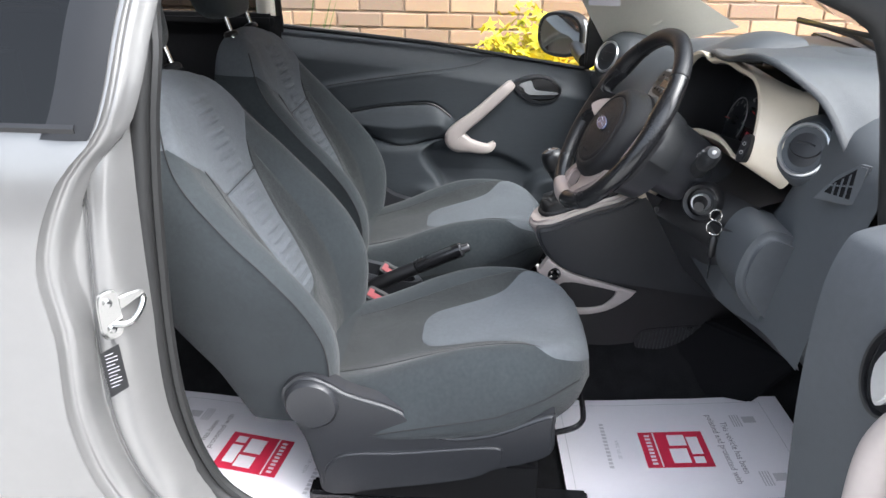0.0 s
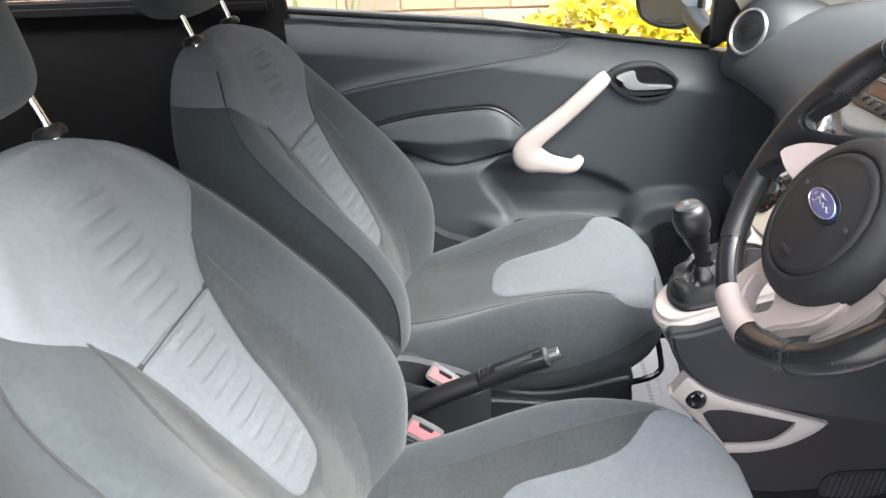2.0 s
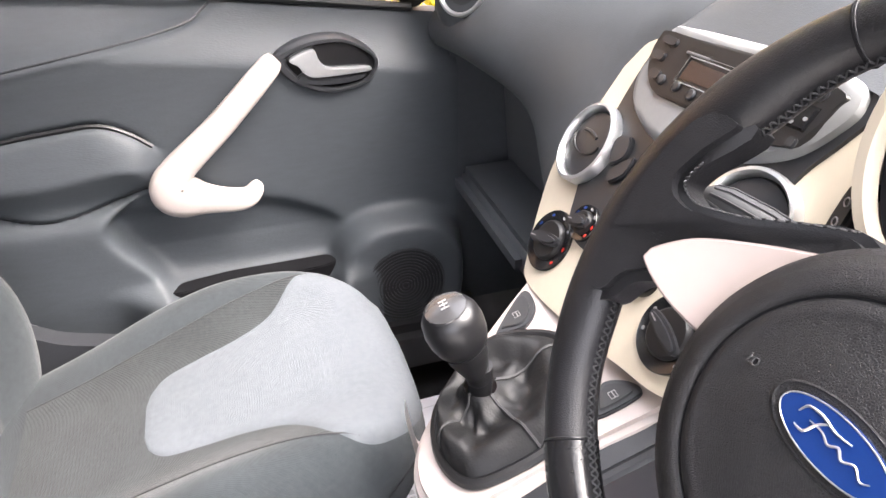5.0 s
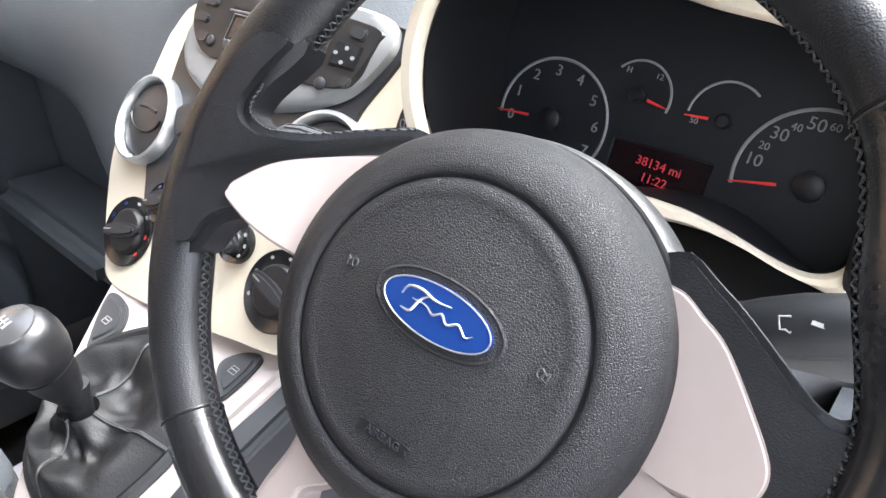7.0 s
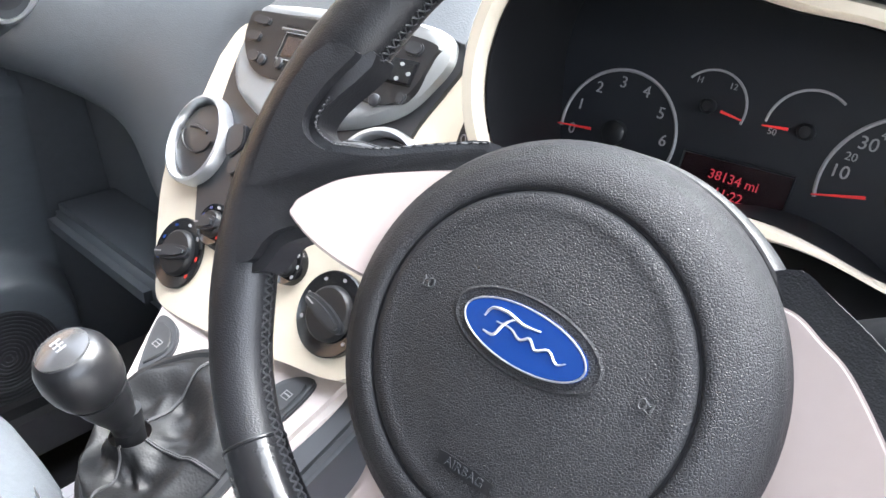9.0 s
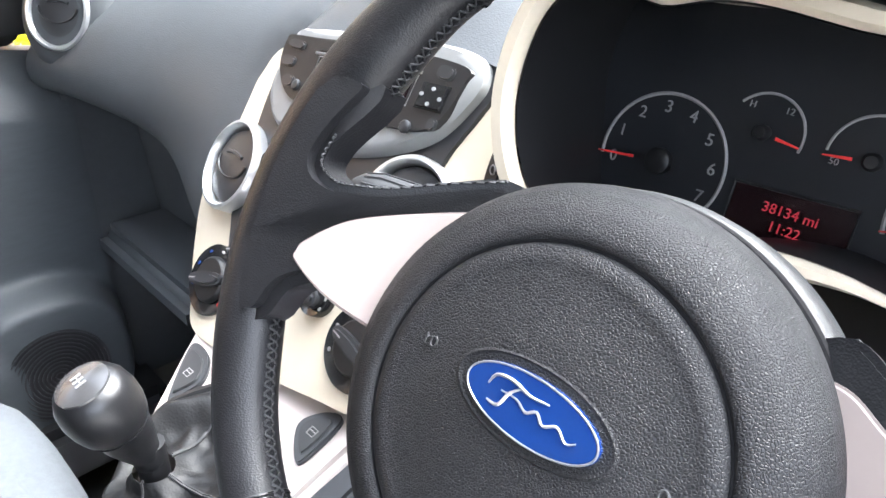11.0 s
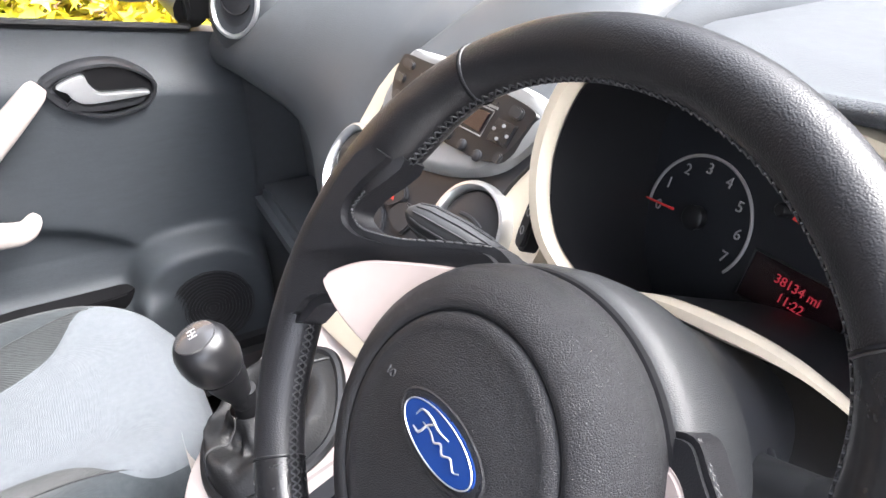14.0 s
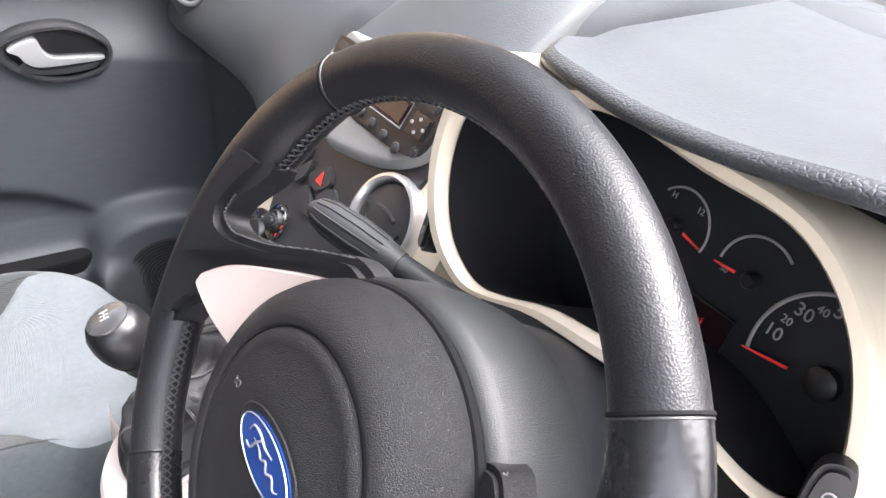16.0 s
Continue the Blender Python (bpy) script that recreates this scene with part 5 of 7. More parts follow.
knob = part("knob", lathe([(0.0115, 0.0), (0.0130, 0.003), (0.0118, 0.008), (0.0128, 0.014), (0.0160, 0.024), (0.0198, 0.038), (0.0218, 0.051), (0.0226, 0.0525), (0.0258, 0.058), (0.0282, 0.068), (0.0288, 0.079), (0.0272, 0.090), (0.0225, 0.099), (0.012, 0.1045), (0, 0.105)], KM, 36), KNOB_SKIN, lever, "worn black gear knob")
part("knob_joint", tube([KM @ Vector((0.0230 * math.cos(a), 0.0230 * math.sin(a), 0.0525)) for a in [2 * math.pi * k / 32 for k in range(32)]], 0.0008, 5, closed=True), GAP_DARK, knob)
part("gear_plate", lathe([(0.020, 0.0), (0.0195, 0.002), (0.012, 0.005), (0, 0.0058)], KM @ Matrix.Translation((0, 0, 0.100)), 30), KNOB_CAP, knob, "satin grey knob cap")
part("gear_pattern", merge(*[slab([(x - 0.0004, -0.004), (x + 0.0004, -0.004), (x + 0.0004, 0.004), (x - 0.0004, 0.004)], KM @ Matrix.Translation((0, 0, 0.1066)), 0.0015, 0) for x in (-0.005, 0, 0.005)] + [slab([(-0.005, -0.0004), (0.005, -0.0004), (0.005, 0.0004), (-0.005, 0.0004)], KM @ Matrix.Translation((0, 0, 0.1066)), 0.0015, 0)]), DIAL_WHITE, knob)

# ---- lower dash, driver's side ----
lower = thing("lower_dash", (0.5, 1.4, 0.6), "dark plastic lower dash around the steering column", "dashboard", kind="structure")
part("column_panel", grid(lambda u, v: Vector((0.50, 1.64, 0.82)).lerp(Vector((0.60, 1.20, 0.88)), u) + Vector((0.12 * v, 0, -0.20 * v - 0.05 * u * v)) + Vector((0.0, 0, 0.0)), 24, 10), SMOOTH_DARK, lower)
# side of the console facing the driver
CS = [(0.271, 0.698), (0.268, 0.680), (0.283, 0.645), (0.318, 0.605), (0.36, 0.580), (0.44, 0.560), (0.55, 0.543), (0.70, 0.525), (0.78, 0.52), (0.78, 0.80), (0.62, 0.85), (0.47, 0.772), (0.40, 0.745), (0.31, 0.708)]
SIDE = lambda y: Matrix(((1, 0, 0, 0), (0, 0, -1, y), (0, 1, 0, 0), (0, 0, 0, 1)))
part("console_side", slab(rounded(CS, 80), SIDE(1.672), 0.04, 0.012, 3), SMOOTH_DARK, lower)
part("tunnel_side", slab(rounded([(0.34, 0.60), (0.60, 0.60), (0.76, 0.56), (0.74, 0.47), (0.68, 0.405), (0.55, 0.37), (0.42, 0.355), (0.36, 0.40)], 60), SIDE(1.68), 0.24, 0.02, 3), BLACK, lower)
part("console_fill", block((0.44, 1.72, 0.40), (0.80, 1.97, 0.72), 0.02), BLACK, lower)
# white bracket with pocket
bracket = thing("console_pocket", (0.42, 1.67, 0.5), "white-framed triangular pocket low on the console", "pocket")
BO = [(0.278, 0.584), (0.280, 0.592), (0.298, 0.621), (0.303, 0.620), (0.329, 0.600), (0.365, 0.582), (0.422, 0.566), (0.515, 0.541), (0.520, 0.538), (0.509, 0.522), (0.480, 0.498), (0.452, 0.483), (0.418, 0.473), (0.385, 0.470), (0.376, 0.472), (0.336, 0.520)]
BI = [(0.330, 0.549), (0.331, 0.552), (0.336, 0.557), (0.342, 0.559), (0.354, 0.560), (0.371, 0.560), (0.420, 0.551), (0.470, 0.541), (0.474, 0.538), (0.470, 0.525), (0.456, 0.507), (0.441, 0.496), (0.41, 0.489), (0.378, 0.487), (0.369, 0.489), (0.342, 0.528)]
part("frame", frame_ring(rounded(BO, 96), rounded(BI, 96), SIDE(1.674), 0.004, 0.02, 0.003), WHITE_TRIM, bracket, "white gloss frame")
part("recess", slab(rounded(BI, 96), SIDE(1.676), 0.005, 0), BLACK, bracket)
part("screw", lathe([(0.006, 0), (0.005, 0.002), (0, 0.002)], SIDE(1.670) @ Matrix.Translation((0.487, 0.527, 0)), 14), BLACK, bracket)
part("socket", lathe([(0.016, -0.01), (0.016, 0.006), (0.011, 0.009), (0.006, 0.004), (0, 0.004)], axes((0.316, 1.668, 0.584), (-0.4, -0.85, 0.3)), 24), GLOSS_BLACK, bracket)
vent_low = thing("footwell_vent", (0.60, 1.66, 0.41), "black slatted footwell vent", "air vent")
part("mouth", slab(rounded([(0.545, 0.372), (0.60, 0.372), (0.65, 0.392), (0.688, 0.430), (0.695, 0.446), (0.62, 0.438), (0.55, 0.422)], 40), SIDE(1.678), 0.004, 0), BLACK, vent_low)
for k in range(15):
    x = 0.550 + 0.0092 * k
    lo, hi = curve([(0.545, 0.374), (0.60, 0.374), (0.65, 0.394), (0.688, 0.431)], x), curve([(0.545, 0.420), (0.62, 0.436), (0.69, 0.444)], x)
    part("slat", slab([(x, lo), (x + 0.0035, lo), (x + 0.0075, hi), (x + 0.0040, hi)], SIDE(1.676), 0.004, 0), SMOOTH_DARK, vent_low)
part("plug", lathe([(0.007, 0), (0.005, 0.003), (0, 0.003)], SIDE(1.674) @ Matrix.Translation((0.672, 0.438, 0)), 14), BLACK, vent_low)
# pedal box panel
foot = bmesh.new()
for p in ((0.688, 1.637, 0.268), (0.85, 1.672, 0.455), (0.60, 1.700, 0.365), (0.70, 1.705, 0.455), (0.92, 1.56, 0.42), (0.82, 1.588, 0.275), (0.92, 1.74, 0.25), (0.64, 1.72, 0.25), (0.92, 1.74, 0.46)):
    foot.verts.new(p)
bmesh.ops.convex_hull(foot, input=foot.verts)
bmesh.ops.bevel(foot, geom=foot.edges[:], offset=0.007, segments=3, affect="EDGES")
part("pedal_cover", foot, GAP_DARK, lower, angle=35)
part("cover_bolt", lathe([(0.009, -0.004), (0.009, 0.003), (0.006, 0.004), (0, 0.002)], axes((0.776, 1.627, 0.330), (-0.25, -0.90, 0.35)), 18), BLACK, lower)
for x, y in ((0.92, 1.42), (0.94, 1.30), (0.95, 1.53)):
    pd = thing("pedal", (x, y, 0.4), "black rubber foot pedal", "pedal", "pedals")
    part("pedal_arm", tube([(x + 0.10, y, 0.62), (x + 0.05, y, 0.50), (x, y, 0.44)], 0.009, 8), BLACK, pd)
    part("pedal_pad", block((x - 0.012, y - 0.03, 0.40), (x + 0.006, y + 0.03, 0.46), 0.005), RUBBER, pd)

# knee bolster by the near door
part("knee_panel", slab(rounded([(0.575, 0.80), (0.582, 0.868), (0.613, 0.903), (0.66, 0.893), (0.702, 0.870), (0.775, 0.84), (0.79, 0.74), (0.755, 0.628), (0.69, 0.675), (0.62, 0.735)], 60), SIDE(1.19), 0.13, 0.016, 5), DASH, lower, angle=60)

# driver's side vent and demister grille
vent_near = thing("side_air_vent", (0.68, 1.27, 1.03), "round driver's side air vent with silver ring", "air vent", "air vents")
NV = axes((0.676, 1.280, 1.025), (-0.78, -0.56, 0.28))
round_vent(vent_near, NV, 0.047)
part("pod", lathe([(0.072, -0.08), (0.066, -0.03), (0.056, -0.006), (0.050, 0.001)], NV, 40), DASH, vent_near)
dem = thing("demister_vent", (0.69, 1.13, 1.0), "black angular demister vent in the dash end", "air vent")
DV = axes((0.675, 1.145, 1.0), (-0.80, -0.58, 0.12))
part("surround", slab([(-0.030, -0.022), (0.040, -0.016), (0.041, 0.048), (0.026, 0.048), (-0.004, 0.022)], DV @ Matrix.Translation((0, 0, 0.004)), 0.02, 0.003), DASH, dem)
part("mouth", slab([(-0.014, -0.007), (0.026, -0.007), (0.024, 0.040), (-0.002, 0.014)], DV @ Matrix.Translation((0, 0, 0.0052)), 0.004, 0), GAP_DARK, dem)
for k in range(3):
    x = -0.002 + 0.0095 * k
    part("slat", slab([(x, -0.007), (x + 0.0025, -0.007), (x + 0.0025, 0.013 + 0.009 * k), (x, 0.011 + 0.009 * k)], DV @ Matrix.Translation((0, 0, 0.0066)), 0.003, 0), DASH, dem)
part("slat", slab([(-0.012, 0.004), (0.026, 0.012), (0.026, 0.0145), (-0.010, 0.0065)], DV @ Matrix.Translation((0, 0, 0.0070)), 0.003, 0), DASH, dem)

# ---- instrument cluster ----
GM = axes((0.668, 1.515, 1.025), (-0.966, 0, 0.259))


def G(x, y, z=0.0):
    return GM @ Vector((x, y, z))


def Yz(y, z):
    """Place on the dial face from a place across the car and a height."""
    return (-(y - 1.515), (z - 1.025) / 0.966)


cluster = thing("instrument_cluster", (0.66, 1.515, 0.97), "dark instrument cluster with four dials in cream surround", "instrument cluster")
# opening of the cream surround, at its front edge
OPEN = rounded([(-0.131, 0.025), (-0.124, -0.005), (-0.110, -0.031), (-0.092, -0.046), (-0.070, -0.053), (-0.045, -0.046), (-0.010, -0.031), (0.035, -0.023), (0.070, -0.022), (0.100, -0.026), (0.135, -0.034), (0.157, -0.033), (0.169, -0.022),
                (0.173, 0.004), (0.160, 0.040), (0.140, 0.070), (0.115, 0.090), (0.088, 0.099), (0.045, 0.100), (0.0, 0.104), (-0.030, 0.102), (-0.058, 0.094), (-0.082, 0.100), (-0.106, 0.098), (-0.122, 0.083), (-0.130, 0.057)], 104)
BM = axes((0.578, 1.515, 1.025), (-0.966, 0, 0.259))


c0 = Vector((0.02, 0.02))


def rake(x):
    """The surround stands further out towards the car's middle."""
    return 0.003 - (0.25 if x < 0 else 0.2) * x


def bent(bm):
    inv = BM.inverted()
    for v in bm.verts:
        p = inv @ v.co
        p.z += rake(p.x)
        v.co = BM @ p
    return bm


def on_front(p):
    return BM @ Vector((p[0], p[1], rake(p[0])))


back_open = [(p[0] * 1.10 + 0.004, p[1] * (1.0 if p[1] > 0 else 2.0)) for p in OPEN]
part("dial_face", slab([(p[0] * 1.02, p[1] * 1.02) for p in back_open], GM, 0.012, 0), DIAL_FACE, cluster)
def sleeve_start(p):
    q = c0 + (Vector(p) - c0) * 0.985
    return BM @ Vector((q.x, q.y, rake(p[0]) - 0.004))


part("dark_sleeve", grid(lambda u, v: sleeve_start(OPEN[int(round(u * 104)) % 104]).lerp(G(*back_open[int(round(u * 104)) % 104], 0.0), v), 104, 5, wrap=True), BLACK, cluster)
outer = [tuple(Vector(p) + (Vector(p) - c0).normalized() * 0.014) for p in OPEN]
surround = part("cream_surround", bent(frame_ring(outer, OPEN, BM, 0.0, 0.005, 0.005)), CREAM, cluster, "cream gloss surround")


def cheek(u, v):
    i = int(round(u * 104)) % 104
    a = on_front(outer[i])
    q = c0 + (Vector(back_open[i]) - c0) * 1.16
    b = GM @ Vector((q.x, min(q.y, 0.088), -0.02))
    return a.lerp(b, v)


part("cream_sleeve", grid(cheek, 104, 8, wrap=True), CREAM, cluster)


def arc(cx, cy, r, a0, a1, n=40):
    return [G(cx + r * math.cos(math.radians(a0 + (a1 - a0) * k / n)), cy + r * math.sin(math.radians(a0 + (a1 - a0) * k / n)), 0.001) for k in range(n + 1)]


def gauge(name, label, y, z, r, a0, a1, marks, size, needle, ring_r=0.0014):
    g = thing(name, G(*Yz(y, z)), label, "dial", "dials")
    cx, cy = Yz(y, z)
    part("arc", tube(arc(cx, cy, r, a0, a1), ring_r, 5), DIAL_WHITE, g)
    for text, a, k in marks:
        t = math.radians(a)
        part("figure", lettering(text, size * k, GM @ Matrix.Translation((cx + r * 0.80 * math.cos(t), cy + r * 0.80 * math.sin(t), 0.001))), DIAL_WHITE, g)
    t = math.radians(needle)
    d = Vector((math.cos(t), math.sin(t)))
    s = Vector((-d.y, d.x))
    q = Vector((cx, cy))
    tip = q + d * r * 1.02
    part("needle", slab([tuple(q + d * r * 0.40 + s * 0.0011), tuple(q + d * r * 0.40 - s * 0.0011), tuple(tip - s * 0.0005), tuple(tip + s * 0.0005)], GM @ Matrix.Translation((0, 0, 0.006)), 0.001, 0), DIAL_RED, g)
    part("boss", lathe([(r * 0.2, 0), (r * 0.2, 0.007), (r * 0.14, 0.009), (0, 0.009)], GM @ Matrix.Translation((cx, cy, 0)), 24), BLACK, g)
    return g


gauge("rev_counter", "black rev counter with pale figures to seven", 1.5915, 0.999, 0.049, 188, -32,
      [(str(k), 190 - 30.5 * k, 1.0) for k in range(8)], 0.0125, 186)
gauge("speedometer", "black speedometer with pale figures", 1.389, 1.012, 0.052, 196, -20,
      [(str(10 + 20 * k), 172 - 33 * k, 1.0) for k in range(6)] + [(str(20 + 20 * k), 156 - 33 * k, 0.62) for k in range(4)], 0.0125, 194)
gauge("fuel_gauge", "small black fuel gauge", 1.527, 1.036, 0.026, 140, -15, [("H", 128, 0.5), ("12", 55, 0.5)], 0.0125, -8, 0.0010)
gauge("temperature_gauge", "small black temperature gauge", 1.458, 1.036, 0.028, 180, 55, [("50", 195, 0.5)], 0.0125, 186, 0.0010)
disp = thing("trip_display", G(*Yz(1.49, 0.988)), "dark trip display with dim red figures", "display")
LX, LY = Yz(1.4925, 0.988)
part("screen", slab([(LX - 0.040, LY - 0.022), (LX + 0.038, LY - 0.016), (LX + 0.038, LY + 0.018), (LX - 0.040, LY + 0.014)], GM @ Matrix.Translation((0, 0, 0.0012)), 0.001, 0), LCD, disp)
part("screen_rim", tube([G(LX + a, LY + b, 0.002) for a, b in ((-0.041, -0.023), (0.039, -0.017), (0.039, 0.019), (-0.041, 0.015))], 0.0011, 5, closed=True), BLACK, disp)
part("mileage", lettering("38134 mi", 0.0098, GM @ Matrix.Translation((LX, LY + 0.004, 0.0022))), LCD_RED, disp)
part("clock", lettering("11:22", 0.0098, GM @ Matrix.Translation((LX, LY - 0.0075, 0.0022))), LCD_RED, disp)

# hood over the cluster
hood = thing("cluster_hood", (0.62, 1.5, 1.15), "grained charcoal hood over the instruments", "hood")


HOOD_Z = [(-1.625, 1.142), (-1.59, 1.145), (-1.51, 1.147), (-1.44, 1.157), (-1.365, 1.173), (-1.32, 1.173), (-1.28, 1.158), (-1.24, 1.118), (-1.19, 1.048)]
HOOD_X = [(-1.625, 0.615), (-1.605, 0.590), (-1.55, 0.583), (-1.40, 0.578), (-1.34, 0.588), (-1.28, 0.622), (-1.24, 0.668), (-1.19, 0.700)]


def hood_fn(u, v):
    y = 1.625 - 0.435 * u
    top, x0 = curve(HOOD_Z, -y), curve(HOOD_X, -y)
    # underside, rolled front lip, then the top running back to the windscreen
    if v < 0.2 - 1e-6:
        t = v / 0.2
        return Vector((x0 + 0.05 - 0.043 * t, y, top - 0.013 + 0.001 * t))
    if v < 0.6 - 1e-6:
        t = (v - 0.2) / 0.4
        a = math.pi * (t * 0.95 - 0.5)
        return Vector((x0 + 0.009 - 0.009 * math.cos(a), y, top - 0.006 + 0.006 * math.sin(a)))
    t = (v - 0.6) / 0.4
    p = Vector((x0 + 0.010, y, top)).lerp(Vector((0.90, y, curve([(-1.62, 1.150), (-1.30, 1.150), (-1.19, 1.10)], -y))), t)
    p.z -= 0.004 * math.sin(math.pi * min(1, t * 6)) * (1 if t < 0.17 else 0)
    return p


part("hood_lip", grid(lambda u, v: hood_fn(u, 0.6 * v), 48, 18), HOOD_GRAIN, hood, "coarse-grained rolled lip", angle=70)
part("hood_top", grid(lambda u, v: hood_fn(u, 0.6 + 0.4 * v), 48, 12), DASH, hood, angle=70)
# light switch on the surround
for pos, nrm in (((0.541, 1.645, 0.997), (-0.9, 0.35, 0.25)), ((0.596, 1.333, 1.010), (-0.85, -0.45, 0.25))):
    ls = thing("dimmer_switch", pos, "black rocker switch on the cream surround", "switch", "rocker switches")
    m = axes(pos, nrm)
    part("rocker", slab(rounded([(-0.009, -0.024), (0.007, -0.022), (0.009, 0.0), (0.005, 0.024), (-0.009, 0.022), (-0.012, 0)], 30), m @ Matrix.Translation((0, 0, 0.006)), 0.014, 0.003), BLACK, ls)
    for dz in (-0.008, 0.008):
        part("mark", tube([m @ Vector((0.0032 * math.cos(a) - 0.001, dz + 0.0032 * math.sin(a), 0.0064)) for a in [2 * math.pi * k / 14 for k in range(14)]], 0.0006, 5, closed=True), DIAL_WHITE, ls)

# ---- steering wheel ----
TA, TY = radians(30.45), radians(5.1)
WN = Vector((-math.cos(TA) * math.cos(TY), -math.cos(TA) * math.sin(TY), math.sin(TA)))
WC = Vector((0.3902, 1.4732, 1.0224))
WM = axes(WC, WN) @ Euler((0, 0, radians(-5))).to_matrix().to_4x4()
wheel = thing("steering_wheel", WC, "black leather steering wheel with pale spoke inserts", "steering wheel")


def W(x, y, z=0.0):
    return WM @ Vector((x, y, z))


RC, RT = 0.183, 0.0163


def thumb(a):
    """Thumb rests swell the rim inwards above the two side spokes."""
    return math.exp(-((a - 156) / 15) ** 2) + math.exp(-((a - 24) / 15) ** 2) + 0.35 * math.exp(-((a - 205) / 12) ** 2) + 0.35 * math.exp(-((a + 25) / 12) ** 2)


def rim_pt(a, t, lift=0.0):
    """Place on the rim's skin at a degrees round the wheel and t round the tube."""
    k = thumb((a + 90) % 360 - 90)
    rt = RT + 0.0058 * k + lift
    return WM @ (Vector((math.cos(radians(a)), math.sin(radians(a)), 0)) * (RC - 0.0058 * k + rt * math.cos(t)) + Vector((0, 0, (rt - 0.003 * k) * math.sin(t))))


def rim_section(a0, a1, mat, name, grip=0.0, n=60, label=""):
    bm = bmesh.new()
    rings = [[bm.verts.new(rim_pt(a0 + (a1 - a0) * i / n, 2 * math.pi * k / 24, grip)) for k in range(24)] for i in range(n + 1)]
    for p, q in zip(rings, rings[1:]):
        for k in range(24):
            bm.faces.new((p[k], p[(k + 1) % 24], q[(k + 1) % 24], q[k]))
    return part(name, bm, mat, wheel, label)


# seams divide the leather cover
rim_section(46.5, 134, LEATHER, "rim_cover", label="grained black leather rim cover")
rim_section(134, 232, LEATHER, "rim_cover")
rim_section(-52, 46.5, LEATHER_WORN, "rim_cover", label="smooth worn leather rim cover")
rim_section(232, 308, LEATHER_WORN, "rim_cover", 0.0006)
for a in (46.5, 134, 232, -52):
    part("seam", tube([rim_pt(a, 2 * math.pi * k / 24, 0.0001) for k in range(24)], 0.0005, 5, closed=True), WHEEL_THREAD, wheel)
    part("seam_fold", tube([rim_pt(a + 0.45, 2 * math.pi * k / 24, 0.0) for k in range(24)], 0.0010, 5, closed=True), GAP_DARK, wheel)
# baseball stitching along the inner side of the rim: a sunken joint and slanted threads
part("stitch_groove", tube([rim_pt(360 * i / 240, math.pi, -0.0002) for i in range(240)], 0.0016, 6, closed=True), GAP_DARK, wheel)
for lean in (1, -1):
    threads = []
    for i in range(216):
        a = 360 * i / 216
        threads.append(tube([rim_pt(a + lean * 0.75 * (k - 1), math.pi + 0.19 * (k - 1), 0.0004 if k != 1 else 0.0010) for k in range(3)], 0.00065, 5))
    tagged(part("stitching", merge(*threads), WHEEL_THREAD, wheel), kind="stuff")


def spoke_z(x, y):
    """The spokes fall back from the rim towards the hub."""
    k = min(0.66, max(0.33, 0.543 + 5.36 * y))
    return 0.0155 - k * (0.1425 - min(0.150, abs(x)))


def spoke_z_right(x, y):
    return 0.002 - 0.36 * (0.1456 - min(0.150, abs(x)))


def sloped(outline, zf, lift, depth, bevel, n=72, seg=3, exact=False):
    bm = slab(outline if exact else rounded(outline, n), Matrix.Identity(4), depth, bevel, seg)
    for v in bm.verts:
        v.co.z += zf(v.co.x, v.co.y) + lift
        v.co = WM @ v.co
    return bm


def crossed_stitches(pts, name="stitching"):
    """Short threads crossing a seam that runs along the points."""
    line = smooth_line(pts, 60)
    n = WM.to_3x3() @ Vector((0, 0, 1))
    out = []
    for sign in (1, -1):
        for p, q in zip(line[::2], line[2::2]):
            out.append(tube([p + n * 0.0018 * sign, (p + q) / 2 + n * 0.0, q - n * 0.0018 * sign], 0.00065, 5))
    tagged(part(name, merge(*out), WHEEL_THREAD, wheel), kind="stuff")


# side spokes: padded leather round a pale insert
LEFT_LEATHER = [(-0.140, 0.066), (-0.1495, 0.0335), (-0.1515, 0.0215), (-0.1435, 0.0165), (-0.1345, 0.0188), (-0.1204, 0.0252), (-0.100, 0.0392), (-0.078, 0.0515), (-0.060, 0.040), (-0.072, 0.015),
                (-0.098, -0.012), (-0.122, -0.026), (-0.1365, -0.0365), (-0.1435, -0.045), (-0.149, -0.062), (-0.166, -0.066), (-0.180, -0.03), (-0.182, 0.02), (-0.170, 0.062)]
LEFT_INLAY = [(-0.1410, -0.0275), (-0.1427, -0.0215), (-0.1405, -0.0155), (-0.1280, 0.0008), (-0.1100, 0.0146), (-0.0860, 0.0298), (-0.068, 0.036), (-0.066, -0.005), (-0.070, -0.034), (-0.0915, -0.0385), (-0.121, -0.0357)]
RIGHT_LEATHER = [(0.136, 0.070), (0.158, 0.046), (0.1655, 0.0299), (0.1629, 0.0193), (0.1566, 0.0171), (0.1452, 0.0209), (0.1152, 0.037), (0.0948, 0.046), (0.079, 0.052), (0.066, 0.042), (0.074, 0.020),
                 (0.098, -0.010), (0.122, -0.024), (0.1375, -0.0365), (0.1445, -0.045), (0.150, -0.062), (0.166, -0.066), (0.180, -0.03), (0.182, 0.02), (0.172, 0.060)]
RIGHT_INLAY = [(0.1430, -0.030), (0.1475, -0.0215), (0.1456, -0.0096), (0.1310, 0.0060), (0.1120, 0.0228), (0.0985, 0.0296), (0.083, 0.0356), (0.066, 0.030), (0.064, -0.005), (0.070, -0.036), (0.0915, -0.0405), (0.121, -0.0400)]
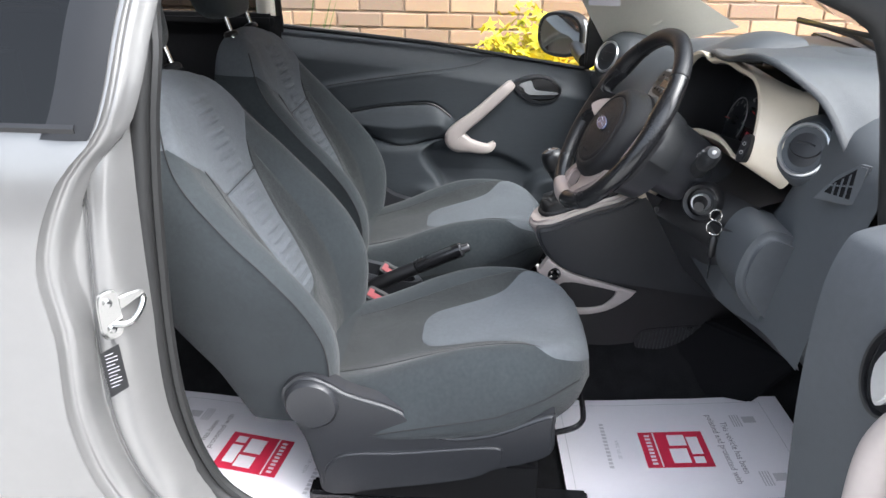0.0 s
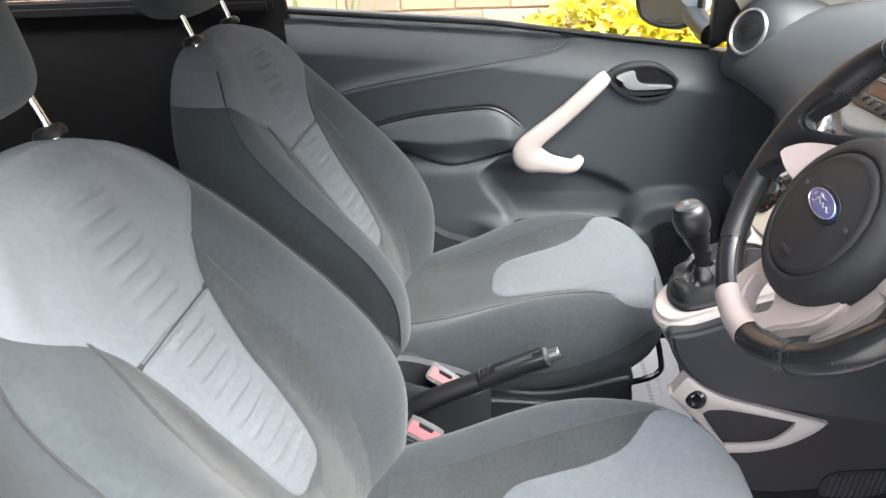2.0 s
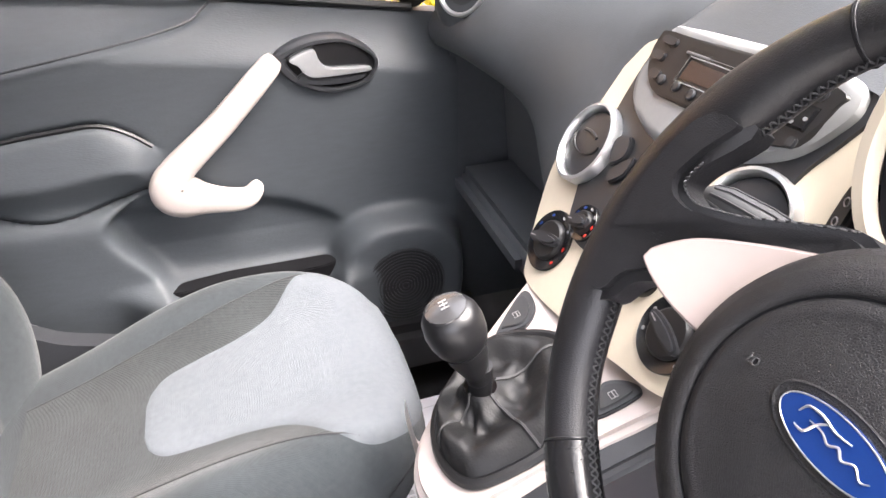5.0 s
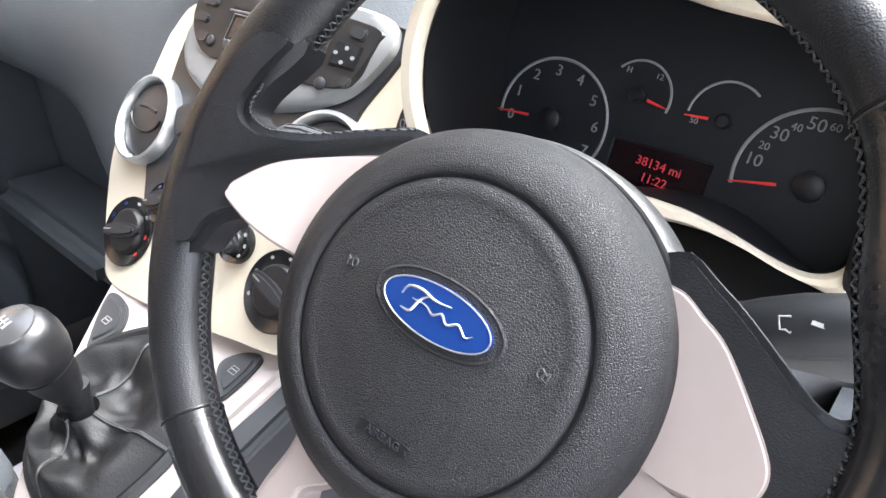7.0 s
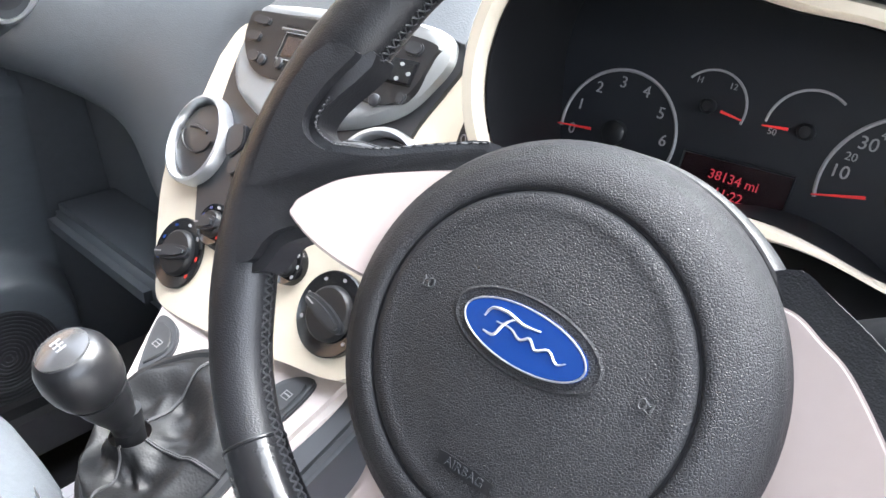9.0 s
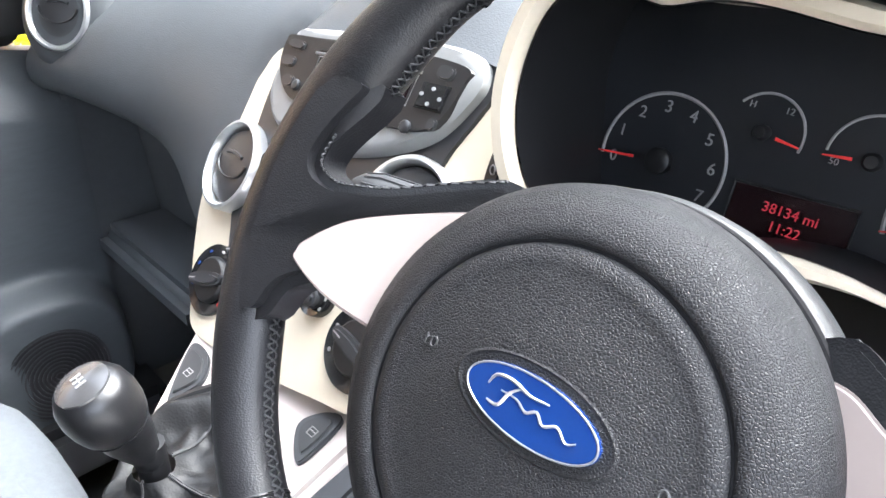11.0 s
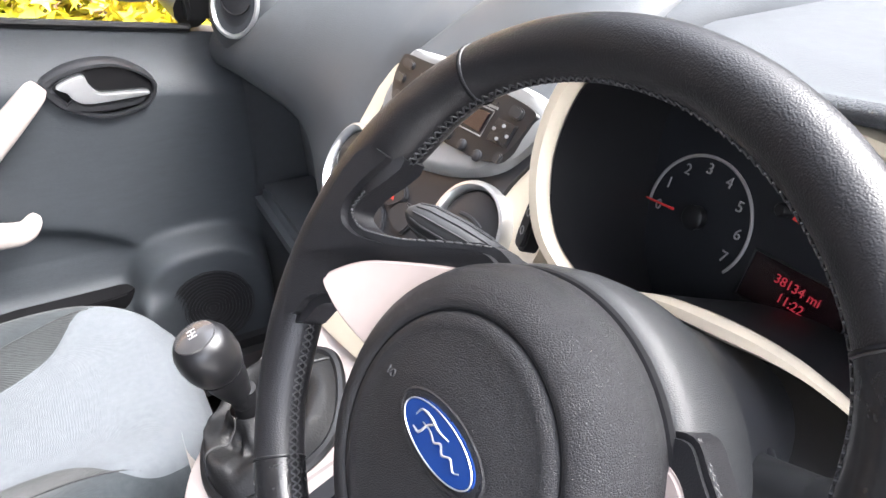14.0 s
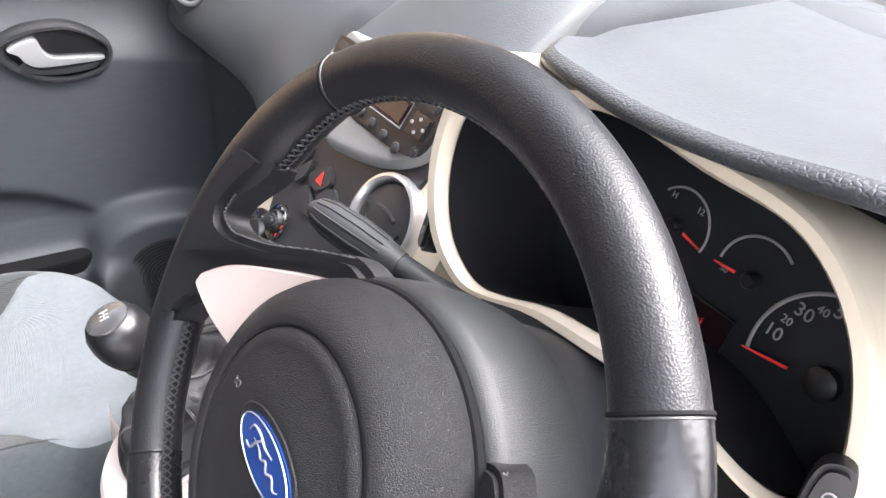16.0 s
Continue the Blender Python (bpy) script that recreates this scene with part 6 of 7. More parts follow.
part("spoke", sloped(LEFT_LEATHER, spoke_z, -0.002, 0.022, 0.0075, seg=4), LEATHER, wheel, "black leather-covered spoke")
part("spoke", sloped(RIGHT_LEATHER, spoke_z_right, -0.002, 0.026, 0.0125, seg=6), LEATHER, wheel, "black leather-covered spoke")
part("spoke_insert", sloped(LEFT_INLAY, spoke_z, 0.0004, 0.012, 0.0016), SPOKE_TRIM, wheel, "white gloss spoke insert, dimmed in colour for strong light")
part("spoke_insert", sloped(RIGHT_INLAY, spoke_z_right, 0.0004, 0.012, 0.0016), SPOKE_TRIM, wheel, "white gloss spoke insert, dimmed in colour for strong light")
crossed_stitches([W(x, y, spoke_z(x, y) - 0.008) for x, y in ((-0.1505, 0.036), (-0.1525, 0.0215), (-0.1435, 0.0158), (-0.1345, 0.0180), (-0.1204, 0.0245), (-0.100, 0.0385), (-0.080, 0.0505))])
crossed_stitches([W(x, y, spoke_z_right(x, y) - 0.008) for x, y in ((0.1665, 0.032), (0.1639, 0.0186), (0.1566, 0.0163), (0.1452, 0.0203), (0.1152, 0.0368), (0.0948, 0.0458), (0.079, 0.052))])
# lower spoke: two pale legs that join the rim, with a small opening between them
LOWER_Z = lambda x, y: -0.002 - 0.12 * (y + 0.18)
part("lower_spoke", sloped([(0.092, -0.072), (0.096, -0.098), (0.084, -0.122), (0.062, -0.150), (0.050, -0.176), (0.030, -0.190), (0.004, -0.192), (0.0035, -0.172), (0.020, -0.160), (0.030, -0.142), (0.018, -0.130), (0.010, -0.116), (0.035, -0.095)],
                          LOWER_Z, 0.008, 0.022, 0.004), SPOKE_TRIM, wheel, "white gloss lower spoke, dimmed in colour for strong light")
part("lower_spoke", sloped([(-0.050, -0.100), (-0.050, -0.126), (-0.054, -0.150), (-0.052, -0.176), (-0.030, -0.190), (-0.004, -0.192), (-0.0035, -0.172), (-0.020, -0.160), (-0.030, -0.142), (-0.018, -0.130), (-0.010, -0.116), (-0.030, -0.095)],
                          LOWER_Z, 0.008, 0.022, 0.004), SPOKE_TRIM, wheel, "white gloss lower spoke, dimmed in colour for strong light")
# strip that runs on from the insert to the lower spoke beside the hub
STRIP = [(0.0037 + r * math.cos(radians(a)), -0.0306 + r * math.sin(radians(a))) for r, angles in ((0.131, range(308, 360, 4)), (0.088, range(356, 304, -4))) for a in angles]
part("spoke_strip", sloped(STRIP, spoke_z_right, -0.0008, 0.012, 0.002, exact=True), SPOKE_TRIM, wheel, "white gloss strip beside the hub, dimmed in colour for strong light")
rim_section(257, 283, SPOKE_TRIM, "rim_insert", 0.0016, 16, "white gloss rim insert, dimmed in colour for strong light")

HUBC = Vector((0.0037, -0.0306))


def band_fn(u, v):
    """Vinyl cover of the spokes, arching behind the hub."""
    a = radians(150 - 142 * u)
    r, z = [(0.096, -0.032), (0.1025, -0.034), (0.1060, -0.043), (0.1070, -0.064), (0.1055, -0.087), (0.101, -0.110)][int(round(v * 5))]
    return W(HUBC.x + r * math.cos(a), HUBC.y + r * math.sin(a), z)


part("cover_gap", tube([W(HUBC.x + 0.0990 * math.cos(radians(a)), HUBC.y + 0.0990 * math.sin(radians(a)), -0.027) for a in range(158, -2, -4)], 0.0038, 8), GAP_DARK, wheel)
part("spoke_cover", grid(band_fn, 60, 5), BAND, wheel, "fine-grained black spoke cover", angle=80)
# hub: round cushion with a pebbled lid
HUB_PROFILE = [(0.088, -0.044), (0.096, -0.033), (0.1002, -0.023), (0.1012, -0.014), (0.0990, -0.003), (0.0935, 0.008), (0.0860, 0.0145), (0.0785, 0.0178), (0.0742, 0.0178), (0.0730, 0.0168), (0.0722, 0.0152),
               (0.0712, 0.0168), (0.0695, 0.0182), (0.0655, 0.0195), (0.0630, 0.0193), (0.0605, 0.0190), (0.045, 0.0218), (0.02, 0.0230), (0.001, 0.0232)]


def hub_fn(u, v):
    a = 2 * math.pi * u
    r, z = HUB_PROFILE[int(round(v * (len(HUB_PROFILE) - 1)))]
    return W(HUBC.x + r * math.cos(a), HUBC.y + r * math.sin(a), z)


hub = part("hub", grid(hub_fn, 96, len(HUB_PROFILE) - 1, wrap=True, cap=True), HUB, wheel, "pebbled black airbag hub", angle=80)
part("hub_groove", tube([W(HUBC.x + 0.0722 * math.cos(a), HUBC.y + 0.0722 * math.sin(a), 0.0156) for a in [2 * math.pi * k / 96 for k in range(96)]], 0.0010, 6, closed=True), GAP_DARK, hub)
part("hub_collar", lathe([(0.088, -0.11), (0.095, -0.07), (0.097, -0.042)], WM @ Matrix.Translation((HUBC.x, HUBC.y, 0)), 48), SMOOTH_DARK, hub)
# oval badge; its emblem is a plain flowing stroke
BDG = WM @ Matrix.Translation((0.0046, -0.0200, 0.0236))
badge = part("badge", slab(ellipse(0.0292, 0.0124, 60), BDG @ Matrix.Translation((0, 0, 0.0022)), 0.004, 0.0012), BADGE_BLUE, hub, "blue oval badge")
part("badge_rim", tube([BDG @ Vector((0.0286 * math.cos(a), 0.0118 * math.sin(a), 0.0021)) for a in [2 * math.pi * k / 60 for k in range(60)]], 0.00042, 6, closed=True), BADGE_SILVER, badge)
for pts, r in ((((-0.019, 0.0005), (-0.017, 0.0050), (-0.010, 0.0062), (-0.002, 0.0048), (0.006, 0.0058)), 0.0009), (((-0.017, -0.0050), (-0.012, -0.0046), (-0.0095, 0.0015), (-0.006, 0.0052)), 0.0009),
               (((-0.013, 0.0008), (-0.006, 0.0010), (-0.001, -0.0012), (0.003, 0.0012), (0.007, -0.0018), (0.012, 0.0008), (0.017, -0.0024), (0.0205, -0.0004)), 0.0008)):
    line = smooth_line([BDG @ Vector((x, y, 0.0024)) for x, y in pts], 28)
    part("stroke", tube(line, [r * (0.40 + 0.42 * math.sin(math.pi * k / 28)) for k in range(29)], 6), BADGE_SILVER, badge)
part("badge_dish", lathe([(0.0355, 0.0), (0.0340, 0.0007), (0.0318, -0.0002)], BDG @ Matrix.Diagonal((1, 0.47, 1, 1)) @ Matrix.Translation((0, 0, -0.0002)), 48), HUB, hub)
AWM = WM @ Matrix.Translation((0.0057, -0.0815, 0.0212)) @ Euler((0.10, 0, 0.02)).to_matrix().to_4x4()
part("airbag_plate", slab(rounded([(-0.0125, -0.0031), (0.0125, -0.0031), (0.0132, 0), (0.0125, 0.0031), (-0.0125, 0.0031), (-0.0132, 0)], 30), AWM, 0.003, 0.0004), BLACK, hub)
part("airbag_word", lettering("AIRBAG", 0.0056, AWM @ Matrix.Translation((0, 0, 0.0003)), 0.0005), SMOOTH_DARK, hub)
for x, y, d in ((-0.0462, -0.0197, -1), (0.0563, -0.0197, 1)):
    m = WM @ Matrix.Translation((x, y, 0.0212)) @ Matrix.Scale(0.50, 4)
    part("horn_mark", tube([m @ Vector((0.003 * math.cos(a), 0.0042 * math.sin(a), 0)) for a in [2 * math.pi * k / 16 for k in range(16)]], 0.0005, 5, closed=True), STITCH, hub)
    part("horn_mark", tube([m @ Vector(p) for p in ((d * 0.002, 0.003, 0), (d * 0.006, 0.001, 0), (d * 0.008, 0.004, 0), (d * 0.0078, -0.005, 0), (d * 0.002, -0.003, 0))], 0.0005, 5), STITCH, hub)

# column shroud, stalks, ignition
column = thing("steering_column", (0.55, 1.46, 0.95), "black steering column shroud", "column")
part("lock_housing", grid(lambda u, v: Vector((0.535, 1.50, 0.912)).lerp(Vector((0.630, 1.305, 0.908)), u).lerp(Vector((0.485, 1.465, 0.832)).lerp(Vector((0.675, 1.290, 0.750)), u), v) - Vector((0.026, 0.012, 0.0)) * math.sin(math.pi * u) * math.sin(math.pi * v) ** 0.7, 24, 20), BLACK, column, "smooth black cover round the ignition lock")
part("housing_top", grid(lambda u, v: Vector((0.535, 1.50, 0.912)).lerp(Vector((0.630, 1.305, 0.908)), u) + Vector((0.13 * v, 0.0, 0.045 * v)), 16, 6), BLACK, column)
part("cover_screw", lathe([(0.007, 0), (0.005, 0.002), (0, 0.001)], axes((0.480, 1.430, 0.852), (-0.7, -0.7, 0.0)), 14), BLACK, column)
part("shroud", grid(lambda u, v: (lambda a, r: W(0.0 + r * 1.05 * math.cos(a), -0.01 + r * math.sin(a), -0.05 - 0.20 * v))(2 * math.pi * u, 0.078 - 0.012 * v), 48, 10, wrap=True, cap=True), SMOOTH_DARK, column)
for s, lab in ((-1, "dark grey ribbed indicator stalk"), (1, "dark grey wiper stalk with white symbols")):
    st = thing("column_stalk", W(s * 0.08, 0.01, -0.075), lab, "stalk", "column stalks")
    p1 = Vector((0.462, 1.704, 0.998)) if s < 0 else Vector((0.533, 1.305, 1.009))
    p0 = Vector((0.540, 1.566, 0.962)) if s < 0 else Vector((0.549, 1.446, 0.924))
    d = p1 - p0
    body = part("stem", tube([p0 + d * t for t in (0, 0.3, 0.5)], [w * (1.0 if s < 0 else 1.45) for w in (0.012, 0.0105, 0.010)], 16), STALK, st)
    grip = part("grip", tube([p0 + d * t for t in (0.45, 0.55, 0.7, 0.88, 0.96, 1.0)], [w * (1.12 if s < 0 else 1.35) for w in (0.010, 0.012, 0.0135, 0.0125, 0.009, 0.004)], 20), STALK, st)
    side = d.normalized().orthogonal().normalized()
    w = d.normalized().cross(side)
    for k in range(12 if s < 0 else 0):
        a = 2 * math.pi * k / 12
        o = math.cos(a) * side + math.sin(a) * w
        part("rib", tube([p0 + d * t + o * r * 1.12 for t, r in ((0.55, 0.012), (0.7, 0.0135), (0.88, 0.0125), (0.95, 0.0095))], 0.0010, 5), STALK, grip)
    if s > 0:
        part("end_cap", lathe([(0.0125, 0), (0.011, 0.004), (0, 0.006)], axes(p1 - d * 0.03, d, (0, 0, 1)), 20), STALK, st)
        part("end_button", lathe([(0.004, 0), (0.004, 0.002), (0, 0.003)], axes(p1 - d * 0.03 + d.normalized() * 0.004, d, (0, 0, 1)), 14), GREY_TRIM, st)
        n2 = Vector((-0.85, -0.1, 0.5)).normalized()
        for t, lw in ((0.74, 0.010), (0.86, 0.006)):
            m = axes(p0 + d * t + n2 * 0.0196, n2)
            part("symbol", slab([(-lw / 2, -0.0012), (lw / 2, -0.0012), (lw / 2, 0.0012), (-lw / 2, 0.0012)], m, 0.002, 0), DIAL_WHITE, st)
        m = axes(p0 + d * 0.63 + n2 * 0.0200, n2)
        part("wiper_symbol", tube([m @ Vector(p) for p in ((-0.0055, 0.0035, 0), (0.0, 0.0055, 0), (0.0055, 0.0035, 0), (0.0025, -0.003, 0), (0.0, -0.002, 0), (-0.0025, -0.003, 0))], 0.0007, 5, closed=True), DIAL_WHITE, st)
    if s > 0:
        part("stalk_boss", lathe([(0.95 * w, h) for w, h in ((0.034, -0.012), (0.034, 0.0), (0.028, 0.012), (0.016, 0.02))], axes(p0 + d * 0.06, (-0.45, -0.85, 0.35)), 28), SMOOTH_DARK, st)
ign = thing("ignition_lock", (0.535, 1.325, 0.915), "black ignition lock holding the car key", "ignition")
IM = axes((0.548, 1.378, 0.888), (-0.64, -0.74, 0.20))
part("lock_dish", lathe([(0.040, -0.03), (0.039, -0.002), (0.034, 0.004), (0.027, 0.0), (0.025, -0.008), (0, -0.008)], IM, 40), BLACK, ign)
part("barrel", lathe([(0.017, -0.012), (0.017, 0.006), (0.0155, 0.008), (0.012, 0.008), (0.012, 0.003), (0, 0.003)], IM, 32), SILVER, ign)
keys = thing("car_keys", (0.54, 1.31, 0.8), "car key with split rings hanging from the ignition", "key")
part("key_head", tube([IM @ Vector((0.0, 0.0, 0.004)), IM @ Vector((0.008, 0.003, 0.022)), IM @ Vector((0.016, -0.002, 0.044))], [0.010, 0.014, 0.010], 12), BLACK, keys)
for x, zc, r in ((0.563, 0.883, 0.011), (0.564, 0.858, 0.0145)):
    part("split_ring", tube([Vector((x + 0.85 * r * math.cos(a), 1.325 - 0.4 * r * math.cos(a), zc + r * math.sin(a))) for a in [2 * math.pi * k / 28 for k in range(28)]], 0.0013, 6, closed=True), CHROME, keys)
part("fob", tube([Vector((0.566, 1.325, 0.842 - 0.044 * k)) for k in (0, 0.1, 0.9, 1)], [0.004, 0.0075, 0.0075, 0.005], 10), BLACK, keys)
part("blade", tube([(0.566, 1.325, 0.798), (0.567, 1.325, 0.775), (0.568, 1.325, 0.752)], [0.004, 0.0036, 0.002], 6, flat=0.4), CHROME, keys)

# ---- between the seats ----
brake = thing("handbrake", (-0.02, 1.73, 0.5), "black handbrake lever with grey button between the seats", "handbrake")
part("lever", tube(smooth_line([(-0.20, 1.722, 0.465), (-0.12, 1.725, 0.515), (-0.02, 1.7275, 0.563)], 20), [0.019 - 0.0001 * k for k in range(21)], 14, flat=1.15), BLACK, brake)
grip = part("grip", tube(smooth_line([(-0.035, 1.727, 0.556), (0.02, 1.728, 0.584), (0.062, 1.7285, 0.604), (0.080, 1.729, 0.612)], 24), [0.0150, 0.0172, 0.0180] + [0.0182 + 0.00006 * k for k in range(22)], 16, flat=1.2), GLOSS_BLACK, brake, "glossy black grip with thin ridges")
for k in range(3):
    c = Vector((-0.026 + 0.008 * k, 1.727, 0.5605 + 0.0039 * k))
    part("grip_ridge", tube([c + Vector((-0.0085 * math.sin(a), 0.0188 * math.cos(a), 0.0195 * math.sin(a))) for a in [math.pi * j / 12 for j in range(13)]], 0.0009, 5), SMOOTH_DARK, grip)
part("grip_inlay", tube([(-0.005, 1.7165, 0.590), (0.03, 1.7170, 0.608), (0.056, 1.7175, 0.6205)], [0.004, 0.0052, 0.004], 10), SMOOTH_DARK, grip)
part("button_collar", tube([(0.072, 1.7287, 0.608), (0.083, 1.729, 0.6135), (0.0845, 1.729, 0.614)], [0.0195, 0.0196, 0.0165], 18), KNOB_CAP, brake, "worn grey collar")
part("button", tube([(0.082, 1.729, 0.6125), (0.101, 1.7292, 0.6215), (0.1035, 1.7293, 0.6228)], [0.0122, 0.0122, 0.0098], 16), KNOB_CAP, brake, "worn grey release button")
part("boot", tube(smooth_line([(-0.25, 1.718, 0.425), (-0.20, 1.722, 0.465), (-0.15, 1.724, 0.49)], 16), [0.034 - 0.0007 * k for k in range(17)], 12), GAITER, brake)
tunnel = thing("tunnel_console", (-0.1, 1.76, 0.42), "dark plastic tray between the front seats", "console")
TR = rounded([(-0.30, -0.055), (-0.05, -0.065), (0.12, -0.055), (0.14, 0.0), (0.12, 0.055), (-0.05, 0.065), (-0.30, 0.055), (-0.33, 0)], 50)
TI = [(p[0] * 0.92 - 0.006, p[1] * 0.78) for p in TR]
TM = Matrix.Translation((0, 1.765, 0.435))
part("tray_rim", frame_ring(TR, TI, TM, 0.0, 0.05, 0.004), SMOOTH_DARK, tunnel)
part("tray_floor", slab(TI, TM @ Matrix.Translation((0, 0, -0.04)), 0.02, 0), BLACK, tunnel)
# well round the passenger's buckle, part of the passenger seat's inner cover
well = thing("buckle_well", (-0.14, 1.79, 0.40), "dark plastic buckle well with worn grey rim", "seat trim")
WO = rounded([(-0.215, 1.748), (-0.12, 1.742), (-0.045, 1.755), (-0.020, 1.790), (-0.045, 1.822), (-0.13, 1.834), (-0.205, 1.826), (-0.226, 1.788)], 48)
WI = rounded([(-0.196, 1.760), (-0.12, 1.755), (-0.060, 1.764), (-0.042, 1.788), (-0.060, 1.808), (-0.13, 1.818), (-0.192, 1.812), (-0.206, 1.786)], 48)
WELL_Z = lambda x: 0.515 - 0.25 * (x + 0.13)
part("wall", grid(lambda u, v: (lambda o, i: [Vector((*o, 0.36)), Vector((*o, WELL_Z(o[0]) - 0.006)), Vector((*o, WELL_Z(o[0]))).lerp(Vector((*i, WELL_Z(i[0]))), 0.3) + Vector((0, 0, 0.004)), Vector((*i, WELL_Z(i[0]))), Vector((*i, 0.40))][int(round(v * 4))])(WO[int(round(u * 48)) % 48], WI[int(round(u * 48)) % 48]), 48, 4, wrap=True), SMOOTH_DARK, well)
part("floor", slab(WI, Matrix.Translation((0, 0, 0.42)), 0.01, 0), BLACK, well)


def buckle(at, facing, tilt, label, group="buckles"):
    """A belt buckle: black housing, red press bar with a slot behind it, and a stalk."""
    bk = thing("seat_belt_buckle", (at[0], at[1], at[2] - 0.06), label, "buckle", group)
    m = axes(at, facing, tilt)
    part("housing", slab(rounded([(-0.029, -0.016), (0.0, -0.018), (0.029, -0.016), (0.030, 0.010), (0.024, 0.017), (-0.024, 0.017), (-0.030, 0.010)], 36), m, 0.075, 0.003), BLACK, bk)
    part("release_button", slab([(-0.0255, -0.013), (0.0255, -0.013), (0.0265, 0.008), (0.0150, 0.0085), (0.0125, 0.0015), (-0.0125, 0.0015), (-0.0150, 0.0085), (-0.0265, 0.008)], m @ Matrix.Translation((0, 0, 0.003)), 0.008, 0.001), BUCKLE_RED, bk, "faded red press button")
    part("slot", slab([(-0.0120, 0.0025), (0.0120, 0.0025), (0.0140, 0.0090), (-0.0140, 0.0090)], m @ Matrix.Translation((0, 0, 0.0012)), 0.004, 0), GAP_DARK, bk)
    part("stalk", block((at[0] - 0.018, at[1] - 0.012, at[2] - 0.14), (at[0] + 0.014, at[1] + 0.012, at[2] - 0.05), 0.006), BLACK, bk)
    return bk


buckle((-0.104, 1.777, 0.522), (0.22, -0.55, 0.80), (0.45, 0.75, 0.5), "black seat belt buckle with faded red button in its well")
buckle((-0.121, 1.636, 0.520), (0.15, -0.62, 0.77), (0.40, 0.75, 0.5), "black seat belt buckle with faded red button beside the driver's seat")
wheel_disc = thing("recline_wheel", (-0.225, 1.815, 0.54), "black ribbed seat recline wheel in a rounded housing", "adjuster")
RWM = axes((-0.238, 1.812, 0.530), (0.1, -1, 0.12))
part("housing", lathe([(0.044, -0.030), (0.044, -0.006), (0.041, 0.001), (0.037, 0.003), (0.036, -0.004)], RWM, 40), SMOOTH_DARK, wheel_disc)
disc = part("disc", lathe([(0.033, -0.025), (0.033, 0.002), (0.029, 0.004), (0.012, 0.0045), (0, 0.0045)], RWM, 36), BLACK, wheel_disc)
for k in range(30):
    a = 2 * math.pi * k / 30
    part("rib", tube([RWM @ Vector((0.0332 * math.cos(a), 0.0332 * math.sin(a), -0.006)), RWM @ Vector((0.0332 * math.cos(a), 0.0332 * math.sin(a), 0.0045))], 0.0012, 4), SMOOTH_DARK, disc)

# ---- paper mats ----
def paper_mat(name, place, bend, label):
    p = thing(name, (place @ Vector((0, 0, 0))), label, "paper mat", "paper mats")

    def S(x, y, z=0.0):
        q = place @ Vector((x, y, 0))
        q.z += bend(x, y) + z
        return q
    sheet = part("sheet", grid(lambda u, v: S(-0.27 + 0.57 * u, -0.19 + 0.38 * v), 40, 28), PAPER, p)

    def drape(bm, z):
        for v in bm.verts:
            x, y, h = v.co
            v.co = S(x, y, z + max(0.0, h) * 0)
        return bm

    def plate(x0, x1, y0, y1, z, mat, nm, n=8):
        return part(nm, grid(lambda u, v: S(x0 + (x1 - x0) * u, y0 + (y1 - y0) * v, z), n, n), mat, p)

    def text(body, size, x, y, rot, mat, nm, z=0.0014):
        m = Matrix.Translation((x, y, 0)) @ Euler((0, 0, rot)).to_matrix().to_4x4()
        part(nm, drape(lettering(body, size, m, 0.0), z), mat, p)

    H = -math.pi / 2
    plate(-0.075, 0.075, -0.062, 0.060, 0.0008, RED_PRINT, "red_emblem")
    for x0, x1, y0, y1 in ((-0.010, 0.030, 0.010, 0.048), (-0.014, 0.026, -0.048, 0.0), (0.034, 0.060, -0.02, 0.04), (0.034, 0.058, -0.05, -0.028)):
        plate(x0, x1, y0, y1, 0.0014, PAPER, "emblem_block", 3)
    plate(-0.042, -0.0385, -0.06, 0.058, 0.0014, PAPER, "emblem_line", 4)
    for k in range(9):
        plate(-0.062, -0.050, -0.052 + 0.0118 * k, -0.045 + 0.0118 * k, 0.0014, PAPER, "emblem_letter", 2)
    text("This vehicle has been", 0.021, 0.135, 0.0, H, GREY_PRINT, "printed_line")
    text("polished and protected with", 0.021, 0.110, 0.0, H, GREY_PRINT, "printed_line")
    text("visit us at", 0.017, -0.130, 0.0, H, PALE_PRINT, "printed_line")
    for k in range(13):
        plate(-0.162, -0.152, 0.085 - 0.0125 * k, 0.085 - 0.0125 * k + 0.0085, 0.0014, PALE_PRINT, "web_line", 2)
    for y in (0.095, -0.105):
        plate(0.185, 0.215, y - 0.012, y + 0.012, 0.0014, PALE_PRINT, "crest", 2)
        for k in range(4):
            plate(0.176 - 0.006 * k, 0.179 - 0.006 * k, y - 0.025, y + 0.02, 0.0014, PALE_PRINT, "small_print", 2)
    for x0, x1, y0, y1 in ((-0.25, 0.25, 0.165, 0.1665), (-0.25, 0.25, -0.1665, -0.165), (0.2485, 0.25, -0.165, 0.165), (-0.25, -0.2485, -0.165, 0.165)):
        plate(x0, x1, y0, y1, 0.001, PALE_PRINT, "border_line", 12)
    return p


paper_mat("paper_mat", pose(0.60, 1.418, 0.262, 0, 0, 1.5), lambda x, y: 0.16 * max(0, x - 0.08) ** 1.3 + 0.02 * math.sin(9 * x + 2 * y) * 0.4 + 0.02 * max(0, 0.15 + y) * 0, "white printed paper mat in the driver's footwell")
paper_mat("paper_mat", pose(-0.37, 1.33, 0.252, 0, 0, 172), lambda x, y: 0.004 * math.sin(11 * x) + 0.01, "white printed paper mat in the rear footwell")
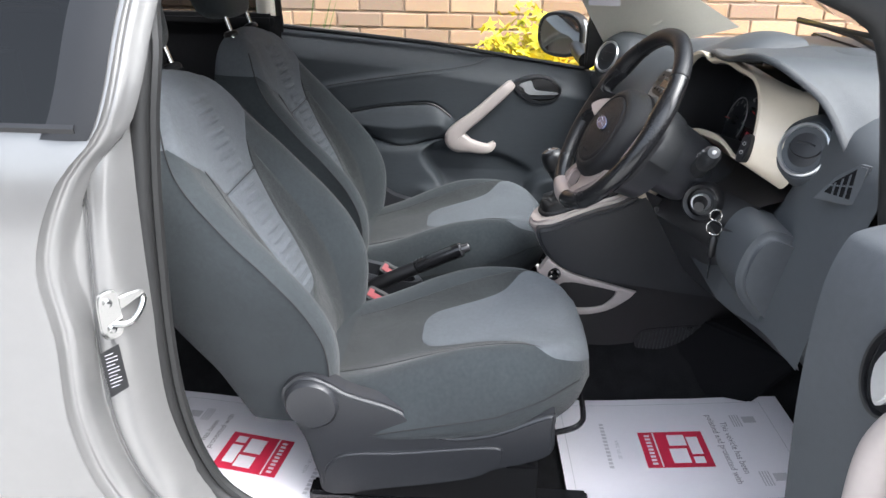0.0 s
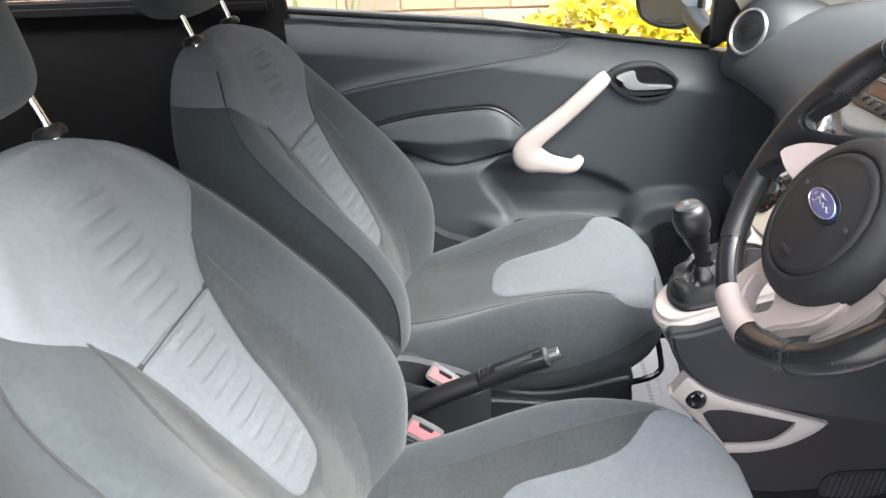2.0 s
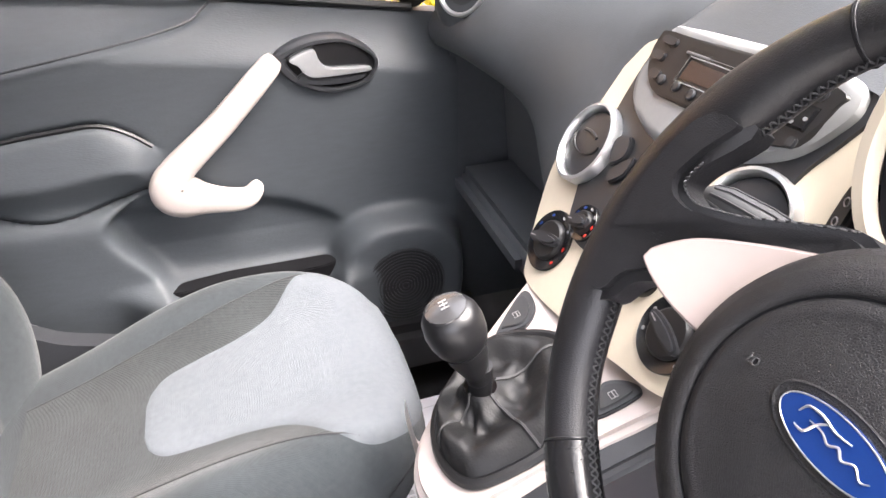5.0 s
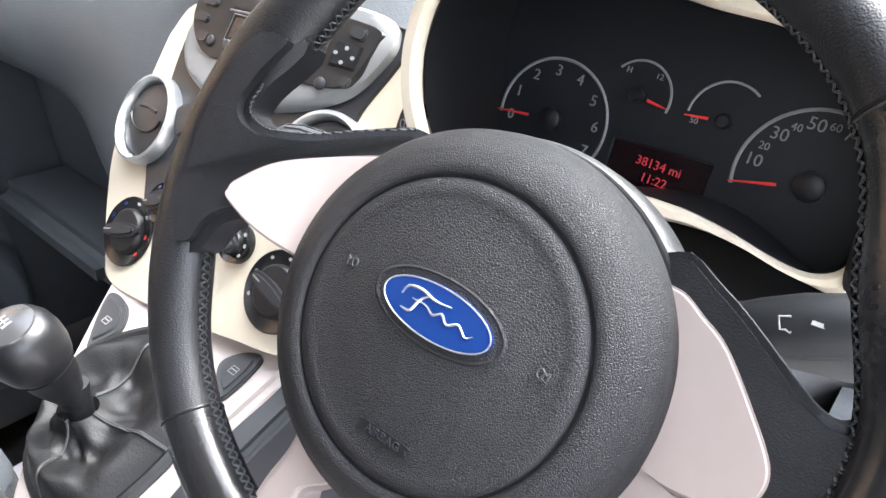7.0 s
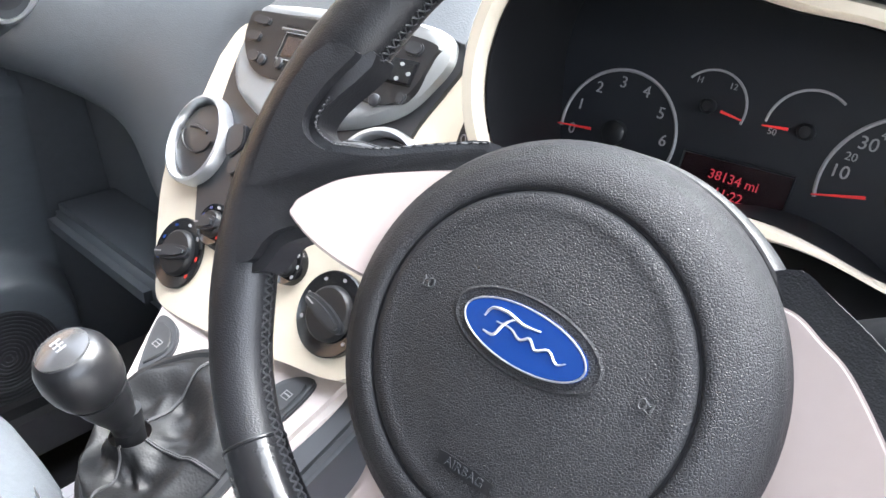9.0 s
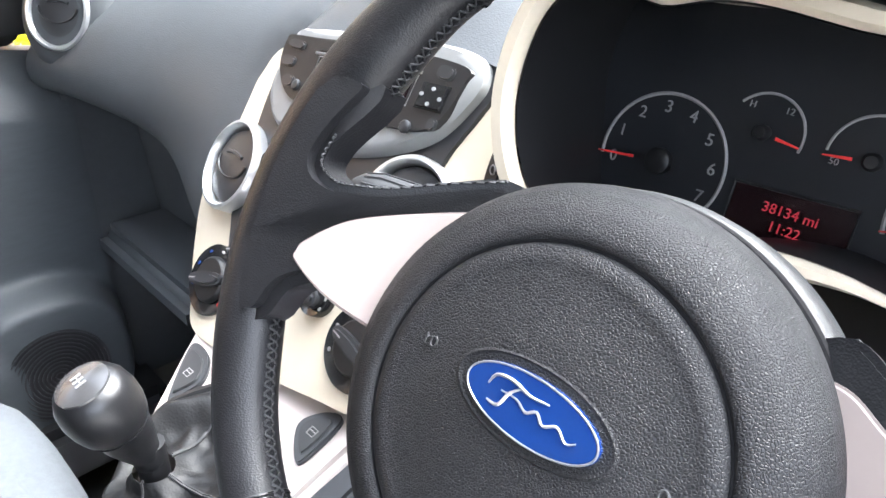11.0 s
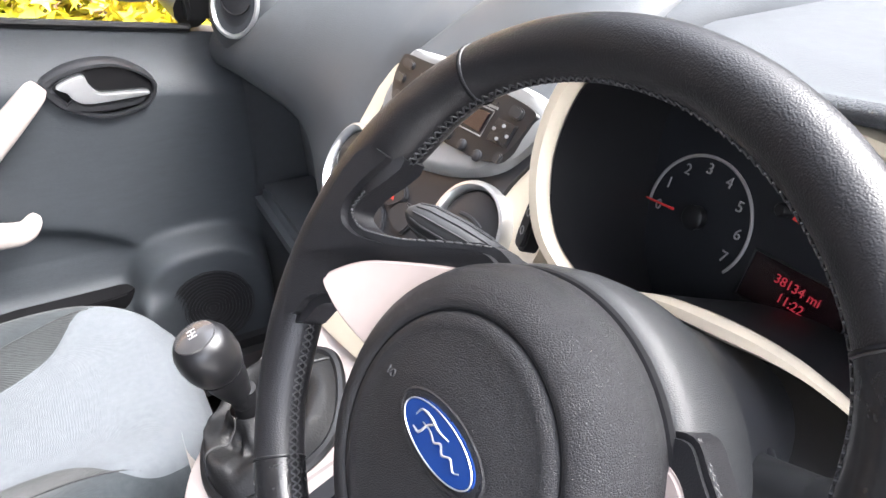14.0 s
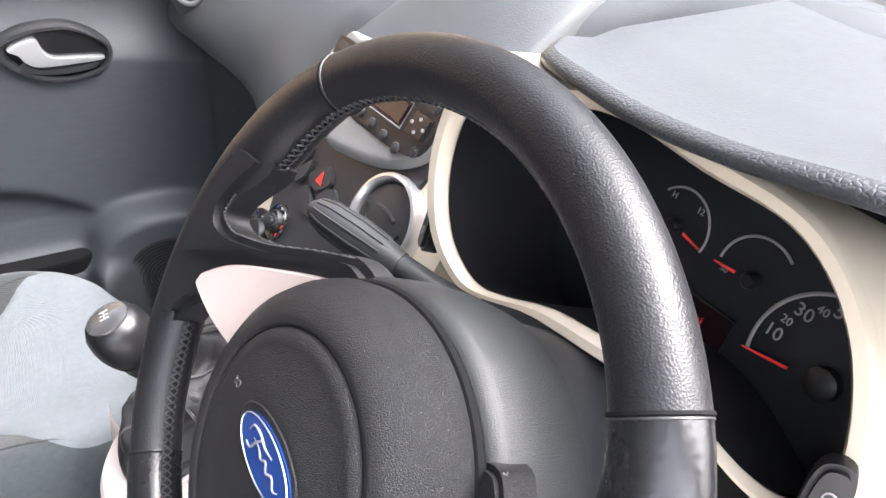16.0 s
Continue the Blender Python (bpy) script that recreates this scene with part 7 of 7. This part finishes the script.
paper_mat("paper_mat", pose(0.48, 2.10, 0.262, 0, 0, 2), lambda x, y: 0.16 * max(0, x - 0.08) ** 1.3, "white printed paper mat in the passenger footwell")

# ---- open driver's door, its front inner edge ----
nd = thing("driver_door", (0.75, 0.6, 0.4), "open driver's door with charcoal trim and pale handle", "door", kind="structure")
DDIR = Vector((0.30, -0.954, 0)).normalized()
DIN = Vector((-DDIR.y * -1, DDIR.x * -1, 0)) * -1


def nd_pt(s, h, w):
    """s along the open door from its hinge, h height, w out of its inner face."""
    return Vector((0.685, 0.93, 0)) + DDIR * s + Vector((-0.954, -0.30, 0)) * w + Vector((0, 0, h))


prof = rounded([(0.40, 0.05), (0.60, 0.084), (0.785, 0.108), (0.93, 0.113), (1.0, 0.098), (1.022, 0.07), (1.02, -0.02), (0.95, -0.06), (0.4, -0.06)], 60)
part("door_trim", grid(lambda u, v: nd_pt(-0.02 + 1.1 * v - 0.0 * u, *prof[int(round(u * 60)) % 60]), 60, 12, wrap=True, cap=True), DASH, nd)
part("door_skin", grid(lambda u, v: nd_pt(0.0 + 1.1 * v, 0.25 + 0.75 * u, -0.075 - 0.03 * math.sin(math.pi * u)), 8, 8), PAINT, nd)
part("pull_handle", tube(smooth_line([nd_pt(0.16, 0.45, 0.09), nd_pt(0.145, 0.62, 0.115), nd_pt(0.14, 0.74, 0.130), nd_pt(0.15, 0.83, 0.135), nd_pt(0.19, 0.89, 0.135), nd_pt(0.27, 0.93, 0.12)], 40), 0.024, 14), WHITE_TRIM, nd, "glossy pale pull handle")

NDM = axes(nd_pt(0.115, 0.90, 0.116), (-0.954, -0.30, 0.1))
part("release_recess", frame_ring(ellipse(0.040, 0.062, 40), ellipse(0.033, 0.054, 40), NDM, 0.004, 0.01, 0.004), BLACK, nd)
part("release_cup", slab(ellipse(0.034, 0.055, 40), NDM @ Matrix.Translation((0, 0, 0.001)), 0.01, 0), GLOSS_BLACK, nd)
part("release_lever", slab(rounded([(-0.02, 0.0), (-0.008, 0.03), (0.010, 0.035), (0.014, -0.02), (0.0, -0.045), (-0.014, -0.03)], 30), NDM @ Matrix.Translation((0, 0, 0.012)), 0.01, 0.004), SILVER, nd)

# ---- air freshener tag hanging in the far window ----
tag = thing("window_sticker", (0.50, 2.40, 1.2), "red and white sticker on the windscreen edge", "sticker")
TGM = axes((0.482, 2.38, 1.165), (-0.25, -1, 0.0))
part("card", slab([(-0.045, -0.012), (0.05, -0.012), (0.05, 0.10), (-0.045, 0.10)], TGM, 0.002, 0.0005), PAPER, tag)
part("red_field", slab([(-0.028, 0.008), (0.036, 0.008), (0.036, 0.075), (-0.028, 0.075)], TGM @ Matrix.Translation((0, 0, 0.001)), 0.001, 0), RED_PRINT, tag)

# ---- planting outside ----
def leaf_cloud(name, centre, size, n, mat, leaf, seed, label, category):
    rng = random.Random(seed)
    t = thing(name, (centre[0], centre[1], 0), label, category)
    for k in range(5):
        a = rng.uniform(0, 6.28)
        part("stem", tube([(centre[0] + 0.05 * math.cos(a), centre[1] + 0.05 * math.sin(a), 0), (centre[0] + 0.3 * size[0] * math.cos(a), centre[1] + 0.3 * size[1] * math.sin(a), centre[2]),
                           (centre[0] + 0.7 * size[0] * math.cos(a), centre[1] + 0.6 * size[1] * math.sin(a), centre[2] + 0.6 * size[2])], [0.016, 0.01, 0.004], 6), STEM, t)
    verts, faces = [], []
    for _ in range(n):
        while True:
            p = Vector([rng.uniform(-1, 1) for _ in range(3)])
            if 0.2 < p.length < 1:
                break
        p = Vector((p.x * size[0], p.y * size[1], p.z * size[2])) * (0.85 + 0.3 * noise.noise(p * 2.2))
        c = Vector(centre) + p
        r = Euler((rng.uniform(-0.9, 0.9), rng.uniform(-0.9, 0.9), rng.uniform(0, 6.28))).to_matrix()
        s = leaf * rng.uniform(0.6, 1.3)
        base = len(verts)
        out = []
        for j in range(10):
            a = 2 * math.pi * j / 10
            rad = s * (1.0 if j % 2 == 0 else 0.42)
            out.append(c + r @ Vector((rad * math.cos(a), rad * math.sin(a), 0.15 * rad * math.cos(2 * a))))
        verts += out
        faces.append(tuple(range(base, base + 10)))
    me = bpy.data.meshes.new("leaves")
    me.from_pydata([tuple(v) for v in verts], [], faces)
    me.materials.append(mat)
    ob = new("leaves", me)
    ob.parent = t
    ob.matrix_parent_inverse = Matrix.Translation(-t.location)
    tagged(ob, kind="stuff")
    return t


leaf_cloud("golden_shrub", (0.40, 3.30, 0.50), (0.82, 0.26, 0.60), 5200, LEAF_YELLOW, 0.035, 3, "golden yellow leafy shrub against the wall", "shrub")
leaf_cloud("golden_shrub", (2.35, 3.35, 0.45), (0.8, 0.30, 0.45), 1800, LEAF_YELLOW, 0.035, 4, "golden yellow leafy shrub against the wall", "shrub")
leaf_cloud("green_hedge", (-3.6, 3.0, 1.0), (0.9, 0.8, 0.9), 3500, LEAF_GREEN, 0.045, 5, "green leafy hedge behind the car", "hedge")
for k, (gx, gz) in enumerate(((-0.80, 1.05), (-1.45, 1.05))):
    rng = random.Random(20 + k)
    plant = thing("grassy_plant", (gx, 3.5, 0), "tall green grassy plant by the wall", "plant")
    for j in range(22):
        dx, h = rng.uniform(-0.25, 0.25), gz * rng.uniform(0.7, 1.2)
        part("blade", tube([(gx + dx * 0.2, 3.5, 0), (gx + dx * 0.6, 3.48, h * 0.6), (gx + dx * 1.3, 3.44, h)], [0.006, 0.005, 0.001], 4), LEAF_GREEN, plant)

# ---- bricks of the garden wall ----
bb = block((-0.1075, -0.012, -0.0325), (0.1075, 0.012, 0.0325), 0.004, 1)
brick_mesh = bpy.data.meshes.new("brick")
bmesh.ops.recalc_face_normals(bb, faces=bb.faces)
bb.to_mesh(brick_mesh)
bb.free()
brick_mesh.materials.append(BRICK)
rng = random.Random(8)
rest = bmesh.new()
count = 0
for row in range(6, 30):
    z = 0.04 + row * 0.075
    for k in range(34):
        x = -3.2 + 0.225 * k + (0.1125 if row % 2 else 0)
        near_view = -1.9 < x < 2.1 and 0.55 < z < 1.55
        if near_view and count < 300:
            b = new("brick", brick_mesh)
            b.parent = garden_wall
            b.location = (x, 0.012 + rng.uniform(-0.003, 0.003), z)
            b.rotation_euler = (0, rng.uniform(-0.008, 0.008), 0)
            count += 1
        else:
            c = block((x - 0.1075, WALL_Y, z - 0.0325), (x + 0.1075, WALL_Y + 0.024, z + 0.0325), 0)
            me = bpy.data.meshes.new("tmp")
            c.to_mesh(me)
            c.free()
            rest.from_mesh(me)
            bpy.data.meshes.remove(me)
tagged(part("brickwork", rest, BRICK, garden_wall, smooth=False), kind="stuff")
